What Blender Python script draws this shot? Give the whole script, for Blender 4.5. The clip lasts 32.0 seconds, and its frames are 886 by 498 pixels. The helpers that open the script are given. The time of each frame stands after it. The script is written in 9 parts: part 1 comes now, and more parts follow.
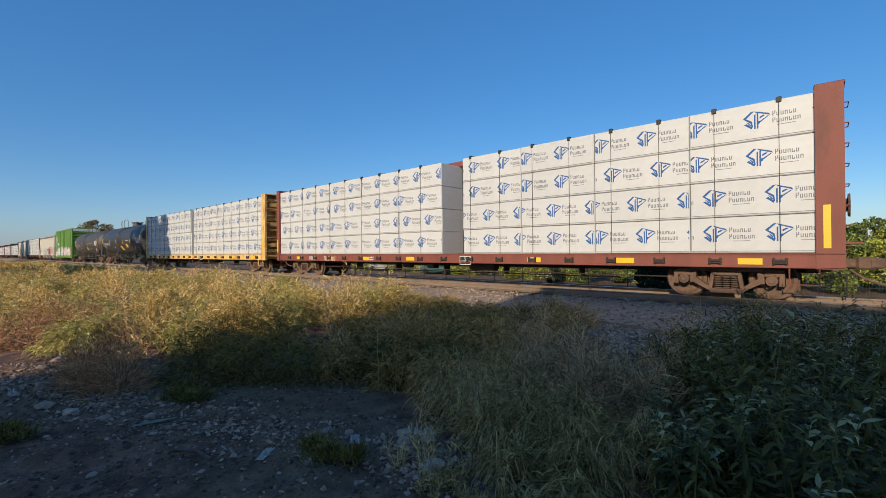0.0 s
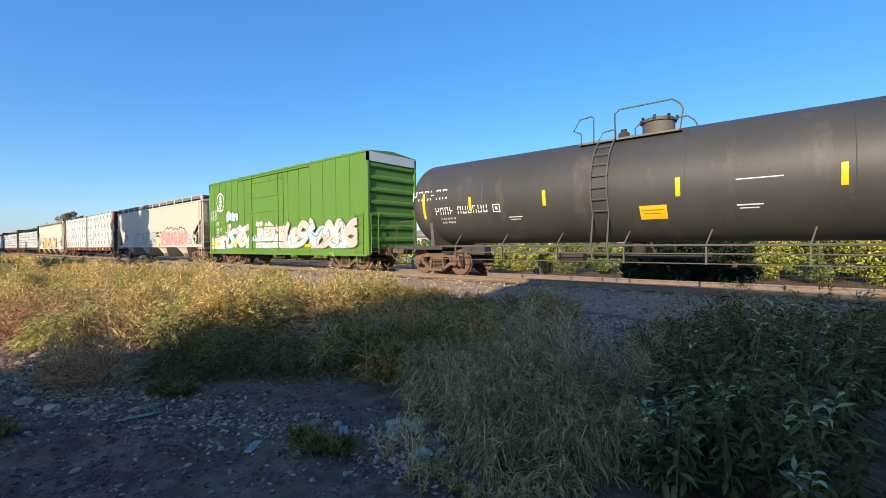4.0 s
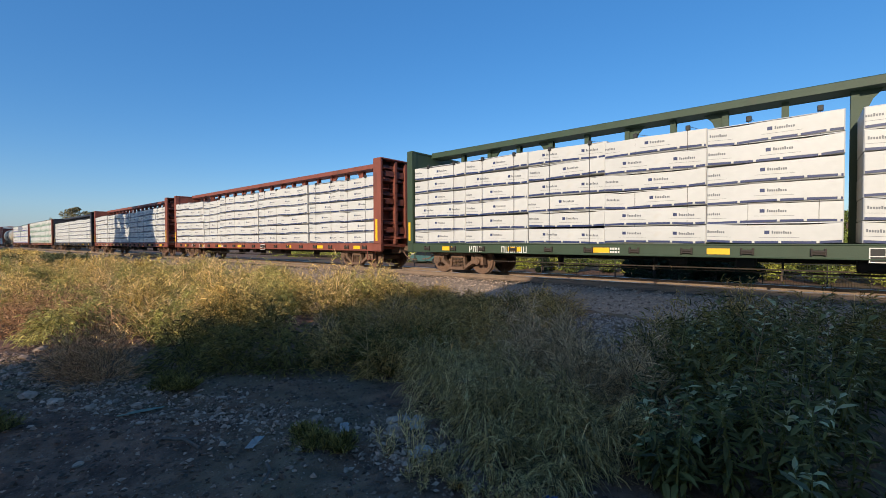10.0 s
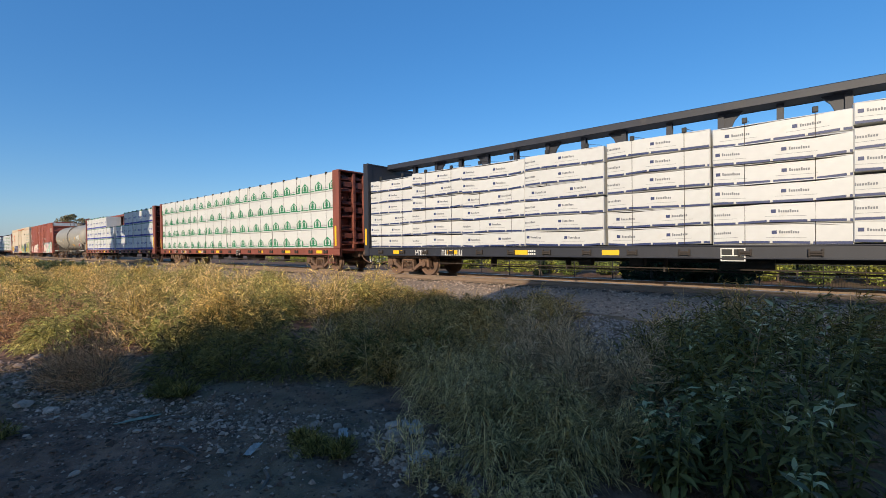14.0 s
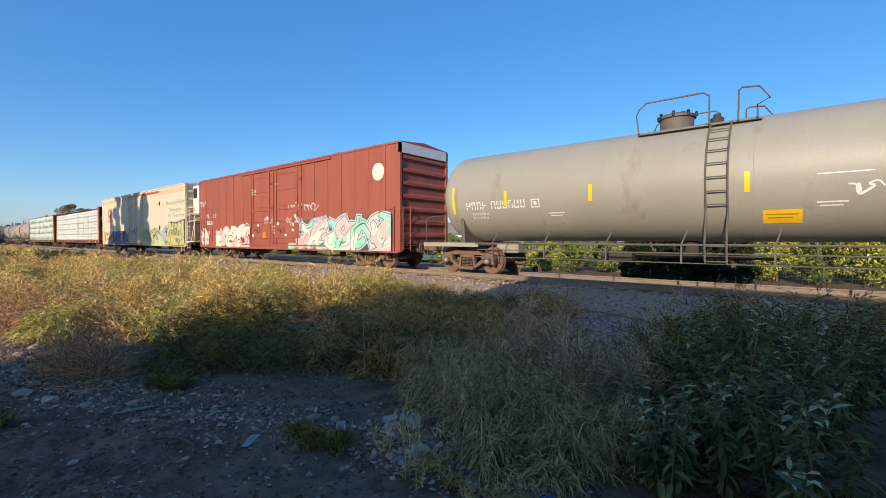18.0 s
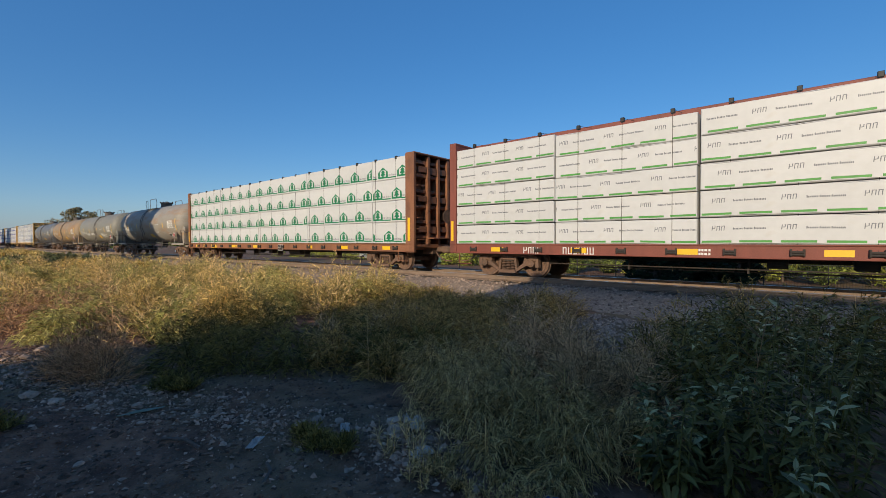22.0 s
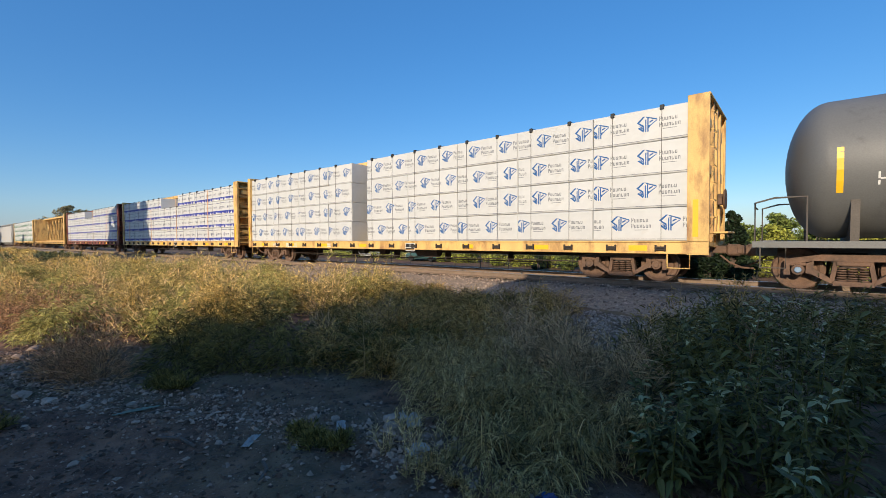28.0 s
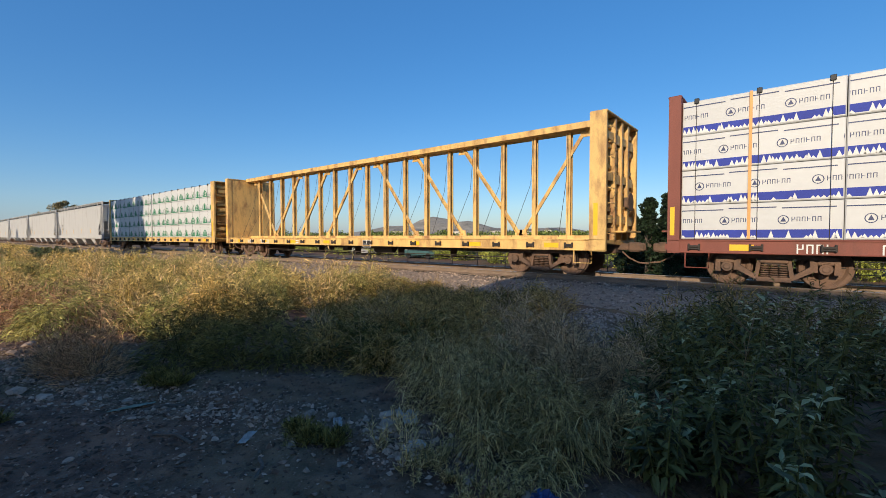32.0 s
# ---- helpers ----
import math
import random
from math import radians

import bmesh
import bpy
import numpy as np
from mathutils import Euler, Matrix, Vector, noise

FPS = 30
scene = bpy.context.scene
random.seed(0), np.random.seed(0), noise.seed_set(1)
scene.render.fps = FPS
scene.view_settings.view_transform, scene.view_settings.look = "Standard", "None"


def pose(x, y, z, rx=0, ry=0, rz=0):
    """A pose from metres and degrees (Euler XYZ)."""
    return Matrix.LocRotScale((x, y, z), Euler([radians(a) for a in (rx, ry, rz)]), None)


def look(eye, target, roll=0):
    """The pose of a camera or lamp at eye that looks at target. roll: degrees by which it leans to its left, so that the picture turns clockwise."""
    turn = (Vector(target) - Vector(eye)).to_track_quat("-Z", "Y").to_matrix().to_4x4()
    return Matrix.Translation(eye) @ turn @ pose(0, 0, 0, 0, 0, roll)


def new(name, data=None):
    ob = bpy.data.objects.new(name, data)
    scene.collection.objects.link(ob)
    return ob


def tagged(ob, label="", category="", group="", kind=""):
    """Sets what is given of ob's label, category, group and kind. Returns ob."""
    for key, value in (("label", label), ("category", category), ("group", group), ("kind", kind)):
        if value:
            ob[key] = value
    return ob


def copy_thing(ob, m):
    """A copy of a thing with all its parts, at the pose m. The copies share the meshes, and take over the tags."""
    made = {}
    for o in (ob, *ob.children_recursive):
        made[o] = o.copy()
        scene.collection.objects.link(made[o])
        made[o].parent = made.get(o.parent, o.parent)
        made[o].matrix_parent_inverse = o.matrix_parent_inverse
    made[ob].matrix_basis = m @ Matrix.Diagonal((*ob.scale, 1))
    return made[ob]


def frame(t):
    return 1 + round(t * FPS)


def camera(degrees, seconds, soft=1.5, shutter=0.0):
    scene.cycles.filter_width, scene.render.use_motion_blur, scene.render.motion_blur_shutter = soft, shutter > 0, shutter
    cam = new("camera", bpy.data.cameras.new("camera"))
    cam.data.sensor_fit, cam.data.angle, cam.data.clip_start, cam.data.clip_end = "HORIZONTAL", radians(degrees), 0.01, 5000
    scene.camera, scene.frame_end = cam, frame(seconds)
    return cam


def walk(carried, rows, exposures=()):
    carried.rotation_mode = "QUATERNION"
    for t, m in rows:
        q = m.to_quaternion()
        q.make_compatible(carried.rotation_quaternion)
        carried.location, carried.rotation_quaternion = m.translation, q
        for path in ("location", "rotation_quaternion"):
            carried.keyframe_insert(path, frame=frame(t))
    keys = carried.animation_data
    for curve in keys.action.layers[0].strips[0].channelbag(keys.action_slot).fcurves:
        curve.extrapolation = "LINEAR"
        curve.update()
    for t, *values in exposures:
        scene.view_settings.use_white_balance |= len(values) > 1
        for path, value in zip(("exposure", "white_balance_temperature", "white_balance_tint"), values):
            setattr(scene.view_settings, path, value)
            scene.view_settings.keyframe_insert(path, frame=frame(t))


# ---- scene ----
HFOV = 91.78
EYE = (0.0, -13.40, 1.208)
# seconds, then the turn of the hand-held camera about x, y, z in degrees
PATH = [
    (0, 90.27, 0.48, 41.24), (0.5, 90.16, 0.43, 41.24), (1, 90.1, 0.5, 41.35), (1.5, 90.18, 0.6, 41), (2, 90.15, 0.64, 40.56),
    (2.5, 89.97, 0.76, 40.44), (3, 89.72, 0.86, 40.18), (3.5, 89.42, 0.77, 39.77), (5.5, 88.59, 0.46, 39.69), (6, 88.67, 0.4, 39.83),
    (6.5, 88.7, 0.29, 39.59), (7, 88.78, 0.19, 39.45), (7.5, 88.98, 0.22, 39.46), (8, 89, 0.28, 39.63), (8.5, 88.97, 0.44, 39.95),
    (9, 88.89, 0.39, 39.86), (9.5, 88.88, 0.3, 39.81), (10, 88.83, 0.26, 39.87), (10.5, 88.79, 0.3, 40.23), (11, 88.91, 0.39, 40.4),
    (11.5, 88.91, 0.45, 40.15), (12, 88.9, 0.42, 39.81), (12.5, 89.17, 0.44, 39.63), (13, 89.38, 0.55, 39.64), (13.5, 89.55, 0.69, 39.75),
    (14, 89.34, 0.78, 39.54), (14.5, 89.13, 0.6, 39.58), (16.5, 88.84, 0.12, 39.87), (17, 88.67, 0.04, 39.87), (17.5, 88.55, -0, 39.66),
    (18, 88.69, -0.04, 39.52), (18.5, 88.9, 0.18, 39.72), (19, 89.14, 0.35, 39.77), (19.5, 89.01, 0.28, 39.79), (20, 88.91, 0.19, 39.95),
    (20.5, 88.95, 0.28, 40.07), (21, 89.08, 0.28, 39.97), (21.5, 88.97, 0.15, 39.95), (22, 88.88, 0.19, 39.96), (22.5, 88.93, 0.25, 39.94),
    (23, 88.89, 0.16, 40.13), (23.5, 88.8, 0.09, 40.35), (24, 88.72, 0.05, 40.52), (24.5, 88.58, 0.07, 40.48), (25, 88.67, 0.09, 40.18),
    (25.5, 88.9, 0.13, 39.96), (27.5, 88.71, 0.43, 39.75), (28, 88.53, 0.36, 39.37), (28.5, 88.37, 0.46, 39.22), (29, 88.24, 0.49, 39.13),
    (29.5, 88.3, 0.36, 38.84), (30, 88.18, 0.2, 38.76), (30.5, 88.1, 0.15, 38.75), (31, 88.14, 0.21, 38.78), (31.5, 88.14, 0.14, 38.94),
    (32, 88.18, 0.1, 39),
]
cam = camera(HFOV, 32.0, soft=0.8, shutter=0.0)
walk(cam, [(t, pose(*EYE, rx, ry, rz)) for t, rx, ry, rz in PATH], exposures=[(0, 0.12), (2.0, 0.02), (2.5, 0.45), (3.0, 0.98), (3.5, 0.92), (5.5, 0.1), (8, 0.03), (9, 0.2), (11, 0.28), (14.5, 0.28), (16.8, 0.25), (17.7, 0.45), (19, 0.62), (19.8, -0.1), (21, -0.16), (22, 0.0), (23, 0.05), (24, 0.35), (25, 0.98), (25.5, 0.85), (27.5, 0.35), (28, 0.32), (29, 0.0), (30, 0.22), (31, 0.24), (32, 0.22)])

# ---- daylight ----
SUN_EL, SUN_DX = radians(20), -0.22
sun_from = Vector((-SUN_DX * math.cos(SUN_EL), -math.cos(SUN_EL), math.sin(SUN_EL))).normalized()
world = bpy.data.worlds.new("sky")
scene.world = world
world.use_nodes = True
wn = world.node_tree.nodes
sky = wn.new("ShaderNodeTexSky")
sky.sky_type, sky.sun_disc = "NISHITA", False
sky.sun_elevation, sky.sun_rotation = SUN_EL, math.atan2(sun_from.x, sun_from.y)
sky.air_density, sky.dust_density, sky.ozone_density = 1.0, 0.7, 3.0
wn["Background"].inputs["Strength"].default_value = 0.145
hue = wn.new("ShaderNodeHueSaturation")
hue.inputs["Saturation"].default_value = 1.30
world.node_tree.links.new(sky.outputs[0], hue.inputs["Color"])
clear = wn.new("ShaderNodeMix")
clear.data_type = "RGBA"
clear.inputs["Factor"].default_value = 0.42
clear.inputs["B"].default_value = (0.46, 1.38, 3.55, 1.0)
world.node_tree.links.new(hue.outputs[0], clear.inputs["A"])
world.node_tree.links.new(clear.outputs["Result"], wn["Background"].inputs[0])
sun = new("sun", bpy.data.lights.new("sun", "SUN"))
sun.data.energy, sun.data.angle, sun.data.color = 3.8, radians(0.53), (1.0, 0.84, 0.62)
sun.matrix_basis = look(tuple(sun_from * 50), (0, 0, 0))

# ---- materials ----
def rgb(c):
    return (*c, 1.0)


def material(name, color, rough=0.6, metal=0.0, spread=0.15, scale=3.0, grain=40.0, bump=0.1, dirt=None, dirt_amount=0.0, dirt_scale=1.2, streak=1.0, random_shift=0.0):
    """A surface with large stains, fine grain and relief. dirt: a second colour in patches, drawn out downwards by streak."""
    m = bpy.data.materials.new(name)
    m.use_nodes = True
    n, l = m.node_tree.nodes, m.node_tree.links
    b = n["Principled BSDF"]
    b.inputs["Roughness"].default_value, b.inputs["Metallic"].default_value = rough, metal
    tc = n.new("ShaderNodeTexCoord")
    mp = n.new("ShaderNodeMapping")
    mp.inputs["Scale"].default_value = (1, 1, 1 / streak)
    l.new(tc.outputs["Object"], mp.inputs["Vector"])
    big = n.new("ShaderNodeTexNoise")
    big.inputs["Scale"].default_value, big.inputs["Detail"].default_value = scale, 6
    l.new(mp.outputs[0], big.inputs["Vector"])
    fine = n.new("ShaderNodeTexNoise")
    fine.inputs["Scale"].default_value, fine.inputs["Detail"].default_value = grain, 3
    l.new(tc.outputs["Object"], fine.inputs["Vector"])
    add = n.new("ShaderNodeMath")
    add.operation = "ADD"
    l.new(big.outputs["Fac"], add.inputs[0]), l.new(fine.outputs["Fac"], add.inputs[1])
    ramp = n.new("ShaderNodeMapRange")
    ramp.inputs["From Min"].default_value, ramp.inputs["From Max"].default_value = 0.65, 1.35
    ramp.inputs["To Min"].default_value, ramp.inputs["To Max"].default_value = 1 - spread, 1 + spread
    l.new(add.outputs[0], ramp.inputs["Value"])
    mul = n.new("ShaderNodeVectorMath")
    mul.operation = "SCALE"
    mul.inputs[0].default_value = color
    l.new(ramp.outputs[0], mul.inputs["Scale"])
    out = mul.outputs[0]
    if random_shift:
        info = n.new("ShaderNodeObjectInfo")
        rr = n.new("ShaderNodeMapRange")
        rr.inputs["To Min"].default_value, rr.inputs["To Max"].default_value = 1 - random_shift, 1 + random_shift
        l.new(info.outputs["Random"], rr.inputs["Value"])
        m2 = n.new("ShaderNodeVectorMath")
        m2.operation = "SCALE"
        l.new(out, m2.inputs[0]), l.new(rr.outputs[0], m2.inputs["Scale"])
        out = m2.outputs[0]
    if dirt:
        dn = n.new("ShaderNodeTexNoise")
        dn.inputs["Scale"].default_value, dn.inputs["Detail"].default_value = dirt_scale, 8
        dn.inputs["Roughness"].default_value = 0.65
        l.new(mp.outputs[0], dn.inputs["Vector"])
        dr = n.new("ShaderNodeMapRange")
        dr.inputs["From Min"].default_value, dr.inputs["From Max"].default_value = 0.68 - 0.3 * dirt_amount, 0.78 - 0.15 * dirt_amount
        dr.inputs["To Max"].default_value = min(1.0, 0.55 + dirt_amount * 0.5)
        l.new(dn.outputs["Fac"], dr.inputs["Value"])
        mix = n.new("ShaderNodeMix")
        mix.data_type = "RGBA"
        l.new(dr.outputs[0], mix.inputs["Factor"]), l.new(out, mix.inputs["A"])
        mix.inputs["B"].default_value = rgb(dirt)
        out = mix.outputs["Result"]
    l.new(out, b.inputs["Base Color"])
    if bump:
        bp = n.new("ShaderNodeBump")
        bp.inputs["Strength"].default_value, bp.inputs["Distance"].default_value = bump, 0.02
        l.new(add.outputs[0], bp.inputs["Height"]), l.new(bp.outputs[0], b.inputs["Normal"])
    return m


def leafy(name, a, b_, rough=0.65, patch=0.6, contrast=0.8):
    """Leaves and blades: two colours, mixed by patches and from blade to blade, with light passing through."""
    m = bpy.data.materials.new(name)
    m.use_nodes = True
    n, l = m.node_tree.nodes, m.node_tree.links
    bs = n["Principled BSDF"]
    bs.inputs["Roughness"].default_value = rough
    bs.inputs["Specular IOR Level"].default_value = 0.25
    geo, tc = n.new("ShaderNodeNewGeometry"), n.new("ShaderNodeTexCoord")
    no = n.new("ShaderNodeTexNoise")
    no.inputs["Scale"].default_value, no.inputs["Detail"].default_value = patch, 3
    l.new(tc.outputs["Object"], no.inputs["Vector"])
    mr = n.new("ShaderNodeMapRange")
    mr.inputs["From Min"].default_value, mr.inputs["From Max"].default_value = 0.35, 0.65
    l.new(no.outputs["Fac"], mr.inputs["Value"])
    av = n.new("ShaderNodeMath")
    av.operation = "MULTIPLY_ADD"
    av.inputs[1].default_value = 0.5
    hv = n.new("ShaderNodeMath")
    hv.operation = "MULTIPLY"
    hv.inputs[1].default_value = 0.5
    l.new(mr.outputs[0], hv.inputs[0]), l.new(geo.outputs["Random Per Island"], av.inputs[0]), l.new(hv.outputs[0], av.inputs[2])
    mix = n.new("ShaderNodeMix")
    mix.data_type = "RGBA"
    mix.inputs["A"].default_value, mix.inputs["B"].default_value = rgb(a), rgb(b_)
    l.new(av.outputs[0], mix.inputs["Factor"])
    # some blades are old and dark, a few bleached
    s7, fr, sp = n.new("ShaderNodeMath"), n.new("ShaderNodeMath"), n.new("ShaderNodeMapRange")
    s7.operation, fr.operation = "MULTIPLY", "FRACT"
    s7.inputs[1].default_value = 7.31
    sp.inputs["To Min"].default_value, sp.inputs["To Max"].default_value = 1 - contrast, 1 + contrast
    l.new(geo.outputs["Random Per Island"], s7.inputs[0]), l.new(s7.outputs[0], fr.inputs[0]), l.new(fr.outputs[0], sp.inputs["Value"])
    vm = n.new("ShaderNodeVectorMath")
    vm.operation = "SCALE"
    l.new(mix.outputs["Result"], vm.inputs[0]), l.new(sp.outputs[0], vm.inputs["Scale"])
    l.new(vm.outputs[0], bs.inputs["Base Color"])
    tr = n.new("ShaderNodeBsdfTranslucent")
    l.new(vm.outputs[0], tr.inputs["Color"])
    ms = n.new("ShaderNodeMixShader")
    ms.inputs[0].default_value = 0.22
    l.new(bs.outputs[0], ms.inputs[1]), l.new(tr.outputs[0], ms.inputs[2])
    l.new(ms.outputs[0], n["Material Output"].inputs[0])
    return m


M_BROWN = material("oxide_red_paint", (0.215, 0.062, 0.041), 0.65, dirt=(0.10, 0.045, 0.03), dirt_amount=0.45, streak=3, spread=0.2)
M_YELLOW = material("yellow_paint", (0.74, 0.47, 0.16), 0.6, dirt=(0.26, 0.12, 0.055), dirt_amount=0.70, dirt_scale=2.2, streak=2.5, spread=0.18)
M_GREEN_D = material("dark_green_paint", (0.035, 0.062, 0.035), 0.6, dirt=(0.06, 0.05, 0.035), dirt_amount=0.35, streak=3)
M_NAVY = material("black_blue_paint", (0.022, 0.024, 0.034), 0.55, dirt=(0.07, 0.055, 0.045), dirt_amount=0.35, streak=3)
M_TRUCK = material("rusty_cast_steel", (0.165, 0.098, 0.066), 0.88, dirt=(0.05, 0.042, 0.036), dirt_amount=0.62, dirt_scale=2.5, spread=0.3, scale=4, bump=0.3)
M_TREAD = material("worn_wheel_steel", (0.32, 0.22, 0.17), 0.5, metal=0.6, spread=0.2)
M_BLUECAP = material("blue_grey_bearing_cap", (0.2, 0.3, 0.42), 0.5)
M_UNDER = material("grimy_black_steel", (0.045, 0.036, 0.03), 0.85, dirt=(0.10, 0.06, 0.04), dirt_amount=0.4, spread=0.3)
M_WRAP = material("white_lumber_wrap", (0.575, 0.575, 0.56), 0.5, spread=0.05, scale=1.1, grain=6, bump=0.22, dirt=(0.55, 0.52, 0.46), dirt_amount=0.1, random_shift=0.03)
M_BLUE = material("blue_print", (0.02, 0.11, 0.32), 0.8, spread=0.12, bump=0.0)
M_ROYAL = material("royal_blue_print", (0.025, 0.045, 0.32), 0.7, spread=0.2, bump=0.1)
M_NAVYPRINT = material("navy_print", (0.02, 0.035, 0.12), 0.5, spread=0.2, bump=0.0)
M_GREYPRINT = material("grey_print", (0.15, 0.16, 0.18), 0.5, bump=0.0)
M_GREEN = material("green_print", (0.004, 0.18, 0.075), 0.8, spread=0.12, bump=0.0)
M_TEAL = material("teal_print", (0.01, 0.16, 0.22), 0.5, bump=0.0)
M_LIME = material("lime_print", (0.07, 0.30, 0.05), 0.5, bump=0.0)
M_WHITE = material("white_stencil_paint", (0.72, 0.71, 0.67), 0.6, spread=0.1, bump=0.0)
M_BLACK = material("black_paint", (0.02, 0.02, 0.02), 0.6, bump=0.0)
M_REFLECT = material("yellow_reflective_tape", (0.85, 0.50, 0.02), 0.4, spread=0.08, bump=0.0)
M_ORANGE = material("orange_paint", (0.62, 0.16, 0.03), 0.55, bump=0.0)
M_TANK_BLK = material("black_tank_paint", (0.037, 0.037, 0.038), 0.46, dirt=(0.07, 0.062, 0.054), dirt_amount=0.25, streak=4, spread=0.25, scale=0.8, bump=0.04)
M_TANK_BLK2 = material("dusty_black_tank_paint", (0.055, 0.052, 0.048), 0.55, dirt=(0.13, 0.11, 0.09), dirt_amount=0.35, streak=4, spread=0.25, scale=0.8, bump=0.04)
M_TANK_GREY = material("grey_tank_paint", (0.30, 0.278, 0.235), 0.5, dirt=(0.19, 0.155, 0.115), dirt_amount=0.3, streak=3, spread=0.12, scale=0.6, bump=0.03)
M_TANK_GREY2 = material("stained_grey_tank_paint", (0.30, 0.272, 0.225), 0.6, dirt=(0.34, 0.19, 0.09), dirt_amount=0.62, dirt_scale=0.5, streak=0.25, spread=0.15, scale=0.7, bump=0.03)
M_TANK_RUST = material("rust_washed_tank_paint", (0.27, 0.205, 0.13), 0.6, dirt=(0.36, 0.19, 0.07), dirt_amount=0.75, dirt_scale=0.6, streak=0.5, spread=0.18, scale=0.7, bump=0.03)
M_FITTING = material("grimy_dark_fittings", (0.115, 0.098, 0.082), 0.7, dirt=(0.16, 0.10, 0.06), dirt_amount=0.4, spread=0.25)
M_TANK_OLD = material("weathered_olive_grey_tank_paint", (0.225, 0.215, 0.175), 0.55, dirt=(0.24, 0.17, 0.10), dirt_amount=0.5, dirt_scale=0.7, streak=2, spread=0.18, scale=0.7, bump=0.03)
M_TANK_DARK = material("dark_grey_tank_paint", (0.145, 0.145, 0.14), 0.5, dirt=(0.06, 0.055, 0.05), dirt_amount=0.3, spread=0.14, scale=0.7, bump=0.03)
M_BEIGE = material("beige_hopper_paint", (0.545, 0.50, 0.415), 0.55, dirt=(0.44, 0.34, 0.24), dirt_amount=0.16, streak=5, spread=0.05, scale=0.8, bump=0.03)
M_BEIGE2 = material("cream_hopper_paint", (0.585, 0.53, 0.435), 0.55, dirt=(0.45, 0.33, 0.22), dirt_amount=0.18, streak=5, spread=0.05, scale=0.8, bump=0.03)
M_HOPGREY = material("pale_grey_hopper_paint", (0.46, 0.45, 0.43), 0.6, dirt=(0.2, 0.16, 0.13), dirt_amount=0.35, streak=5, spread=0.08)
M_HOPSLOPE = material("dusty_hopper_slope_paint", (0.42, 0.34, 0.25), 0.7, dirt=(0.2, 0.12, 0.08), dirt_amount=0.4, spread=0.15)
M_GRATE = material("galvanised_grating", (0.17, 0.165, 0.155), 0.7, spread=0.3, scale=20, grain=90, bump=0.6)
M_HOPRUST = material("rust_stained_chute_steel", (0.30, 0.15, 0.09), 0.8, dirt=(0.12, 0.06, 0.04), dirt_amount=0.5, spread=0.3)
M_BOXRED = material("boxcar_red_paint", (0.29, 0.078, 0.05), 0.6, dirt=(0.19, 0.065, 0.045), dirt_amount=0.4, streak=5, spread=0.14, bump=0.05)
M_BOXGREEN = material("boxcar_green_paint", (0.10, 0.22, 0.028), 0.6, dirt=(0.14, 0.22, 0.06), dirt_amount=0.25, streak=5, spread=0.1, bump=0.05)
M_ALU = material("pale_aluminium_panel", (0.62, 0.62, 0.6), 0.5, metal=0.2, spread=0.08)
M_REEFER = material("cream_reefer_paint", (0.60, 0.505, 0.38), 0.55, dirt=(0.52, 0.38, 0.25), dirt_amount=0.24, streak=6, spread=0.06, scale=0.6, bump=0.03)
M_REEFROOF = material("weathered_reefer_roof_band", (0.55, 0.40, 0.27), 0.65, spread=0.1)
M_RAIL = material("dusty_rusty_rail_steel", (0.22, 0.155, 0.11), 0.7, spread=0.25)
M_RAILTOP = material("polished_rail_head", (0.45, 0.42, 0.4), 0.3, metal=0.9)
M_TIE = material("weathered_sleeper_wood", (0.11, 0.085, 0.065), 0.9, spread=0.35, bump=0.4, random_shift=0.25)
M_ROCK = material("pale_rubble_stone", (0.35, 0.25, 0.185), 0.9, spread=0.3, scale=7, bump=0.4, random_shift=0.3)
M_PLASTIC = material("dirty_white_plastic", (0.46, 0.43, 0.40), 0.45, spread=0.15, bump=0.3)
M_BARK = material("grey_brown_bark", (0.12, 0.09, 0.07), 0.9, spread=0.3, bump=0.5)


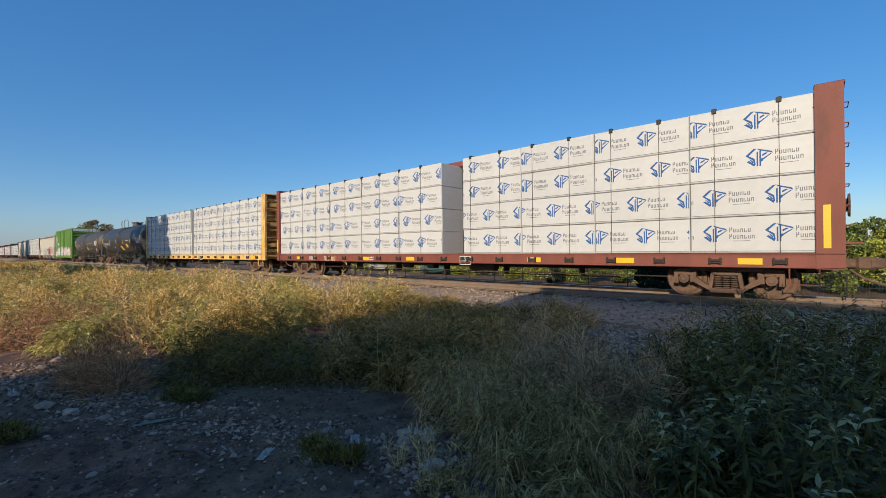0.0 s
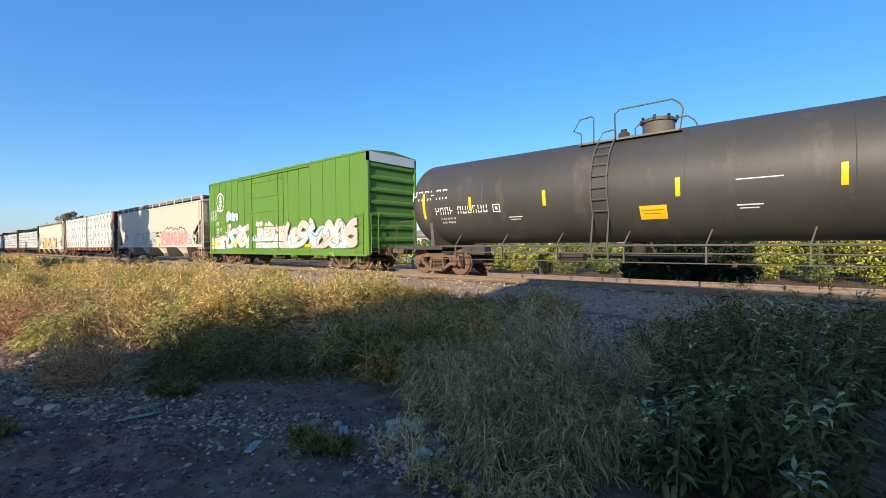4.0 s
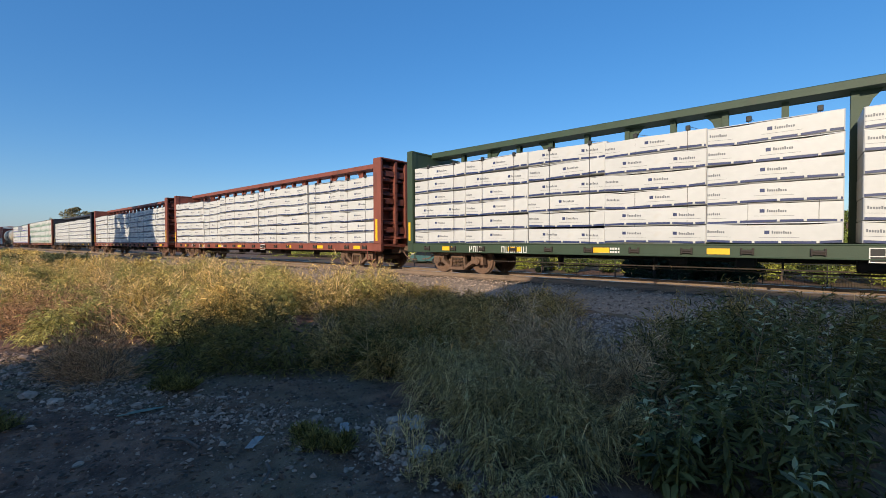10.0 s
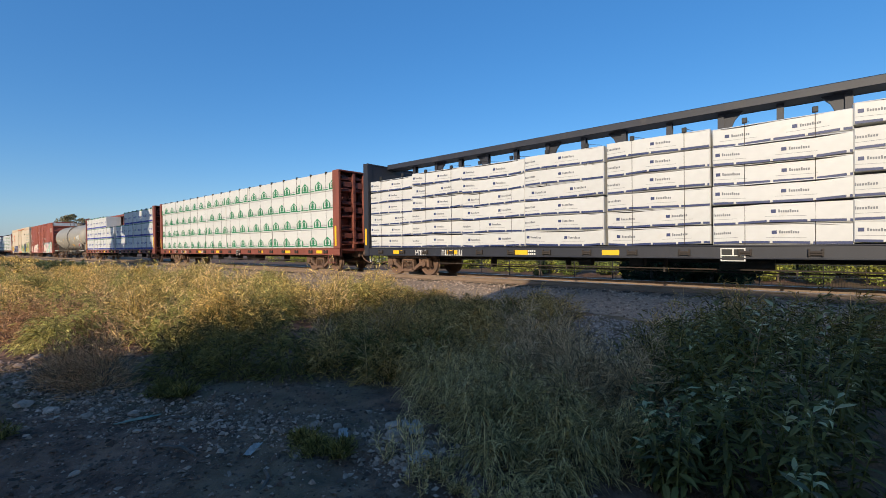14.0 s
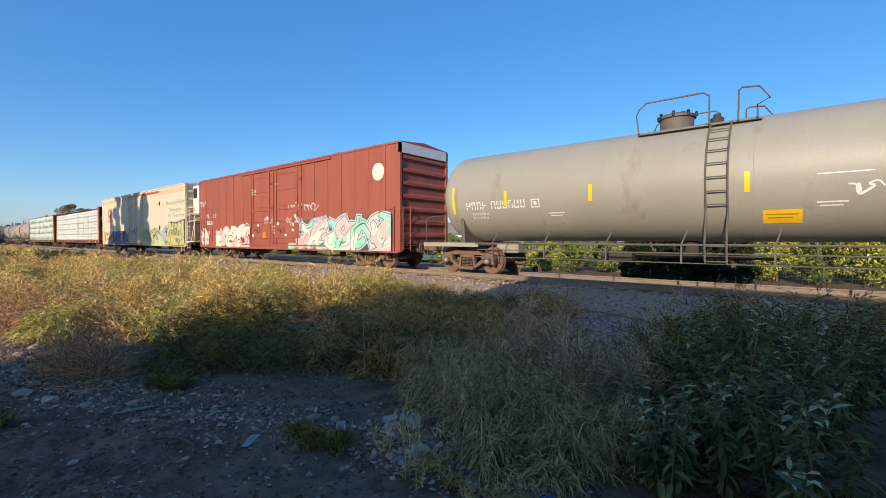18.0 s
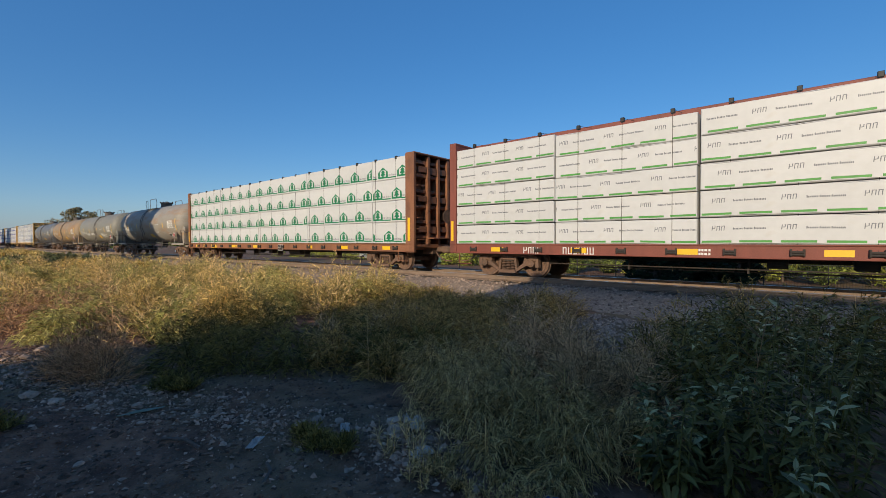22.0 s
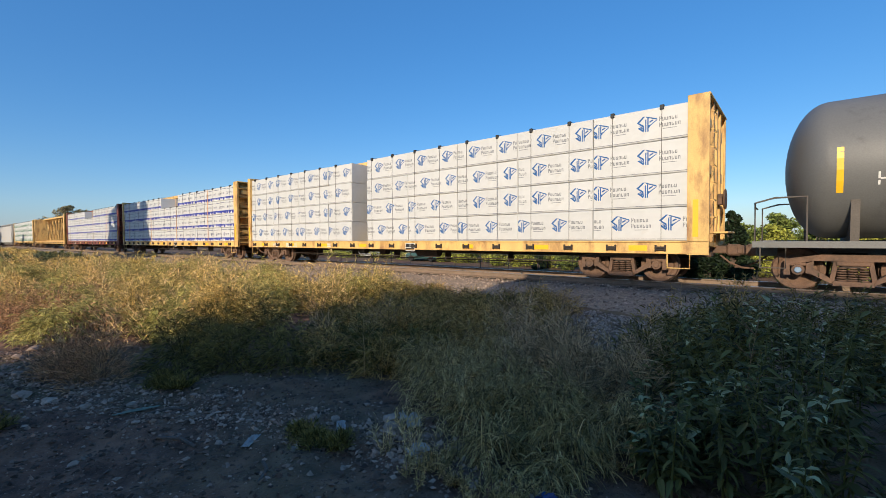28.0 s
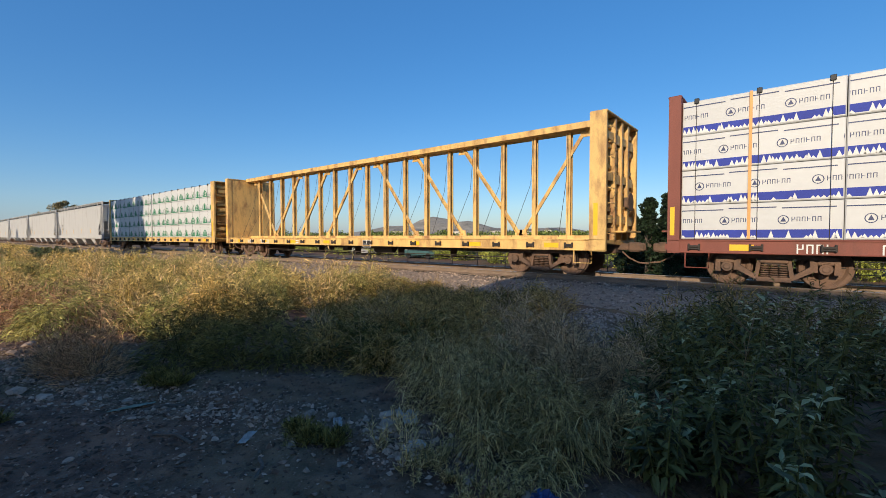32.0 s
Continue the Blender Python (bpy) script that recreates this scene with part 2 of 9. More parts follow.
# ---- mesh helpers ----
class Mesh:
    """Collects corners and faces of one part."""

    def __init__(self):
        self.v, self.f = [], []

    def add(self, vs, fs):
        o = len(self.v)
        self.v += [tuple(p) for p in vs]
        self.f += [tuple(i + o for i in q) for q in fs]
        return self

    def box(self, x0, x1, y0, y1, z0, z1, c=0.0):
        if not c:
            vs = [(x, y, z) for x in (x0, x1) for y in (y0, y1) for z in (z0, z1)]
            return self.add(vs, [(0, 1, 3, 2), (4, 6, 7, 5), (0, 4, 5, 1), (2, 3, 7, 6), (0, 2, 6, 4), (1, 5, 7, 3)])
        c = min(c, (x1 - x0) * 0.4, (y1 - y0) * 0.4, (z1 - z0) * 0.4)
        lo, hi = (x0, y0, z0), (x1, y1, z1)
        vs, key = [], {}
        for sx in (0, 1):
            for sy in (0, 1):
                for sz in (0, 1):
                    s = (sx, sy, sz)
                    for a in range(3):
                        p = [(hi[i] - c if s[i] else lo[i] + c) for i in range(3)]
                        p[a] = hi[a] if s[a] else lo[a]
                        key[s, a] = len(vs)
                        vs.append(tuple(p))
        fs = []
        for a in range(3):
            b, d = (a + 1) % 3, (a + 2) % 3
            for e in (0, 1):
                def corner(u, w):
                    s = [0, 0, 0]
                    s[a], s[b], s[d] = e, u, w
                    return tuple(s)
                ring = [corner(0, 0), corner(1, 0), corner(1, 1), corner(0, 1)]
                ring = ring if e else ring[::-1]
                fs.append(tuple(key[s, a] for s in ring))
            for u in (0, 1):
                for w in (0, 1):
                    s0, s1 = [0, 0, 0], [0, 0, 0]
                    s0[a], s1[a] = 0, 1
                    s0[b] = s1[b] = u
                    s0[d] = s1[d] = w
                    q = (key[tuple(s0), b], key[tuple(s1), b], key[tuple(s1), d], key[tuple(s0), d])
                    fs.append(q if u != w else q[::-1])
        for s in {k[0] for k in key}:
            t = (key[s, 0], key[s, 1], key[s, 2])
            fs.append(t if sum(s) % 2 else t[::-1])
        return self.add(vs, fs)

    def prism(self, pts, axis, a0, a1):
        """Extrudes a convex or simple outline. axis y: points are (x, z); x: (y, z); z: (x, y)."""
        put = {"y": lambda p, a: (p[0], a, p[1]), "x": lambda p, a: (a, p[0], p[1]), "z": lambda p, a: (p[0], p[1], a)}[axis]
        n = len(pts)
        vs = [put(p, a0) for p in pts] + [put(p, a1) for p in pts]
        fs = [tuple(range(n)), tuple(range(2 * n - 1, n - 1, -1))]
        fs += [(i, i + n, (i + 1) % n + n, (i + 1) % n) for i in range(n)]
        return self.add(vs, fs)

    def flat(self, pts, y):
        """A thin printed shape that faces -y, at depth y: points are (x, z)."""
        return self.add([(p[0], y, p[1]) for p in pts], [tuple(range(len(pts)))])

    def tube(self, pts, r, seg=6, caps=True, radii=None):
        pts = [Vector(p) for p in pts]
        vs, fs, n = [], [], len(pts)
        for i, p in enumerate(pts):
            d = ((pts[i] - pts[i - 1]).normalized() if i else Vector()) + ((pts[i + 1] - pts[i]).normalized() if i < n - 1 else Vector())
            d = d.normalized() if d.length > 1e-6 else Vector((0, 0, 1))
            u = d.cross(Vector((0.31, 0.17, 1)) if abs(d.z) < 0.9 else Vector((1, 0.2, 0))).normalized()
            w = d.cross(u)
            rr = radii[i] if radii else r
            vs += [p + rr * (math.cos(2 * math.pi * k / seg) * u + math.sin(2 * math.pi * k / seg) * w) for k in range(seg)]
        for i in range(n - 1):
            for k in range(seg):
                a, b = i * seg + k, i * seg + (k + 1) % seg
                fs.append((a, b, b + seg, a + seg))
        if caps:
            fs += [tuple(range(seg - 1, -1, -1)), tuple(range((n - 1) * seg, n * seg))]
        return self.add(vs, fs)

    def lathe(self, prof, axis="y", at=(0, 0, 0), seg=24, start=0.0, turn=2 * math.pi):
        """Turns (along, radius) points about an axis through at."""
        vs, fs, n = [], [], len(prof)
        whole = abs(turn - 2 * math.pi) < 1e-6
        m = seg if whole else seg + 1
        for k in range(m):
            a = start + turn * k / seg
            c, s = math.cos(a), math.sin(a)
            for h, r in prof:
                p = {"y": (r * c, h, r * s), "x": (h, r * c, r * s), "z": (r * c, r * s, h)}[axis]
                vs.append((p[0] + at[0], p[1] + at[1], p[2] + at[2]))
        for k in range(seg):
            j = (k + 1) % m
            for i in range(n - 1):
                q = (k * n + i, k * n + i + 1, j * n + i + 1, j * n + i)
                fs.append(q if axis != "y" else q[::-1])
        return self.add(vs, fs)

    def data(self, name, mat, smooth=True):
        me = bpy.data.meshes.new(name)
        me.from_pydata(self.v, [], self.f)
        me.materials.append(mat)
        if smooth:
            me.shade_smooth()
            me.set_sharp_from_angle(angle=radians(32))
        return me


def part(name, mesh, mat, parent, label="", at=None, smooth=True):
    """One mesh object under a thing or a part. mesh: a Mesh, or mesh data to share."""
    ob = new(name, mesh.data(name, mat, smooth) if isinstance(mesh, Mesh) else mesh)
    ob.parent = parent
    if at:
        ob.location = at
    return tagged(ob, label)


def thing(name, label, category, group="", kind="", at=(0, 0, 0), rz=0.0):
    ob = new(name)
    ob.empty_display_size = 0.3
    ob.matrix_basis = pose(*at, 0, 0, rz)
    return tagged(ob, label, category, group, kind)


def single(name, mesh, mat, label, category, group="", kind="", at=(0, 0, 0), rz=0.0, smooth=True):
    ob = new(name, mesh.data(name, mat, smooth) if isinstance(mesh, Mesh) else mesh)
    ob.matrix_basis = pose(*at, 0, 0, rz)
    return tagged(ob, label, category, group, kind)


def clip_x(pts, a, b):
    """A convex outline cut to a <= x <= b."""
    for side, lim in ((1, a), (-1, b)):
        out = []
        for i, p in enumerate(pts):
            q = pts[(i + 1) % len(pts)]
            pin, qin = side * (p[0] - lim) >= 0, side * (q[0] - lim) >= 0
            if pin:
                out.append(p)
            if pin != qin:
                k = (lim - p[0]) / (q[0] - p[0])
                out.append((lim, p[1] + k * (q[1] - p[1])))
        pts = out
        if len(pts) < 3:
            return []
    return pts


def letter_bars(word, x, z, h, lean=0.0, width=0.62, bold=0.72):
    """Plain bars, one for each character of a word, of its height. Returns outlines and the end."""
    out = []
    for i, ch in enumerate(word):
        c = ord(ch) + (i * i * 5 + i * 3 if ch in "Xx0" else 0)
        w = h * width * {"i": 0.45, "l": 0.45, "I": 0.45, "M": 1.3, "W": 1.4, " ": 0.7, "-": 0.7}.get(ch, 1.0)
        if ch != " ":
            top = h if ch.isupper() or ch.isdigit() or ch in "tlfdbkhi" else h * 0.72
            lo, hi = (0.4 * h, 0.55 * h) if ch == "-" else (0, top)
            wb = w * bold
            bar = lambda a, b, c, d: out.append([(x + a + lean * c, z + c), (x + b + lean * c, z + c), (x + b + lean * d, z + d), (x + a + lean * d, z + d)])
            if ch == "-" or h < 0.07:
                bar(0, wb, lo, hi)
            else:
                # two uprights and a crossing bar, for the weight that the characters have
                k = 0.135 * h
                bar(0, k, lo, hi), bar(max(wb - k, k * 1.3), max(wb, k * 2.3), lo + (0.45 * hi if c % 3 == 1 else 0), hi - (0.5 * hi if c % 5 == 2 else 0))
                u = (hi - k, 0.42 * hi, 0.0)[c % 3]
                bar(k, max(wb - k, k * 1.3), u, u + k)
                if c % 2 and u > k:
                    bar(k, max(wb - k, k * 1.3), 0.0, k * 0.9)
                if c % 4 == 1 and u < hi - 2 * k:
                    bar(k, max(wb - k, k * 1.3), hi - k, hi)
        x += w
    return out, x


def bars_mesh(polys, y, a=-1e9, b=1e9):
    m = Mesh()
    for p in polys:
        p = clip_x(p, a, b)
        if p:
            m.flat(p, y)
    return m


TEXTS = {}


def text_part(words, h, mat, parent, x, y, z, lean=0.0, spacing=1.0):
    """Words that can be read, in the built-in font, on a side that faces -y."""
    key = (words, h, mat.name, lean, spacing)
    if key not in TEXTS:
        cu = bpy.data.curves.new("lettering", "FONT")
        cu.body, cu.size, cu.shear, cu.resolution_u, cu.space_character, cu.offset = words, h * 1.4, lean, 2, spacing, h * 0.035
        ob = bpy.data.objects.new("lettering", cu)
        scene.collection.objects.link(ob)
        bpy.context.view_layer.update()
        me = bpy.data.meshes.new_from_object(ob.evaluated_get(bpy.context.evaluated_depsgraph_get()))
        bpy.data.objects.remove(ob)
        me.transform(Matrix.Rotation(radians(90), 4, "X"))
        me.materials.clear()
        me.materials.append(mat)
        TEXTS[key] = me
    return part("lettering", TEXTS[key], mat, parent, at=(x, y, z))

# ---- the train: speed and what is keyed ----
SPEED, SLOWING = 17.607, -0.0104
MOVERS, WHEELSETS = [], []


def travel(t):
    return SPEED * (t - 16) + SLOWING * (t - 16) ** 2


def rolling(ob, s, y=0.0, z=0.0, ry=0.0, rz=0.0):
    """Notes a thing of the train, at s metres along it."""
    ob.matrix_basis = pose(s + travel(0), y, z, 0, ry, rz)
    MOVERS.append((ob, s, y, z, ry, rz))
    return ob


# ---- running gear, shared by all cars ----
def wheelset_mesh():
    m = Mesh()
    prof = [(-0.068, 0.10), (-0.068, 0.155), (-0.02, 0.19), (-0.005, 0.33), (-0.055, 0.385), (-0.062, 0.445), (-0.055, 0.457), (0.03, 0.463), (0.045, 0.485), (0.062, 0.49), (0.07, 0.475), (0.07, 0.39), (0.03, 0.36), (0.02, 0.2), (0.06, 0.15), (0.06, 0.10)]
    m.lathe(prof, "y", (0, -0.75, 0), 28)
    m.lathe([(-a, r) for a, r in prof][::-1], "y", (0, 0.75, 0), 28)
    m.lathe([(-1.02, 0.0), (-1.02, 0.075), (-0.82, 0.08), (-0.8, 0.10), (0.8, 0.10), (0.82, 0.08), (1.02, 0.075), (1.02, 0)], "y", (0, 0, 0), 12)
    return m.data("wheelset", M_TRUCK)


def tread_mesh():
    m = Mesh()
    m.lathe([(-0.064, 0.415), (-0.0665, 0.42), (-0.0665, 0.447), (-0.057, 0.461), (0.03, 0.467)], "y", (0, -0.75, 0), 28)
    return m.data("worn_tread", M_TREAD)


def side_frame_mesh():
    """A cast side frame: two pedestals, arched top, sloping tension member, window for the springs."""
    m = Mesh()
    y0, y1 = -0.09, 0.09
    m.prism([(-0.62, 0.66), (0.62, 0.66), (0.50, 0.80), (-0.50, 0.80)], "y", y0, y1)
    for s in (-1, 1):
        q = lambda *p: [(s * a, b) for a, b in (p if s > 0 else p[::-1])]
        m.prism(q((0.50, 0.80), (0.62, 0.66), (1.10, 0.56), (1.12, 0.68), (0.95, 0.72)), "y", y0, y1)
        m.prism(q((1.02, 0.34), (1.14, 0.34), (1.12, 0.68), (1.03, 0.58)), "y", y0, y1)
        m.prism(q((0.64, 0.38), (0.76, 0.38), (0.75, 0.60), (0.62, 0.66)), "y", y0, y1)
        m.prism(q((0.30, 0.16), (0.36, 0.30), (0.66, 0.52), (0.76, 0.42)), "y", y0, y1)
        m.prism(q((0.30, 0.16), (0.36, 0.30), (0.30, 0.68), (0.22, 0.68)), "y", y0 * 0.8, y1 * 0.8)
        m.lathe([(-0.17, 0.0), (-0.17, 0.06), (-0.155, 0.075), (-0.15, 0.115), (-0.04, 0.125), (-0.04, 0.0)], "y", (s * 0.89, 0, 0.46), 14)
        m.box(s * 0.89 - 0.15, s * 0.89 + 0.15, -0.08, 0.08, 0.54, 0.62, 0.02)
    m.prism([(-0.32, 0.14), (0.32, 0.14), (0.30, 0.24), (-0.30, 0.24)], "y", -0.13, 0.13)
    return m.data("side_frame", M_TRUCK)


def spring_mesh():
    m = Mesh()
    for x in (-0.17, 0.0, 0.17):
        for k in range(6):
            z = 0.255 + k * 0.052
            m.lathe([(-0.0, 0.055), (0.016, 0.072), (0.0, 0.088), (-0.016, 0.072), (0.0, 0.055)], "z", (x, 0, z), 10)
    m.box(-0.27, 0.27, -0.1, 0.1, 0.56, 0.66, 0.02)
    return m.data("spring_nest", M_TRUCK)


WHEEL_ME, TREAD_ME, FRAME_ME, SPRING_ME = wheelset_mesh(), tread_mesh(), side_frame_mesh(), spring_mesh()
BOLSTER_ME = Mesh().box(-0.2, 0.2, -1.06, 1.06, 0.50, 0.70, 0.03).box(-0.3, 0.3, -0.35, 0.35, 0.66, 0.82, 0.03).box(-0.75, -0.55, -0.7, 0.7, 0.42, 0.52, 0.02).box(0.55, 0.75, -0.7, 0.7, 0.42, 0.52, 0.02).data("bolster", M_UNDER)
CAP_ME = Mesh().lathe([(-0.185, 0.0), (-0.185, 0.05), (-0.17, 0.065), (-0.165, 0.0)], "y", (0, 0, 0), 12).data("bearing_cap", M_BLUECAP)


def truck(parent, x, caps=False):
    t = part("truck", BOLSTER_ME, M_UNDER, parent, "rusty two-axle freight truck", at=(x, 0, 0))
    for y in (-1.0, 1.0):
        part("side_frame", FRAME_ME, M_TRUCK, t, at=(0, y, 0))
        part("spring_nest", SPRING_ME, M_TRUCK, t, at=(0, y, 0))
    for a in (-0.89, 0.89):
        w = part("wheelset", WHEEL_ME, M_TRUCK, t, at=(a, 0, 0.46))
        WHEELSETS.append((w, a))
        if caps:
            part("bearing_cap", CAP_ME, M_BLUECAP, t, "blue-grey bearing cap", at=(a, -1.0, 0.46))
    return t


def coupler_mesh():
    m = Mesh()
    m.box(-0.75, 0.05, -0.09, 0.09, 0.76, 0.96, 0.02).box(0.0, 0.34, -0.14, 0.15, 0.71, 1.0, 0.05)
    m.box(0.22, 0.44, 0.05, 0.16, 0.73, 0.98, 0.04).box(0.22, 0.46, -0.15, -0.06, 0.74, 0.97, 0.04)
    m.box(-0.85, -0.3, -0.32, 0.32, 0.66, 1.04, 0.03)
    m.tube([(-0.1, -0.3, 0.72), (0.1, -0.34, 0.55), (0.35, -0.3, 0.42), (0.6, -0.2, 0.4)], 0.025, 6)
    m.tube([(-0.35, -0.35, 0.95), (-0.3, -1.3, 0.95), (-0.22, -1.42, 0.8)], 0.018, 5)
    return m.data("coupler", M_TRUCK)


COUPLER_ME = coupler_mesh()


def couplers(parent, half):
    for s in (1, -1):
        c = part("coupler", COUPLER_ME, M_TRUCK, parent, "rust-brown knuckle coupler with air hose", at=(s * half, 0, 0))
        if s < 0:
            c.rotation_euler = (0, 0, math.pi)


def underframe(parent, half, mat=None, low=0.62):
    m = Mesh().box(-half, half, -0.22, 0.22, low, 1.0, 0.02)
    part("center_sill", m, mat or M_UNDER, parent)
    m = Mesh()
    m.lathe([(-0.55, 0.0), (-0.55, 0.17), (-0.5, 0.2), (0.5, 0.2), (0.55, 0.17), (0.55, 0)], "x", (1.8, -0.62, 0.66), 14)
    m.lathe([(-0.2, 0.0), (-0.2, 0.15), (0.2, 0.15), (0.2, 0)], "x", (-2.2, -0.55, 0.66), 12)
    m.box(-0.9, -0.5, -0.8, -0.5, 0.52, 0.8, 0.03)
    part("air_reservoir", m, M_UNDER, parent)
    m = Mesh().tube([(-half * 0.75, -0.75, 0.48), (half * 0.75, -0.75, 0.48)], 0.018, 6)
    m.tube([(-half * 0.6, -0.45, 0.4), (half * 0.6, -0.45, 0.4)], 0.022, 6)
    for k in range(-2, 3):
        m.box(k * half * 0.25 - 0.02, k * half * 0.25 + 0.02, -0.77, -0.43, 0.38, 0.75)
    part("brake_rod", m, M_UNDER, parent)


def ladder(parent, x, y, z0, z1, mat, w=0.42, axis="x", step=0.38):
    m = Mesh()
    n = int((z1 - z0) / step)
    p = (lambda u, z: (x + u, y, z)) if axis == "x" else (lambda u, z: (x, y + u, z))
    for u in (-w / 2, w / 2):
        m.tube([p(u, z0), p(u, z1)], 0.02, 6)
    for k in range(n + 1):
        z = z0 + 0.1 + k * (z1 - z0 - 0.2) / max(1, n)
        m.tube([p(-w / 2, z), p(w / 2, z)], 0.014, 5)
    return part("ladder", m, mat, parent)


# ---- prints on lumber wrap: outlines (x, z) in metres ----
def at(polys, x, z, k=1.0):
    return [[(x + k * a, z + k * b) for a, b in p] for p in polys]


DIAMOND_MARK = [[(0.0, 0.62), (0.36, 0.95), (0.48, 0.95), (0.14, 0.60)], [(0.0, 0.62), (0.14, 0.60), (0.40, 0.42), (0.33, 0.34)],
           [(0.33, 0.34), (0.40, 0.42), (0.44, 0.12), (0.38, 0.10)], [(0.04, 0.30), (0.16, 0.34), (0.42, 0.12), (0.38, 0.02)], [(0.14, 0.44), (0.30, 0.34), (0.36, 0.22), (0.30, 0.22)],
           [(0.48, 0.02), (0.55, 0.02), (0.55, 0.80), (0.48, 0.74)], [(0.60, 0.02), (0.67, 0.02), (0.67, 0.86), (0.60, 0.82)], [(0.48, 0.95), (1.12, 0.74), (1.16, 0.64), (0.56, 0.86)],
           [(1.16, 0.64), (1.06, 0.62), (0.74, 0.40), (0.72, 0.30)], [(0.72, 0.52), (0.96, 0.66), (0.88, 0.70), (0.72, 0.62)], [(0.67, 0.24), (0.74, 0.28), (0.74, 0.42), (0.67, 0.40)]]


def chevrons(w, h):
    """A fir of three folded arrows: its two halves."""
    left, right = [], []
    for k in range(3):
        z = h * (0.02 + 0.24 * k)
        ww = w * (0.5, 0.5, 0.42)[k]
        t, up = h * 0.20, h * (0.22, 0.24, 0.30)[k]
        left.append([(-ww, z), (-ww, z + t), (0, z + t + up), (0, z + up)])
        right.append([(0, z + up), (0, z + t + up), (ww, z + t), (ww, z)])
    return left, right


HOUSE = [[(-0.5, 0.0), (-0.33, 0.0), (-0.33, 0.50), (-0.5, 0.44)], [(0.33, 0.0), (0.5, 0.0), (0.5, 0.44), (0.33, 0.50)], [(-0.5, 0.44), (-0.3, 0.51), (0.0, 0.62), (0.0, 0.78)],
         [(0.5, 0.44), (0.0, 0.78), (0.0, 0.62), (0.3, 0.51)], [(-0.33, 0.0), (0.33, 0.0), (0.33, 0.12), (-0.33, 0.12)], [(-0.10, 0.12), (0.10, 0.12), (0.10, 0.20), (-0.10, 0.20)],
         [(-0.28, 0.20), (0.28, 0.20), (0.10, 0.40), (-0.10, 0.40)], [(-0.24, 0.40), (0.24, 0.40), (0.0, 0.60)]]


def print_diamond(w, h, r, put):
    x = r.uniform(-1.0, 0.1)
    blue, grey = [], []
    while x < w:
        blue += at(DIAMOND_MARK, x, h * 0.30, 0.43)
        for k, word in enumerate(("Xxxxxxx", "Xxxxxx")):
            grey += letter_bars(word, x + 0.54, h * 0.40 + k * 0.15, 0.115)[0]
        grey.append([(x + 0.62, h * 0.33), (x + 0.94, h * 0.33), (x + 0.94, h * 0.345), (x + 0.62, h * 0.345)])
        x += 1.21
    grey.append([(0, h * 0.045), (w, h * 0.045), (w, h * 0.06), (0, h * 0.06)])
    put("logo", blue, M_BLUE), put("printed_wording", grey, M_GREYPRINT)


def print_chevron(w, h, r, put):
    x = r.uniform(-0.5, 0.6)
    a, b, g = [], [], []
    le, ri = chevrons(0.36, 0.40)
    while x < w + 0.4:
        a += at(le, x, h * 0.36)
        b += at(ri, x, h * 0.36)
        g += letter_bars("XXXXXXXX", x - 0.34, h * 0.2, 0.105, width=0.86)[0]
        x += 1.24
    put("logo", a, M_GREEN), put("logo", b, M_TEAL), put("printed_wording", g, M_GREYPRINT)


def print_house(w, h, r, put):
    x = r.uniform(-0.6, 0.5)
    a, g = [], []
    while x < w + 0.3:
        a += at(HOUSE, x, h * 0.08, 0.58)
        a.append([(x + 0.29, h * 0.07), (x + 0.78, h * 0.07), (x + 0.78, h * 0.125), (x + 0.29, h * 0.125)])
        g += letter_bars("Xxxx Xxxxxx", x + 0.29, h * 0.17, 0.078, width=0.60)[0]
        x += 1.13
    put("logo", a, M_GREEN), put("printed_wording", g, M_GREYPRINT)


def print_band(w, h, r, put):
    x = r.uniform(-0.7, 0.2)
    a, g = [], []
    while x < w:
        p, e = letter_bars("XXXXXXXXX", x, h * 0.42, 0.15, lean=0.3, width=0.62, bold=0.8)
        a += p
        for k in (0.16, 0.68):
            g.append([(x + k, h * 0.55), (x + k + 0.08, h * 0.55), (x + k + 0.1, h * 0.60)])
        x += 1.38
    u = 0.0
    while u < w:
        k = r.uniform(0.55, 1.0)
        a.append([(u, h * 0.03), (u + k, h * 0.03), (u + k, h * 0.145), (u, h * 0.145)])
        u += k + 0.03
    g.append([(0.0, h * 0.945), (w, h * 0.945), (w, h * 0.985), (0.0, h * 0.985)])
    put("logo", a, M_ROYAL), put("green_edge_strip", g, M_GREEN)


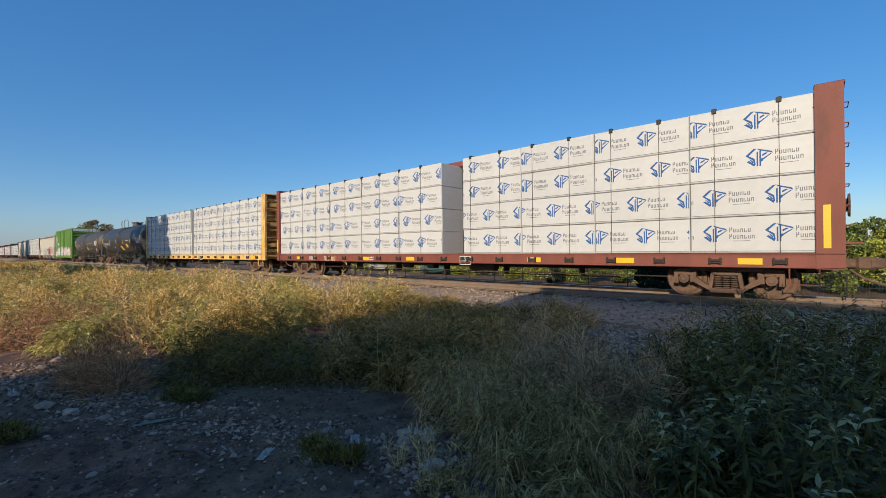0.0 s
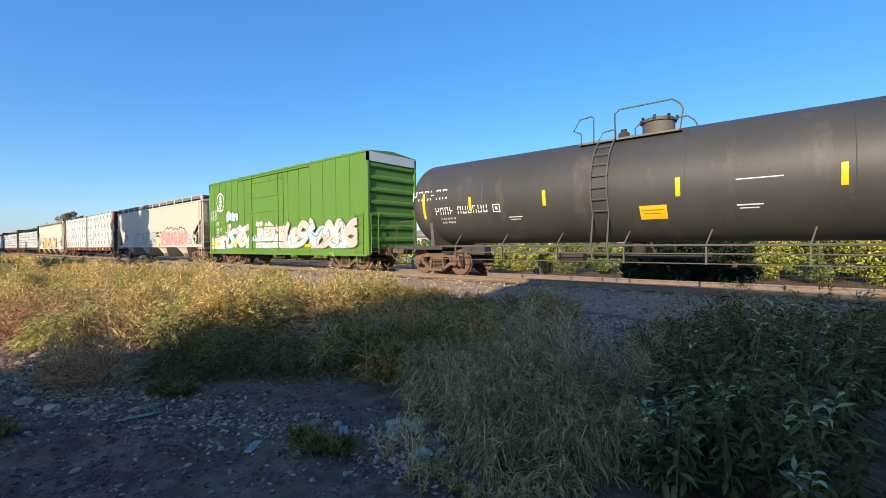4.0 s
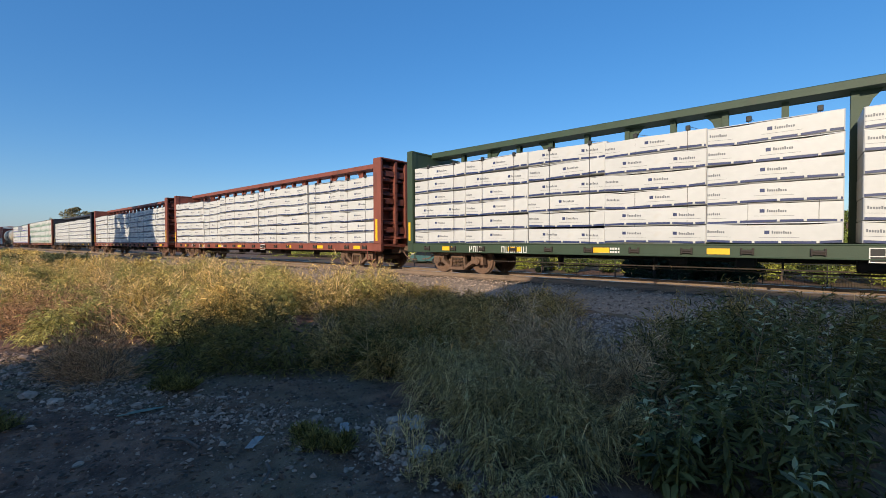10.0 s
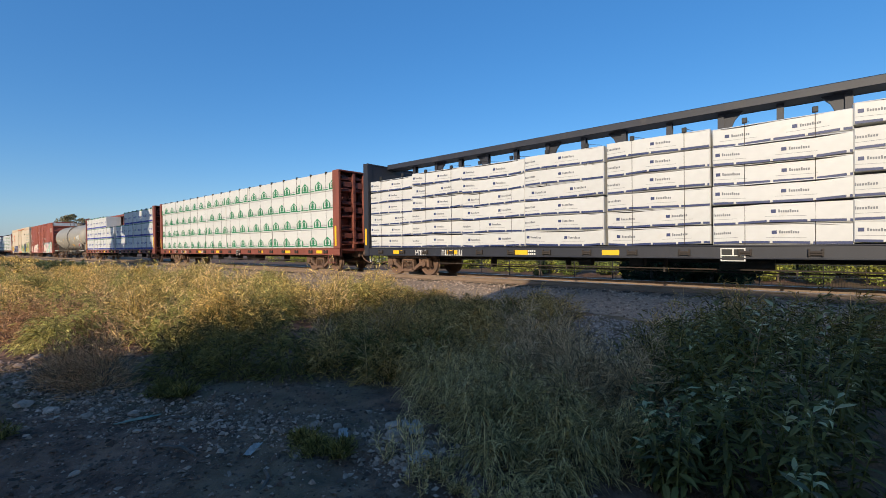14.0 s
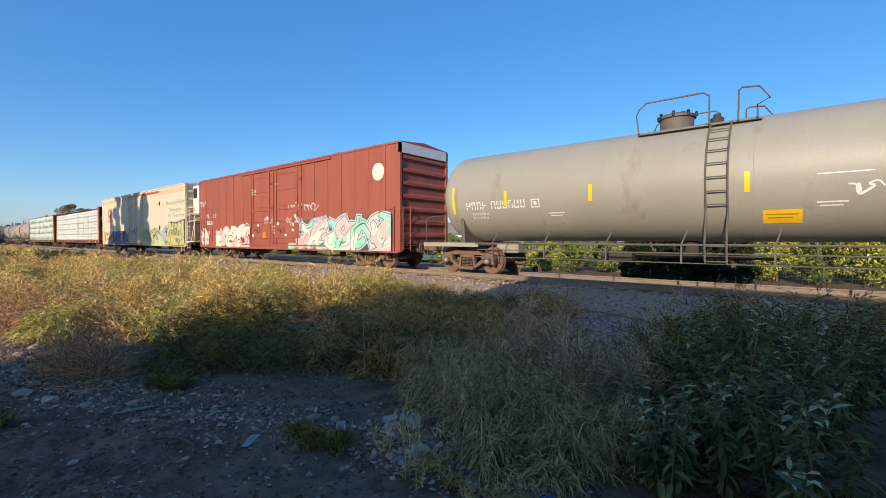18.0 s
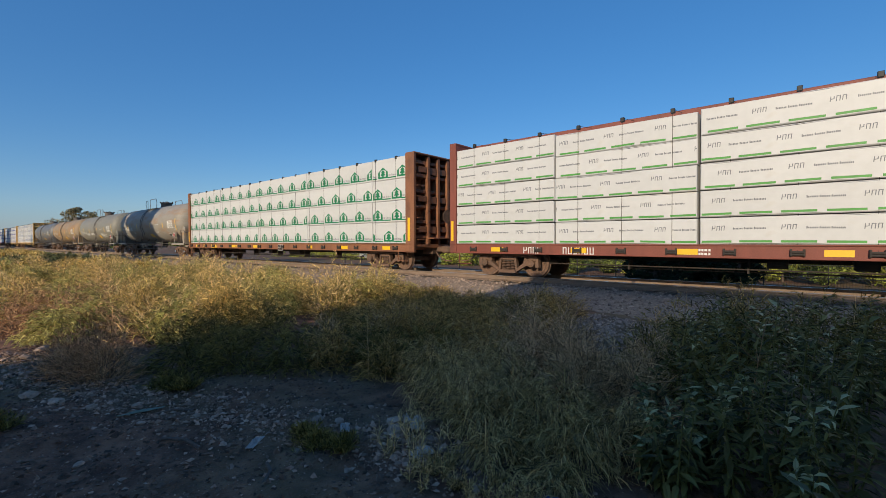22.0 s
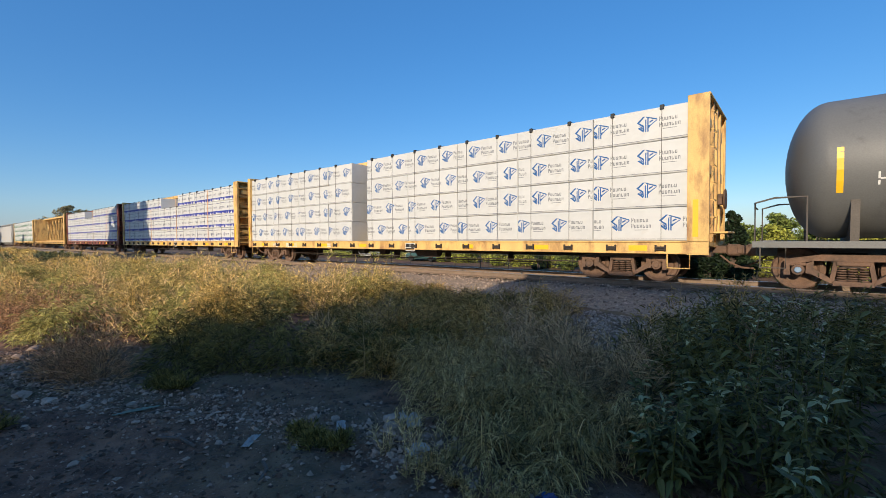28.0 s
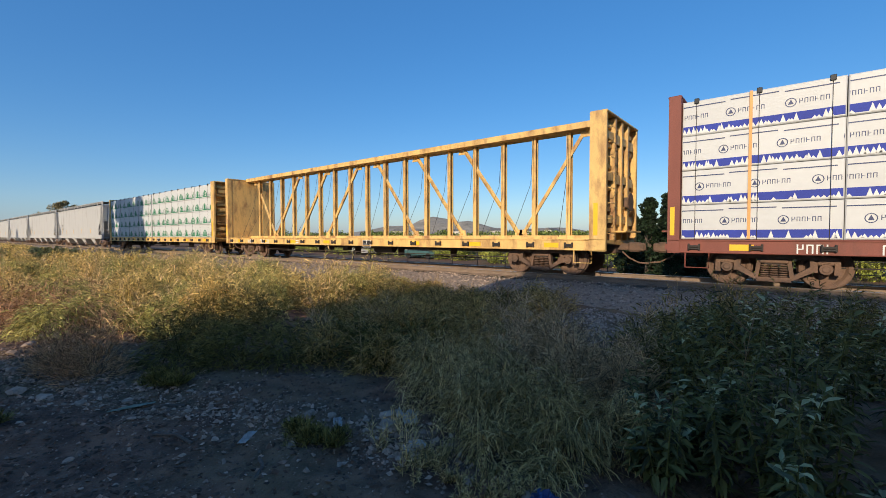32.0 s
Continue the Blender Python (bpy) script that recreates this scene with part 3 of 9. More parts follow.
def print_forest(w, h, r, put):
    x = r.uniform(-0.9, 0.2)
    band = [[(0, h * 0.05), (w, h * 0.05), (w, h * 0.27), (0, h * 0.27)]]
    dark, firs = [], []
    while x < w:
        ring = [(x + 0.10 + 0.10 * math.cos(t), h * 0.53 + 0.10 * math.sin(t)) for t in np.linspace(0, 2 * math.pi, 13)[:-1]]
        inner = [(x + 0.10 + 0.082 * math.cos(t), h * 0.53 + 0.082 * math.sin(t)) for t in np.linspace(0, 2 * math.pi, 13)[:-1]]
        for i in range(12):
            j = (i + 1) % 12
            dark.append([ring[i], ring[j], inner[j], inner[i]])
        dark.append([(x + 0.05, h * 0.48), (x + 0.15, h * 0.48), (x + 0.10, h * 0.61)])
        dark += letter_bars("XXXXXX", x + 0.24, h * 0.48, 0.10, width=0.85)[0]
        x += 1.08
    for k in range(3):
        u = w * k / 3
        dark.append([(u, h * (0.83 + 0.03 * (k % 2))), (u + w * 0.3, h * (0.83 + 0.03 * (k % 2))), (u + w * 0.3, h * (0.86 + 0.03 * (k % 2))), (u, h * (0.86 + 0.03 * (k % 2)))])
    x = 0.0
    while x < w:
        k = r.choice((0.06, 0.09, 0.13, 0.17)) * h / 0.85
        firs.append([(x, h * 0.045), (x + 0.10, h * 0.045), (x + 0.05, h * 0.05 + k)])
        x += r.uniform(0.04, 0.11) if r.random() < 0.85 else 0.3
    put("printed_band", band, M_ROYAL), put("printed_wording", dark, M_NAVYPRINT), put("printed_firs", firs, M_WHITE, 0.007)


def print_panel(w, h, r, put):
    x = r.uniform(-0.2, 0.5)
    a, g = [], []
    while x < w - 0.3:
        a.append([(x, h * 0.50), (x + 0.09, h * 0.50), (x + 0.09, h * 0.68), (x, h * 0.68)])
        g += letter_bars("XxxxxXxxx", x + 0.13, h * 0.52, 0.065, width=0.6)[0]
        g.append([(x - 0.1, h * 0.33), (x + 0.6, h * 0.33), (x + 0.6, h * 0.345), (x - 0.1, h * 0.345)])
        x += 1.22
    u = 0.0
    while u < w:
        k = r.uniform(0.35, 0.7)
        a.append([(u, h * 0.03), (u + k, h * 0.03), (u + k, h * 0.15), (u, h * 0.15)])
        u += k + 0.05
    put("printed_band", a, M_NAVYPRINT), put("printed_wording", g, M_GREYPRINT)


def print_stripe(w, h, r, put):
    x = r.uniform(-0.4, 0.5)
    a, g = [], []
    while x < w:
        g += letter_bars("XXX", x, h * 0.52, 0.11, lean=0.1, width=0.85)[0]
        g += letter_bars("Xxxxxxx Xxxxxx Xxxxxxxx", x + 0.42, h * 0.54, 0.05, width=0.55)[0]
        x += 1.3
    u = r.uniform(0, 0.2)
    while u < w:
        a.append([(u, h * 0.06), (min(w, u + 0.6), h * 0.06), (min(w, u + 0.6), h * 0.14), (u, h * 0.14)])
        u += 0.75
    put("printed_band", a, M_LIME), put("printed_wording", g, M_GREYPRINT)


PRINTS = {"diamond": (print_diamond, "white wrapped lumber pack with blue diamond prints"), "chevron": (print_chevron, "white wrapped lumber pack with green fir prints"), "house": (print_house, "white wrapped lumber pack with green house-shaped prints"),
          "band": (print_band, "white wrapped panel pack with blue bottom band"), "forest": (print_forest, "white wrapped lumber pack with blue fir-forest band"),
          "panel": (print_panel, "white wrapped siding pack with navy stripes"), "stripe": (print_stripe, "white wrapped lumber pack with green stripes")}
BUNDLE_CACHE = {}
PACK_NAMES = {"panel": "siding_pack", "band": "panel_pack"}


def sag_wave(kind, variant):
    """How far a loose pack sags at x along its front."""
    amp = {"panel": 0.016, "stripe": 0.006}.get(kind, 0.0)
    return lambda x: amp * (math.sin(2.1 * x + 1.7 * variant) + 0.5 * math.sin(5.3 * x + variant))


def bundle_mesh(w, h, r):
    """A wrapped bundle: soft edges, and a front that sags a little."""
    m = Mesh()
    nx, nz, c = max(4, int(w / 0.3)), 3, 0.02
    vs, fs = [], []
    for j in range(nz + 1):
        for i in range(nx + 1):
            edge = i in (0, nx) or j in (0, nz)
            x = c + (w - 2 * c) * i / nx
            z = c + (h - 2 * c) * j / nz
            vs.append((x, 0.0 if edge else -r.uniform(0, 0.003), z))
    for j in range(nz):
        for i in range(nx):
            a = j * (nx + 1) + i
            fs.append((a, a + 1, a + nx + 2, a + nx + 1))
    m.add(vs, fs)
    f, b = [(c, c), (w - c, c), (w - c, h - c), (c, h - c)], [(0, 0), (w, 0), (w, h), (0, h)]
    d = 1.26
    o = len(m.v)
    m.v += [(x, 0.0, z) for x, z in f] + [(x, c, z) for x, z in b] + [(x, d, z) for x, z in b]
    for i in range(4):
        j = (i + 1) % 4
        m.f += [(o + i, o + 4 + i, o + 4 + j, o + j), (o + 4 + i, o + 8 + i, o + 8 + j, o + 4 + j)]
    m.f.append((o + 11, o + 10, o + 9, o + 8))
    return m


def bundle(kind, s, x, w, h, z, side, r, out=0.0):
    """One wrapped bundle; its front lower left corner is at x on the car that is at s."""
    fn, label = PRINTS[kind]
    variant = r.randrange(4) if side < 0 else 9
    key = (kind, round(w, 2), round(h, 2), variant)
    jig = r.uniform(-0.02, 0.014)
    y = -1.42 + jig + out if side < 0 else 0.16 + jig
    if key not in BUNDLE_CACHE:
        wave = sag_wave(kind, variant)

        def bent(q):
            q.v = [(a, b, c + wave(a)) for a, b, c in q.v]
            return q

        ob = single(PACK_NAMES.get(kind, "lumber_pack"), bent(bundle_mesh(w - 0.015, h - 0.014, r)), M_WRAP, label + " stacked on a flatcar", "lumber", "wrapped packs on the train", smooth=False)
        if side < 0:
            def put(name, polys, mat, y=0.0045):
                mm = bent(bars_mesh(polys, -y, 0.02, w - 0.035))
                if mm.v:
                    part(name, mm, mat, ob, smooth=False)
            fn(w - 0.03, h - 0.02, random.Random(variant * 31 + int(w * 100)), put)
        BUNDLE_CACHE[key] = ob
    else:
        ob = copy_thing(BUNDLE_CACHE[key], pose(0, 0, 0))
    sag = 0.28 if kind == "panel" else 0.1
    return rolling(ob, s + x + r.uniform(-0.006, 0.006), y, z + 0.004, r.uniform(-sag, sag), r.uniform(-0.25, 0.25))


# ---- centerbeam flatcar ----
HALF = 11.42
WINCH_ME = Mesh().box(-0.13, 0.13, -0.07, 0.0, 0.86, 0.9, 0.01).box(-0.13, -0.09, -0.07, 0.0, 0.84, 1.0, 0.01).box(0.09, 0.13, -0.07, 0.0, 0.84, 1.0, 0.01).tube([(-0.12, -0.045, 0.93), (0.12, -0.045, 0.93)], 0.03, 8).data("winch", M_UNDER)
REFL_ME = Mesh().box(-0.23, 0.23, -0.006, 0.0, 0.845, 0.985).data("reflector", M_REFLECT)
PROT_ME = Mesh().box(-0.05, 0.05, -0.03, 0.06, -0.09, 0.03, 0.01).data("corner_protector", M_BLACK)
BOARD_ME = Mesh().box(-0.24, 0.24, -0.012, 0.0, 0.72, 1.02).data("data_board", M_WHITE)
BOARDBLK_ME = Mesh().box(-0.22, -0.01, -0.016, -0.01, 0.86, 1.0).box(0.02, 0.22, -0.016, -0.01, 0.86, 1.0).box(-0.22, 0.22, -0.016, -0.01, 0.74, 0.84).data("data_board_print", M_BLACK)


def bulkhead(parent, s, mat, ladder_side, e, cw):
    """End wall of a centerbeam: inner plate, two corner columns of width cw, ribs and plates towards the coupler."""
    f = lambda a, b: (s * a, s * b) if s > 0 else (s * b, s * a)
    m = Mesh()
    m.box(*f(e - cw + 0.02, e - cw + 0.06), -1.46, 1.46, 1.0, 4.62)
    b = part("bulkhead", m, mat, parent)
    for y in (-1, 1):
        c_shape = [(e - cw, 1.26), (e - cw, 1.5), (e, 1.5), (e, 1.40), (e - 0.03, 1.40), (e - 0.03, 1.47), (e - cw + 0.05, 1.47), (e - cw + 0.05, 1.26)]
        ring = [(s * a, y * b2) for a, b2 in c_shape]
        m = Mesh().prism(ring if s * y > 0 else ring[::-1], "z", 0.76, 4.58)
        part("corner_column", m, mat, b)
    d = max(0.12, cw - 0.12)
    for k, z in enumerate((1.35, 1.95, 2.55, 3.15, 3.75, 4.3)):
        m = Mesh().prism([(s * (e - cw + 0.06), z - 0.12), (s * (e - cw + d), z - 0.05), (s * (e - cw + d), z + 0.05), (s * (e - cw + 0.06), z + 0.12)][::s], "y", -1.24, 1.24)
        part("bulkhead_rib", m, mat, b)
    for y in (-0.6, 0.0, 0.6):
        part("bulkhead_post", Mesh().box(*f(e - cw + 0.06, e - 0.02), y - 0.07, y + 0.07, 1.0, 4.56, 0.01), mat, b)
    for k, (ya, yb) in enumerate(((-1.2, -0.7), (-0.5, -0.1), (0.1, 0.5), (0.7, 1.2))):
        for z in (1.65, 2.85, 4.0) if s > 0 else ():
            part("stiffener_plate", Mesh().box(*f(e - 0.09, e - 0.06), ya, yb, z - 0.10 - 0.05 * (k % 2), z + 0.12), mat, b)
    part("cap_rail", Mesh().box(*f(e - cw - 0.01, e + 0.02), -1.5, 1.5, 4.56, 4.63, 0.02), mat, b)
    for k in range(8):
        z = 1.25 + 0.42 * k
        y = -1.12 if ladder_side else 1.12
        part("grab_rung", Mesh().tube([(s * e, y - 0.22, z), (s * (e + 0.07), y - 0.22, z), (s * (e + 0.07), y + 0.22, z), (s * e, y + 0.22, z)], 0.013, 5), mat, b)
    m = Mesh().lathe([(-0.02, 0.0), (-0.02, 0.26), (0.02, 0.28), (0.02, 0)], "x", (s * (e + 0.12), 0.35, 2.2), 14).box(*f(e - 0.05, e + 0.1), 0.25, 0.45, 2.05, 2.35, 0.02)
    part("hand_brake", m, M_TRUCK, b, "rusty hand brake wheel")
    part("brake_platform", Mesh().box(*f(e - 0.1, e + 0.3), -0.7, 0.9, 1.28, 1.33, 0.01), mat, b)
    return b


def stencil(parent, word, x, y, z, h, mat=M_WHITE, width=0.62):
    polys, _ = letter_bars(word, x, z, h, width=width)
    return part("stencil_marks", bars_mesh(polys, y), mat, parent, smooth=False)


def centerbeam(s, mat, label, kind=None, layers=4, top=4.5, front=4, rear=4, gap=0.6, w=2.69, chord="flush", skip=(), seed=1, cut=0, straps=True, empty=False, mark="white", caps=False, packs=None, low=0.775):
    r = random.Random(seed)
    packs = packs or [(11.02 - w * (k + 1), w) for k in range(front)] + [(11.02 - w * front - gap - w * (k + 1), w) for k in range(rear)]
    tail = -11.1 if empty else min(x for x, _ in packs) - 0.29
    car = thing("centerbeam_flatcar", label, "railcar", "railcars of the train")
    for y in (-1, 1):
        m = Mesh().box(tail, HALF, *sorted((y * 1.475, y * 1.43)), low, 1.09)
        m.box(tail, HALF, *sorted((y * 1.5, y * 1.36)), 1.06, 1.095, 0.01)
        m.box(tail, HALF, *sorted((y * 1.5, y * 1.36)), low - 0.005, low + 0.025, 0.01)
        sill = part("side_sill", m, mat, car)
        if y < 0:
            near = sill
    m = Mesh().prism([(-1.44, 1.06), (1.44, 1.06), (1.44, 1.0), (0.3, 0.92), (-0.3, 0.92), (-1.44, 1.0)][::-1], "x", tail + 0.02, HALF - 0.02)
    for k in range(-9, 10):
        m.box(k * 1.22 - 0.05, k * 1.22 + 0.05, -1.40, 1.40, 0.84, 0.98)
    part("deck", m, mat, car)
    underframe(car, 11.0)
    for sgn, end, cw in ((1, HALF, 0.46), (-1, -tail, 0.27)):
        bulkhead(car, sgn, mat, sgn > 0, end, cw)
        truck(car, sgn * (end - 2.12), caps)
        m = Mesh().tube([(sgn * (end - 0.9), -1.47, 0.78), (sgn * (end - 0.9), -1.47, 0.42), (sgn * (end - 0.4), -1.47, 0.42), (sgn * (end - 0.4), -1.47, 0.78)], 0.018, 6)
        part("sill_step", m, mat, car)
        c = part("coupler", COUPLER_ME, M_TRUCK, car, "rust-brown knuckle coupler with air hose", at=(sgn * (end + 0.2), 0, 0))
        c.rotation_euler = (0, 0, 0 if sgn > 0 else math.pi)
    # the beam along the middle: chord, posts every 1.22 m, braces
    ca, cb = tail + 0.25, HALF - 0.42
    m = Mesh().box(ca, cb, -0.36, 0.36, 4.60, 4.70, 0.02).box(ca, cb, -0.3, 0.3, 4.5, 4.6, 0.02)
    m.box(ca, cb, -0.36, -0.33, 4.5, 4.62).box(ca, cb, 0.33, 0.36, 4.5, 4.62)
    part("top_chord", m, mat, car)
    post = Mesh().box(-0.07, 0.07, -0.1, -0.06, 1.06, 4.5).box(-0.07, 0.07, 0.06, 0.1, 1.06, 4.5).box(-0.012, 0.012, -0.08, 0.08, 1.06, 4.5).data("post", mat)
    n = 17
    if empty:
        part("lower_chord", Mesh().box(ca, cb, -0.14, 0.14, 1.06, 1.2, 0.02), mat, car)
    for k in range(n):
        x = (k - (n - 1) / 2) * 1.22
        part("post", post, mat, car, at=(x, 0, 0))
    if empty:
        runs = [(x, x + 2.44) for x in (0.61, 3.05, 5.49)] + [(10.3, 8.1)]
        for x0, x1 in runs + [(-a, -b) for a, b in runs]:
            a, b = (x0, 0, 4.55), (x1, 0, 1.25)
            part("diagonal_brace", Mesh().tube([a, ((a[0] + b[0]) / 2, 0, 2.9), b], 0.075, 4), mat, car)
            for q in (a, b):
                part("gusset", Mesh().prism([(q[0] - 0.2, q[2] - 0.25), (q[0] + 0.2, q[2] - 0.25), (q[0] + 0.12, q[2] + 0.15), (q[0] - 0.12, q[2] + 0.15)][::-1], "y", -0.02, 0.02), mat, car)
        for k in range(n):
            x = (k - (n - 1) / 2) * 1.22
            m = Mesh().tube([(x, -0.16, 4.45), (x + 0.1, -0.5, 2.9), (x + r.uniform(-0.3, 0.3), -1.3, 1.15)], 0.008, 4)
            part("tie_down_cable", m, M_UNDER, car)
    else:
        plate = Mesh().prism([(-0.02, 4.52), (0.5, 4.52), (0.30, 4.3), (0.14, 3.9), (-0.02, 3.9)][::-1], "y", -0.03, 0.03).data("gusset", mat)
        for k in range(n):
            if k % 2 or chord == "truss":
                x = (k - (n - 1) / 2) * 1.22
                g = part("gusset", plate, mat, car, at=(x, 0, 0))
                if k % 4 == 3 or (chord == "truss" and k % 2):
                    g.rotation_euler = (0, 0, math.pi)
        if chord == "truss":
            for k in range(n - 1):
                x = (k - (n - 1) / 2) * 1.22
                a, b = ((x + 0.1, 0, 4.4), (x + 0.61, 0, 3.5)) if k % 2 == 0 else ((x + 1.12, 0, 4.4), (x + 0.61, 0, 3.5))
                part("diagonal_brace", Mesh().tube([a, b], 0.06, 4), mat, car)
    for k in range(18):
        x = (k - 8.5) * 1.22
        part("winch", WINCH_ME, M_TRUCK, near, at=(x, -1.475, 0))
    for k in range(8):
        x = (k - 3.5) * 2.75 + 0.2
        if abs(x - 1.6) > 0.7:
            part("reflector", REFL_ME, M_REFLECT, near, "yellow reflective sheeting", at=(x, -1.4765, 0))
    part("data_board", BOARD_ME, M_WHITE, near, at=(1.6, -1.476, 0))
    part("data_board_print", BOARDBLK_ME, M_BLACK, near, at=(1.6, -1.4765, 0))
    part("column_reflector", Mesh().box(HALF - 0.34, HALF - 0.22, -1.507, -1.5, 1.2, 2.1), M_REFLECT, car, "tall yellow reflective strip")
    part("column_reflector", Mesh().box(tail + 0.06, tail + 0.16, -1.507, -1.5, 1.2, 1.9), M_REFLECT, car, "tall yellow reflective strip")
    if mark:
        pm = M_WHITE if mark == "white" else M_REFLECT
        stencil(near, "XXXX", -8.45, -1.4775, 0.80, 0.20, pm, 0.8)
        stencil(near, "000000", -7.15, -1.4775, 0.80, 0.20, pm, 0.8)
        stencil(near, "LDLMTLTWT", -4.0, -1.4775, 0.93, 0.055, pm, 1.1)
        stencil(near, "LDLMTLTWT", -4.0, -1.4775, 0.84, 0.055, pm, 1.1)
    if kind:
        h = (top - 1.1) / layers
        xs = [x for x, _ in packs]
        far = Mesh()
        loose = kind in ("panel", "stripe")
        rise = [r.uniform(0.955, 1.015 if kind == "panel" else 0.985) if loose else 1.0 for _ in xs]
        push = [r.uniform(-0.05, 0.03) if loose else 0.0 for _ in xs]
        for layer in range(layers):
            for i, x in enumerate(xs):
                if (layer, i) in skip:
                    continue
                z = 1.1 + layer * h * rise[i]
                bundle(kind, s, x + push[i], packs[i][1], h * (0.955 if loose else 1.0), z, -1, r, push[i])
                far.box(x + 0.01, x + packs[i][1] - 0.01, 0.16, 1.42, z + 0.008, z + h - 0.008, 0.02)
        tagged(part("far_side_load", far, M_WRAP, car, "white wrapped packs on the far side"), kind="stuff")
        if kind == "forest":
            for x in (-9.3, -3.6, 1.8, 7.2):
                part("orange_strap", Mesh().box(x - 0.03, x + 0.03, -1.452, -1.445, 1.12, top - (h if x == -3.6 else 0)), M_STRAP, car, "faded orange load strap")
        if straps:
            cable = {}
            for k in range(18):
                x = (k - 8.5) * 1.22
                col = [i for i, q in enumerate(packs) if q[0] <= x <= q[0] + q[1]]
                if not col:
                    continue
                ll = max([ly for ly in range(layers) if (ly, col[0]) not in skip], default=-1) + 1
                if ll not in cable:
                    zt = 1.1 + ll * h
                    cable[ll] = Mesh().tube([(0, -1.48, 0.92), (0, -1.447, 1.14), (0, -1.443, zt + 0.012), (0, -1.36, zt + 0.03), (0, -0.2, zt + 0.2)], 0.006, 4).data("tie_down_cable", M_UNDER)
                part("tie_down_cable", cable[ll], M_UNDER, car, at=(x, 0, 0))
                part("corner_protector", PROT_ME, M_BLACK, car, "black strap corner protector", at=(x, -1.425, 1.1 + ll * h + 0.01))
    return rolling(car, s)


# ---- tank car ----
M_YELLOWPRINT = material("dull_ochre_print", (0.45, 0.24, 0.02), 0.5, bump=0.0)


def tank_car(s, mat, label, trucks=6.85, half=8.0, r=1.55, zc=2.70, caps=True, lad=-0.69, way=1, strips=(-7.1, -4.99, -2.26, 1.32, 4.34, 7.1), panels=((0.55, 1.32, 1.57, 1.87),), big_word=False, tone=M_WHITE, data=True, scrawls=(), dx=0.08, placard=None):
    car = thing("tank_car", label, "tank car", "railcars of the train")
    hd, fit = 0.75, M_FITTING
    prof = [(-half, 0.0)] + [(-half + hd * (1 - math.cos(a)), r * math.sin(a)) for a in np.linspace(0.15, math.pi / 2, 9)]
    prof += [(q, r) for q in (-half * 0.6, -half * 0.2, half * 0.2, half * 0.6)]
    prof += [(half - hd * (1 - math.cos(a)), r * math.sin(a)) for a in np.linspace(math.pi / 2, 0.15, 9)] + [(half, 0.0)]
    shell = part("shell", Mesh().lathe(prof, "x", (0, 0, zc), 48), mat, car)
    for q in (-half * 0.55, -half * 0.18, half * 0.18, half * 0.55):
        part("weld_seam", Mesh().lathe([(-0.012, r), (0, r + 0.004), (0.012, r)], "x", (q, 0, zc), 48), mat, shell)
    # saddles, stub sills, end platforms
    for g in (1, -1):
        m = Mesh()
        m.prism([(-1.25, 1.0), (1.25, 1.0), (1.35, 1.95), (1.2, 1.75), (0, 1.2), (-1.2, 1.75), (-1.35, 1.95)], "x", g * trucks - 0.07, g * trucks + 0.07)
        m.box(g * trucks - 0.35, g * trucks + 0.35, -1.3, 1.3, 0.96, 1.02)
        part("saddle", m, fit, car)
        a, b = sorted((g * (half + 0.55), g * (trucks - 1.6)))
        part("stub_sill", Mesh().box(a, b, -0.25, 0.25, 0.72, 1.08, 0.03), mat, car)
        a, b = sorted((g * (half + 0.55), g * (half - 1.9)))
        m = Mesh().box(a, b, -1.45, 1.45, 1.0, 1.05)
        m.box(a, b, -1.47, -1.40, 0.95, 1.09).box(a, b, 1.40, 1.47, 0.95, 1.09)
        part("end_platform", m, mat, car)
        x = g * (half + 0.5)
        for y in (-1.38, 1.38):
            part("handrail", Mesh().tube([(x, y, 1.05), (x, y, 1.95), (x - g * 0.35, y * 0.98, 2.05), (x - g * 0.9, y * 0.97, 2.05), (x - g * 0.9, y * 0.97, 1.05)], 0.022, 6), fit, car)
        part("end_rail", Mesh().tube([(x, -1.38, 1.85), (x, -0.6, 1.85)], 0.02, 6), fit, car)
        part("sill_step", Mesh().tube([(x - g * 0.1, -1.42, 1.0), (x - g * 0.1, -1.42, 0.5), (x - g * 0.55, -1.42, 0.5), (x - g * 0.55, -1.42, 1.0)], 0.018, 6), fit, car)
        truck(car, g * trucks, caps)
    m = Mesh()
    for g in (-1, 1):
        rim = [(half - 0.30, 1.10), (half + 0.06, 1.08), (half + 0.14, 1.6), (half + 0.14, 2.15), (half + 0.02, 2.34), (half - 0.42, 2.36), (half - 0.52, 2.05), (half - 0.48, 1.6)]
        m.prism(rim[::-1], "y", *sorted((g * 1.22, g * 1.17)))
    m.prism([(half + 0.02, 1.05), (half + 0.12, 1.6), (half + 0.15, 2.25), (half + 0.20, 2.25), (half + 0.17, 1.6), (half + 0.07, 1.05)], "y", -1.17, 1.17)
    part("head_shield", m, mat, car, "steel head shield with grimy edges")
    # added black tube stands in for the shadow along the shield's rear edge
    part("shield_edge", Mesh().tube([(half - 0.34, -1.2, 1.08), (half - 0.53, -1.2, 1.6), (half - 0.57, -1.2, 2.05), (half - 0.46, -1.2, 2.38)], 0.05, 6), M_UNDER, car, "grimy black shield edge")
    m = Mesh().lathe([(-0.03, 0.0), (-0.03, 0.24), (0.03, 0.26), (0.03, 0)], "x", (half + 0.3, -0.5, 1.85), 14).box(half + 0.16, half + 0.28, -0.62, -0.38, 1.6, 2.05, 0.02)
    part("hand_brake", m, M_UNDER, car)
    couplers(car, half + 0.42)
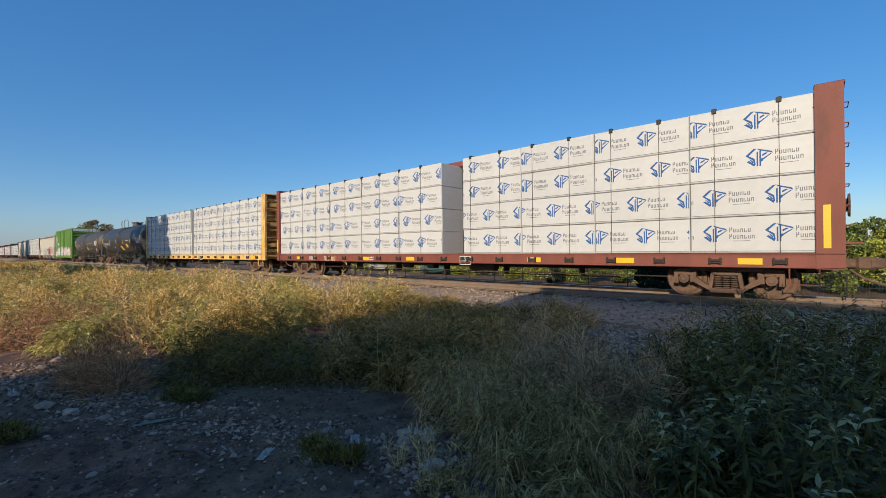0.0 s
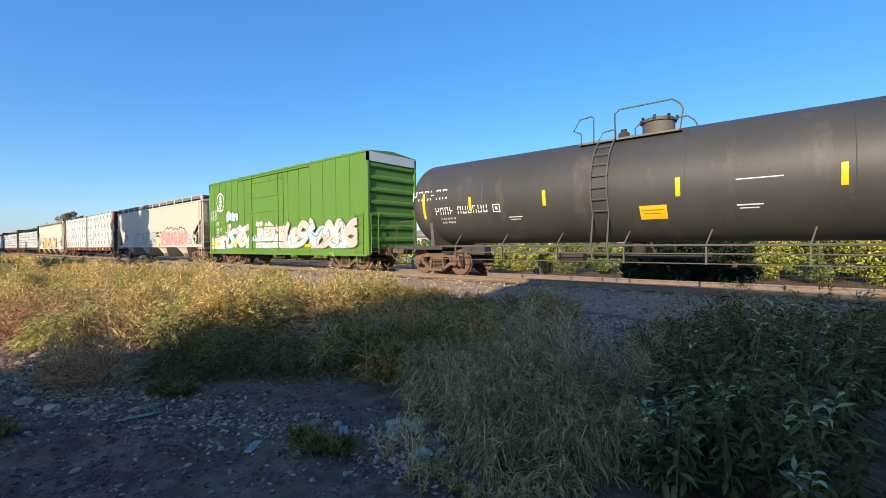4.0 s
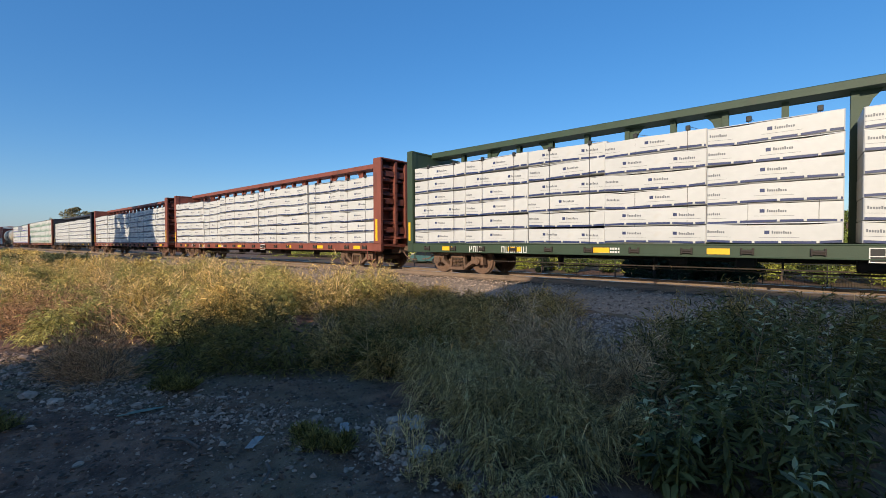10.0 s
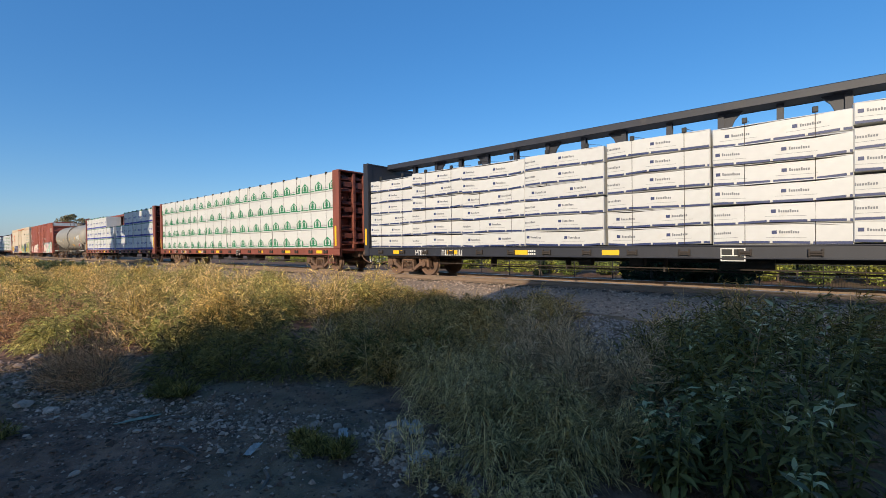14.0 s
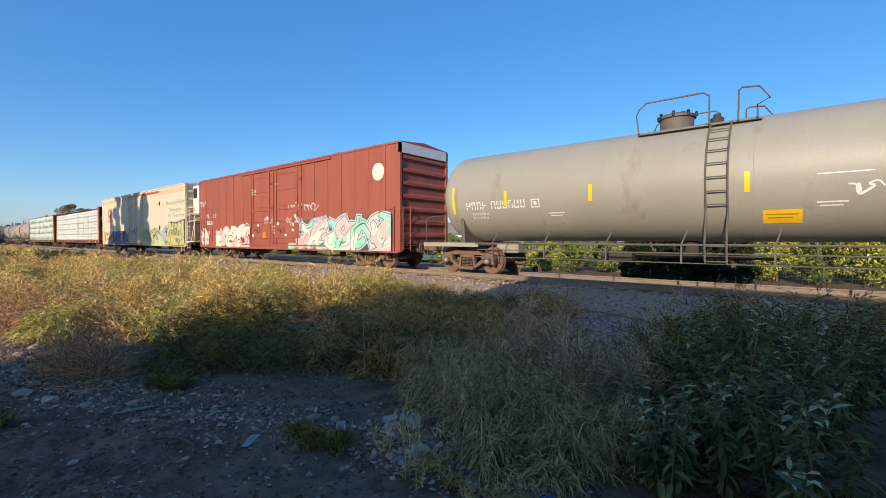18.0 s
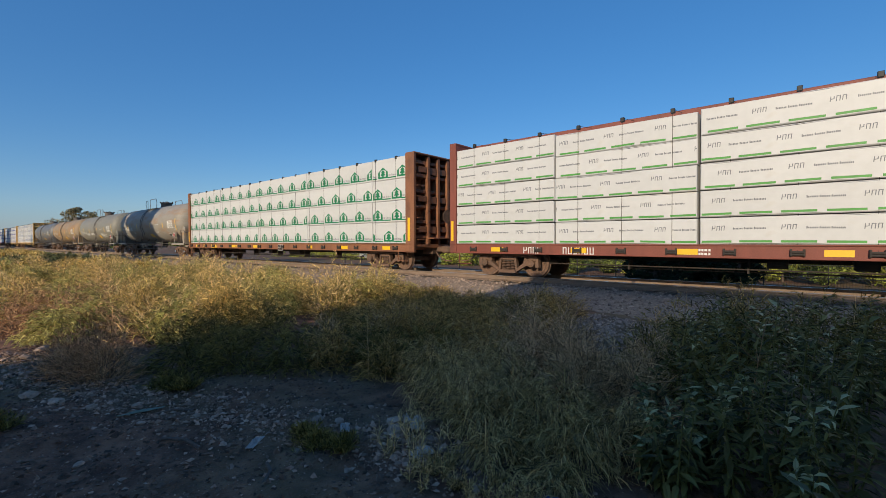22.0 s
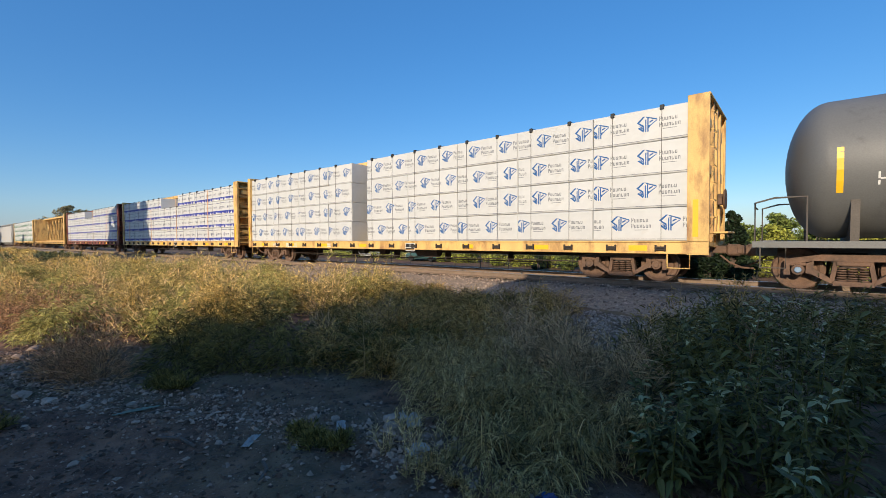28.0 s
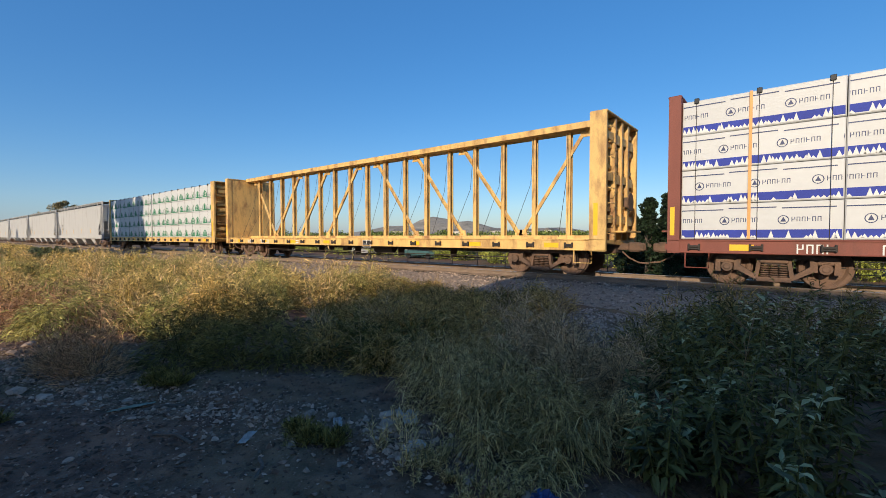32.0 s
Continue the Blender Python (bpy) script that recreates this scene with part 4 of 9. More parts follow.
    # side running rails with struts
    m = Mesh()
    m.tube([(-half + 1.8, -1.46, 1.07), (half - 1.8, -1.46, 1.07)], 0.028, 6).tube([(-half + 1.8, -1.38, 0.86), (half - 1.8, -1.38, 0.86)], 0.018, 6).tube([(-half + 1.8, -1.42, 0.62), (half - 1.8, -1.42, 0.62)], 0.014, 6)
    part("running_rail", m, fit, car)
    for k in range(-3, 4):
        x = k * (half - 1.9) / 3.3
        part("rail_strut", Mesh().tube([(x, -1.46, 1.07), (x + 0.1, -1.2, 1.45)], 0.02, 5).box(x - 0.02, x + 0.02, -1.44, -1.38, 0.6, 1.07), fit, car)
    m = Mesh().tube([(-1.6, -0.5, 0.75), (1.9, -0.5, 0.75)], 0.05, 8)
    m.lathe([(-0.25, 0), (-0.25, 0.2), (0.25, 0.2), (0.25, 0)], "z", (0, 0, 1.0), 12)
    m.lathe([(-0.4, 0), (-0.4, 0.15), (0.4, 0.15), (0.4, 0)], "x", (-1.7, -0.8, 0.72), 12)
    part("bottom_outlet", m, M_UNDER, car)
    # top platform, dome, rails, side ladder
    lx = lad
    zt = zc + r
    part("dome_platform", Mesh().box(*sorted((lx - 0.8 * way, lx + 1.9 * way)), -0.95, -0.55, zt - 0.22, zt - 0.17).box(*sorted((lx - 0.8 * way, lx + 1.9 * way)), 0.55, 0.95, zt - 0.22, zt - 0.17), M_GRATE, car)
    d = part("dome", Mesh().lathe([(-0.12, 0.42), (0.28, 0.42), (0.28, 0.47), (0.34, 0.47), (0.38, 0.40), (0.40, 0.0)], "z", (lx + 1.15 * way, 0, zt), 24), fit, car)
    m = Mesh()
    for k in range(8):
        a = 2 * math.pi * k / 8
        m.lathe([(0.3, 0.0), (0.3, 0.04), (0.42, 0.04), (0.42, 0)], "z", (lx + 1.15 * way + 0.47 * math.cos(a), 0.47 * math.sin(a), zt), 8)
    m.tube([(lx + 0.85 * way, 0, zt + 0.4), (lx + 1.0 * way, 0, zt + 0.46), (lx + 1.45 * way, 0, zt + 0.42)], 0.03, 6)
    part("hatch_bolt", m, M_UNDER, d)
    part("valve", Mesh().lathe([(-0.1, 0.16), (0.14, 0.16), (0.18, 0.1), (0.26, 0.08), (0.26, 0)], "z", (lx + 0.2 * way, 0, zt), 12).lathe([(0, 0.2), (0.06, 0.2), (0.06, 0)], "z", (lx + 0.5 * way, 0.2, zt), 12), M_UNDER, car)
    for y in (-0.98, 0.98):
        m = Mesh().tube([(lx + k * way, y, zt + z) for k, z in ((0.25, -0.2), (0.25, 0.5), (0.38, 0.6), (1.7, 0.6), (1.88, 0.45), (1.95, 0.3), (1.88, -0.2))], 0.022, 6)
        part("safety_rail", m, fit, car)
        m = Mesh().tube([(lx + k * way, y, zt + z) for k, z in ((-0.35, -0.2), (-0.35, 0.5), (-0.42, 0.56), (-0.75, 0.52), (-0.95, 0.22), (-0.72, 0.1), (-0.72, -0.2))], 0.022, 6)
        part("safety_rail", m, fit, car)
    m = Mesh()
    for u in (-0.22, 0.22):
        pts = [(lx + u, -1.50, 0.62), (lx + u, -1.62, 1.1)] + [(lx + u, -(r + 0.09) * math.cos(a), zc + (r + 0.09) * math.sin(a)) for a in np.linspace(-0.5, 1.0, 8)] + [(lx + u, -0.8, zt - 0.15)]
        m.tube(pts, 0.024, 6)
    for k in range(10):
        if k < 2:
            p = (-1.53, 0.68 + 0.36 * k)
        else:
            a = -0.42 + (k - 2) * 0.2
            p = (-(r + 0.09) * math.cos(a), zc + (r + 0.09) * math.sin(a))
        m.tube([(lx - 0.22, *p), (lx + 0.22, *p)], 0.016, 5)
    part("ladder", m, fit, car)

    def on_side(x0, x1, z0, z1, mt, name, lift=0.004, label=""):
        """A patch that follows the shell."""
        n = 4
        mm = Mesh()
        for i in range(n):
            za, zb = z0 + (z1 - z0) * i / n, z0 + (z1 - z0) * (i + 1) / n
            ya, yb = (-math.sqrt(max(0.01, (r + lift) ** 2 - (q - zc) ** 2)) for q in (za, zb))
            mm.add([(x0, ya, za), (x1, ya, za), (x1, yb, zb), (x0, yb, zb)], [(0, 1, 2, 3)])
        part(name, mm, mt, car, label)

    for x in strips:
        tall = abs(x) > half - 1.2
        on_side(x - 0.055, x + 0.055, zc - (0.62 if tall else 0.42), zc + (0.30 if tall else 0.04), M_REFLECT, "reflector", label="yellow reflective strip")
    for a, b, c, d in panels:
        on_side(a, b, c, d, M_REFLECT, "yellow_panel", label="yellow warning panel")
        on_side(a + 0.06, b - 0.06, c + (d - c) * 0.62, c + (d - c) * 0.7, M_YELLOWPRINT, "panel_print", 0.008)
        on_side(a + 0.1, b - 0.16, c + (d - c) * 0.38, c + (d - c) * 0.46, M_YELLOWPRINT, "panel_print", 0.008)
    for a in (strips[2] - 1.3, strips[3] + 1.2):
        on_side(a, a + 0.5, zc - 0.72, zc - 0.69, tone, "stencil_line", 0.005)
        on_side(a + 0.05, a + 0.42, zc - 0.79, zc - 0.765, tone, "stencil_line", 0.005)
    if True:
        def word_on(word, x, z, h, mt, width=0.62):
            mm = Mesh()
            for p in letter_bars(word, x, z, h, width=width)[0]:
                mm.add([(a, -math.sqrt((r + 0.004) ** 2 - (b - zc) ** 2), b) for a, b in p], [(0, 1, 2, 3)])
            part("stencil_marks", mm, mt, car, smooth=False)
        x0 = strips[0] + 0.55
        word_on("XXXX", x0, zc - 0.50, 0.25, tone, 0.86)
        word_on("000000", x0 + 1.0, zc - 0.50, 0.25, tone, 0.86)
        word_on("LD LMT XXXXXX XX", x0 + 0.2, zc - 0.68, 0.07, tone)
        word_on("LT WT  XXXXX XX", x0 + 0.2, zc - 0.81, 0.07, tone)
        on_side(x0 + 2.45, x0 + 2.73, zc - 0.52, zc - 0.26, tone, "inspection_square")
        on_side(x0 + 2.48, x0 + 2.70, zc - 0.49, zc - 0.29, mat, "square_field", 0.007)
        on_side(x0 + 2.54, x0 + 2.64, zc - 0.44, zc - 0.34, tone, "square_mark", 0.009)
        if big_word:
            word_on("XXXXXX", -half + 0.55, zc + 0.05, 0.36, tone, 0.8)
    if data:
        # thin-ruled table of stencilled data, and a small framed panel below it
        a0, a1, c0, c1 = half - 2.68 + dx, half - 1.55 + dx, 2.25, 2.82
        for k in range(7):
            z = c0 + (c1 - c0) * k / 6
            on_side(a0, a1, z - 0.008, z + 0.008, tone, "table_rule", 0.005)
        for x in (a0, a1 - 0.016):
            on_side(x, x + 0.016, c0, c1, tone, "table_rule", 0.005)
        mm = Mesh()
        for k in range(6):
            for j, (u, v) in enumerate(((0.02, 0.34), (0.44, 0.53), (0.56, 0.66), (0.72, 0.80), (0.84, 0.95))):
                a, b, z = a0 + (a1 - a0) * u, a0 + (a1 - a0) * v, c0 + (c1 - c0) * (k + 0.3) / 6
                mm.add([(q, -math.sqrt((r + 0.006) ** 2 - (w - zc) ** 2), w) for q, w in ((a, z), (b, z), (b, z + 0.045), (a, z + 0.045))], [(0, 1, 2, 3)])
        part("table_print", mm, tone, car, smooth=False)
        on_side(a0 - 0.36, a0 + 0.2, 1.62, 1.86, tone, "data_panel", label="white stencilled data panel")
        on_side(a0 - 0.34, a0 - 0.1, 1.65, 1.83, M_BLACK, "data_panel_print", 0.008)
        on_side(a0 - 0.06, a0 + 0.18, 1.71, 1.83, M_BLACK, "data_panel_print", 0.008)
        for k in range(2):
            on_side(a0 - 0.42, a0 + 0.5 + 0.3 * k, 1.54 - 0.06 * k, 1.565 - 0.06 * k, tone, "stencil_line", 0.005)
        on_side(half - 1.36 + dx, half - 1.14 + dx, 2.12, 2.3, tone, "inspection_square")
        on_side(half - 1.34 + dx, half - 1.16 + dx, 2.14, 2.28, mat, "square_field", 0.007)
        on_side(2.51, 3.37, zc - 0.14, zc - 0.115, tone, "stencil_line", 0.005)
        q, z = placard or half - 1.25 + dx, zc - 0.98
        y = -1.53
        part("hazard_placard", Mesh().add([(q, y, z - 0.21), (q + 0.21, y, z), (q, y, z + 0.21), (q - 0.21, y, z), (q, y + 0.01, z - 0.21), (q + 0.21, y + 0.01, z), (q, y + 0.01, z + 0.21), (q - 0.21, y + 0.01, z)], [(0, 1, 2, 3), (7, 6, 5, 4), (0, 4, 5, 1), (1, 5, 6, 2), (2, 6, 7, 3), (3, 7, 4, 0)]), M_WHITE, car, "red and white diamond placard")
        part("placard_print", Mesh().flat([(q, z - 0.18), (q + 0.18, z), (q, z + 0.18), (q - 0.18, z)], y - 0.003), M_PLACARD, car)
        part("placard_bracket", Mesh().box(q - 0.05, q + 0.05, y + 0.012, y + 0.04, 1.0, z + 0.1), mat, car)
    for x, z, w, h, seed in scrawls:
        q = random.Random(seed)
        mm, pts, loops = Mesh(), [], int(w / h * 1.6)
        for i in range(loops * 12):
            t = i / (loops * 12)
            a = 6.283 * loops * t
            tall = 0.22 + 0.24 * abs(math.sin(2.7 * int(loops * t) + seed))
            pts.append((x + w * t + h * 0.22 * math.sin(a + 1.3 * math.sin(5 * t + seed)), z + h * (0.4 + tall * math.cos(a * 1.27 + 1.6 * math.sin(9 * t + seed)))))
        for p in ribbon(pts, 0.024):
            mm.add([(a, -math.sqrt((r + 0.006) ** 2 - (b - zc) ** 2), b) for a, b in p], [tuple(range(len(p)))])
        part("graffiti", mm, M_WHITE, car, "white sprayed scrawl", smooth=False)
    return rolling(car, s)


M_STRAP = material("faded_orange_strap", (0.72, 0.36, 0.12), 0.6, spread=0.15, bump=0.0)
M_PLACARD = material("faded_red_print", (0.45, 0.05, 0.05), 0.5, spread=0.25, bump=0.0)


# ---- graffiti as flat painted shapes ----
PINK = material("pink_spray_paint", (0.62, 0.19, 0.20), 0.6, spread=0.2, bump=0.0)
PALEPINK = material("pale_pink_spray_paint", (0.70, 0.42, 0.40), 0.6, spread=0.12, bump=0.0)
PALEBLUE = material("pale_blue_spray_paint", (0.42, 0.56, 0.66), 0.6, spread=0.15, bump=0.0)
SILVER = material("silver_spray_paint", (0.48, 0.50, 0.50), 0.5, spread=0.15, bump=0.0)
TAN = material("orange_tan_spray_paint", (0.70, 0.44, 0.14), 0.6, spread=0.15, bump=0.0)
MINT = material("mint_spray_paint", (0.28, 0.58, 0.44), 0.6, spread=0.2, bump=0.0)
LEAF = material("pale_green_spray_paint", (0.40, 0.51, 0.26), 0.6, spread=0.15, bump=0.0)
DUSK = material("dark_purple_spray_paint", (0.05, 0.035, 0.09), 0.6, spread=0.3, bump=0.0)
LILAC = material("lilac_spray_paint", (0.36, 0.32, 0.52), 0.6, spread=0.2, bump=0.0)
CREAM = material("cream_spray_paint", (0.68, 0.62, 0.50), 0.6, spread=0.1, bump=0.0)
BLUE_INK = material("blue_spray_paint", (0.09, 0.16, 0.38), 0.6, spread=0.2, bump=0.0)
INDIGO = material("indigo_spray_paint", (0.025, 0.03, 0.13), 0.6, spread=0.4, scale=6, bump=0.0)
OLIVE = material("dark_olive_spray_paint", (0.075, 0.085, 0.055), 0.6, spread=0.3, bump=0.0)


def ribbon(pts, w):
    """A stroke of spray paint as convex quads along a line."""
    out = []
    for i in range(len(pts) - 1):
        (a, b), (c, d) = pts[i], pts[i + 1]
        L = math.hypot(c - a, d - b) or 1
        nx, nz = -(d - b) / L, (c - a) / L
        k0, k1 = w * (0.6 + 0.4 * math.sin(3.1 * i / max(1, len(pts) - 2))), w * (0.6 + 0.4 * math.sin(3.1 * (i + 1) / max(1, len(pts) - 2)))
        out.append([(a - nx * k0, b - nz * k0), (c - nx * k1, d - nz * k1), (c + nx * k1, d + nz * k1), (a + nx * k0, b + nz * k0)])
    return out


def star_fan(cx, cz, rad):
    """A closed lumpy outline as triangles about its middle."""
    n = len(rad)
    rim = [(cx + q[0] * math.cos(2 * math.pi * i / n), cz + q[1] * math.sin(2 * math.pi * i / n)) for i, q in enumerate(rad)]
    return [[(cx, cz), rim[i], rim[(i + 1) % n]] for i in range(n)]


GLYPHS = (
    (((0.0, 1.0), (0.25, 0.45), (0.1, 0.05), (0.55, 0.2), (0.4, 0.75), (0.8, 1.05)), ((0.6, 0.1), (0.85, 0.4), (1.05, 0.35))),
    (((0.05, 0.2), (0.35, -0.02), (0.6, 0.3), (0.3, 0.6), (0.55, 0.95), (1.0, 0.8)), ((0.75, 0.0), (0.9, 0.3), (0.8, 0.55))),
    (((1.05, 0.05), (0.6, 0.2), (0.35, 0.65), (0.7, 0.9), (0.9, 0.6), (0.55, 0.45), (0.1, 0.7)), ((0.0, 0.1), (0.2, 0.3), (0.15, 0.55))),
    (((0.0, 0.6), (0.3, 0.95), (0.5, 0.5), (0.75, 0.9), (1.0, 0.5)), ((0.15, 0.05), (0.5, 0.25), (0.95, -0.02))),
    (((0.1, 0.95), (0.5, 0.75), (0.2, 0.4), (0.45, 0.05), (0.85, 0.25), (0.7, 0.6)), ((0.75, 0.75), (0.95, 0.95), (1.1, 0.9))),
    (((-0.05, 0.3), (0.2, 0.7), (0.55, 0.6), (0.5, 0.2), (0.85, 0.05), (1.0, 0.45), (0.85, 1.0)), ((0.2, 0.0), (0.3, 0.25), (0.1, 0.4))),
    (((0.95, 0.1), (0.6, 0.0), (0.3, 0.3), (0.6, 0.55), (0.35, 0.85), (0.0, 0.75)), ((0.7, 0.7), (0.9, 0.9), (0.65, 1.05))))


def smooth_line(ctrl, n=6):
    """A rounded line through control points."""
    q = [ctrl[0]] + list(ctrl) + [ctrl[-1]]
    out = []
    for i in range(1, len(q) - 2):
        for k in range(n):
            t = k / n
            out.append(tuple(0.5 * (2 * q[i][a] + (q[i + 1][a] - q[i - 1][a]) * t + (2 * q[i - 1][a] - 5 * q[i][a] + 4 * q[i + 1][a] - q[i + 2][a]) * t * t + (3 * q[i][a] - q[i - 1][a] - 3 * q[i + 1][a] + q[i + 2][a]) * t ** 3) for a in (0, 1)))
    return out + [tuple(ctrl[-1])]


def broad(pts, w, grow, point):
    """A wide stroke as quads: width w plus an even border, its ends pointed or cut square."""
    n, L, R = len(pts), [], []
    for i, (x, z) in enumerate(pts):
        (ax, az), (bx, bz) = pts[max(0, i - 1)], pts[min(n - 1, i + 1)]
        d = math.hypot(bx - ax, bz - az) or 1
        nx, nz = -(bz - az) / d, (bx - ax) / d
        t = i / (n - 1)
        k = w * (1 - point + point * math.sin(math.pi * min(1, max(0.0, 0.06 + 0.88 * t))) ** 0.7) + grow
        e = grow * (-1 if i == 0 else 1 if i == n - 1 else 0)
        x, z = x + e * (bx - ax) / d, z + e * (bz - az) / d
        L.append((x + nx * k, z + nz * k))
        R.append((x - nx * k, z - nz * k))
    return [[R[i], R[i + 1], L[i + 1], L[i]] for i in range(n - 1)]


def wildstyle(parent, x0, x1, z0, z1, y, fills, edge, shine, n=6, seed=1, label="large sprayed graffiti piece", halo=None, thick=0.17, point=0.6, lean=0.15, over=1.25, spikes=2, back=None, rim=0.035):
    """Interlocked sprayed forms: for each a halo, a dark rim and a fill of broad strokes, then thin strokes of shine."""
    r = random.Random(seed)
    w, h = (x1 - x0) / n, z1 - z0
    sheets, lift = {}, 0.0

    def lay(mt, polys):
        nonlocal lift
        lift += 0.00045
        sheets.setdefault(mt, []).append((polys, lift))

    if back:
        for k in range(n * 2):
            cx, cz = x0 + w * (k + 0.5) / 2, z0 + h * 0.5
            lay(back, star_fan(cx, cz, [(w * 0.6 * q, h * 0.52 * q) for q in [r.uniform(0.82, 1.05) for _ in range(18)]]))
    for i in range(n):
        flip = r.randrange(3)
        strokes = [[(a, 1 - b) if flip == 0 else (1 - a, b) if flip == 1 else (b, 1 - a) for a, b in st] for st in GLYPHS[r.randrange(len(GLYPHS))]]
        for _ in range(spikes):
            a, b = r.uniform(0.1, 0.9), r.choice((-0.12, 1.12))
            strokes.append(((a, 0.5), (a + r.uniform(-0.3, 0.3), 0.5 + 0.6 * (b - 0.5)), (a + r.uniform(-0.5, 0.5), b)))
        ox, kz = x0 + w * i + w * (1 - over) / 2, r.uniform(0.86, 1.0)
        lines = []
        for st in strokes:
            ctrl = [(ox + over * w * (a + lean * (b - 0.5)) + r.uniform(-0.05, 0.05) * w, z0 + h * (0.07 + 0.84 * kz * b) + r.uniform(-0.04, 0.04) * h) for a, b in st]
            lines.append((smooth_line(ctrl), thick * h * (1.0 if len(st) > 3 else 0.75) * r.uniform(0.8, 1.15)))
        for mt, grow in ((halo, rim * 2.4), (edge, rim)):
            if mt:
                for ln, tw in lines:
                    lay(mt, broad(ln, tw, grow, point))
        for k, (ln, tw) in enumerate(lines):
            lay(fills[(i + k) % len(fills)], broad(ln, tw, 0.0, point))
        for k, (ln, tw) in enumerate(lines):
            a = len(ln) // 4
            sub = [(px + 0.3 * tw, pz + 0.35 * tw) for px, pz in ln[a:a * 3 + 1]]
            if len(sub) > 2:
                lay(shine[(i + k) % len(shine)], broad(sub, tw * 0.16, 0.0, 0.9))
    for mt, groups in sheets.items():
        mm = Mesh()
        for polys, up in groups:
            for q in polys:
                up += 0.00001
                q = [(a, min(max(b, z0), z1 + 0.1 * h)) for a, b in clip_x(q, x0, x1)]
                if len(q) >= 3:
                    mm.flat(q, y - up)
        if mm.v:
            part("graffiti", mm, mt, parent, label, smooth=False)


def bubble_piece(parent, x0, x1, z0, z1, y, fills, line, rim, n=6, seed=1, label="pink bubble-letter graffiti"):
    """Fat rounded forms that touch: a dark rim with drips along the top, then a fill, pale outlines and darker swirls."""
    r = random.Random(seed)
    w, h = (x1 - x0) / n, z1 - z0
    top = lambda x: z0 + h * (0.80 + 0.10 * abs(math.sin(math.pi * (x - x0) / w)) + 0.05 * math.sin(2.1 * x)) * min(1, 0.30 + 2.2 * math.sqrt(max(0.0, min(x - x0, x1 - x)) / (1.3 * h)) * 0.45)
    xs = np.linspace(x0, x1, n * 10 + 1)
    dark, body, pale, deep, glow = [], [], [], [], []
    for a, b in zip(xs[:-1], xs[1:]):
        dark.append([(a, z0), (b, z0), (b, top(b) + 0.07), (a, top(a) + 0.07)])
        body.append([(a, z0), (b, z0), (b, top(b)), (a, top(a))])
    for k in range(n * 2):
        x = x0 + (k + r.uniform(0.3, 0.7)) * w / 2
        dark += broad(smooth_line([(x - 0.12, top(x)), (x + 0.02, top(x) + 0.06), (x + 0.07, top(x) + r.uniform(0.14, 0.24))]), 0.05, 0.0, 0.5)
    for i in range(1, n):
        x = x0 + i * w
        pale += broad(smooth_line([(x - 0.08, z0 + 0.05), (x + r.uniform(-0.1, 0.1), z0 + h * 0.45), (x + 0.08, top(x))]), 0.04, 0.0, 0.3)
    for i in range(2 * n - 1):
        for st in GLYPHS[(2 * i + seed) % len(GLYPHS)]:
            turned = [(b, 1 - a) if i % 2 else (1 - a, b) for a, b in st]
            ln = smooth_line([(x0 + w * (i / 2 + 0.06 + 0.9 * a), z0 + h * (0.06 + 0.68 * b)) for a, b in turned])
            ln = [(min(max(px, x0 + 0.15), x1 - 0.15), pz) for px, pz in ln]
            pale += broad(ln, 0.10, 0.022, 0.5)
            deep += broad(ln, 0.095, 0.0, 0.5)
            glow += broad([(px + 0.03, pz + 0.03) for px, pz in ln[2:-2]], 0.03, 0.0, 0.8)
    rimline = [(float(a), float(top(a)) - 0.05) for a in xs]
    pale += broad(rimline, 0.03, 0.0, 0.0)
    for k, (mt, polys) in enumerate(((rim, dark), (fills[0], body), (line, pale), (fills[1], deep), (fills[0], glow))):
        mm = Mesh()
        for j, q in enumerate(polys):
            q = [(float(a), float(max(b, z0))) for a, b in clip_x(q, x0, x1)]
            if len(q) >= 3:
                mm.flat(q, y - 0.004 * (k + 1) - 0.00001 * (j % 350))
        part("graffiti", mm, mt, parent, label, smooth=False)


def bubbles(parent, x, z, w, h, y, mt, n=4):
    """Thin outlined bubbles: overlapping rings and a spike."""
    polys = []
    for i in range(n):
        cx, cz = x + w * (0.14 + 0.24 * i), z + h * (0.36 + 0.07 * i)
        ax, az = w * 0.15, h * (0.36 + 0.04 * math.sin(i * 2.1))
        for k, a0, a1 in ((1.0, 0.4, 5.9), (0.4, 2.6, 6.4)):
            polys += ribbon([(cx + k * ax * math.cos(a0 + (a1 - a0) * j / 18) * (1 + 0.12 * math.sin(3 * j + i)), cz + k * az * math.sin(a0 + (a1 - a0) * j / 18)) for j in range(19)], 0.022)
    polys += ribbon([(x + w * 0.55, z + h * 0.5), (x + w * 0.82, z + h * 0.95), (x + w * 0.92, z + h), (x + w * 0.88, z + h * 0.65)], 0.022)
    part("graffiti", bars_mesh(polys, y), mt, parent, "thin outlined bubble-letter scrawl", smooth=False)


def tag(parent, x, z, w, h, y, mt, seed):
    """A quick scrawled line of spray paint."""
    r = random.Random(seed)
    n, loops = 16 * max(2, int(w / h)), max(2, int(w / h) * 2)
    pts, off = [], r.uniform(0, 6)
    for i in range(n):
        t = i / n
        a = 6.283 * loops * t + off
        pts.append((x + w * t + h * 0.32 * math.sin(a), z + h * (0.5 + (0.34 + 0.16 * math.sin(2.3 * a + off)) * math.cos(a * (1 + 0.1 * math.sin(5 * t))))))
    part("graffiti", bars_mesh(ribbon(pts, 0.02), y), mt, parent, "thin sprayed scrawl", smooth=False)


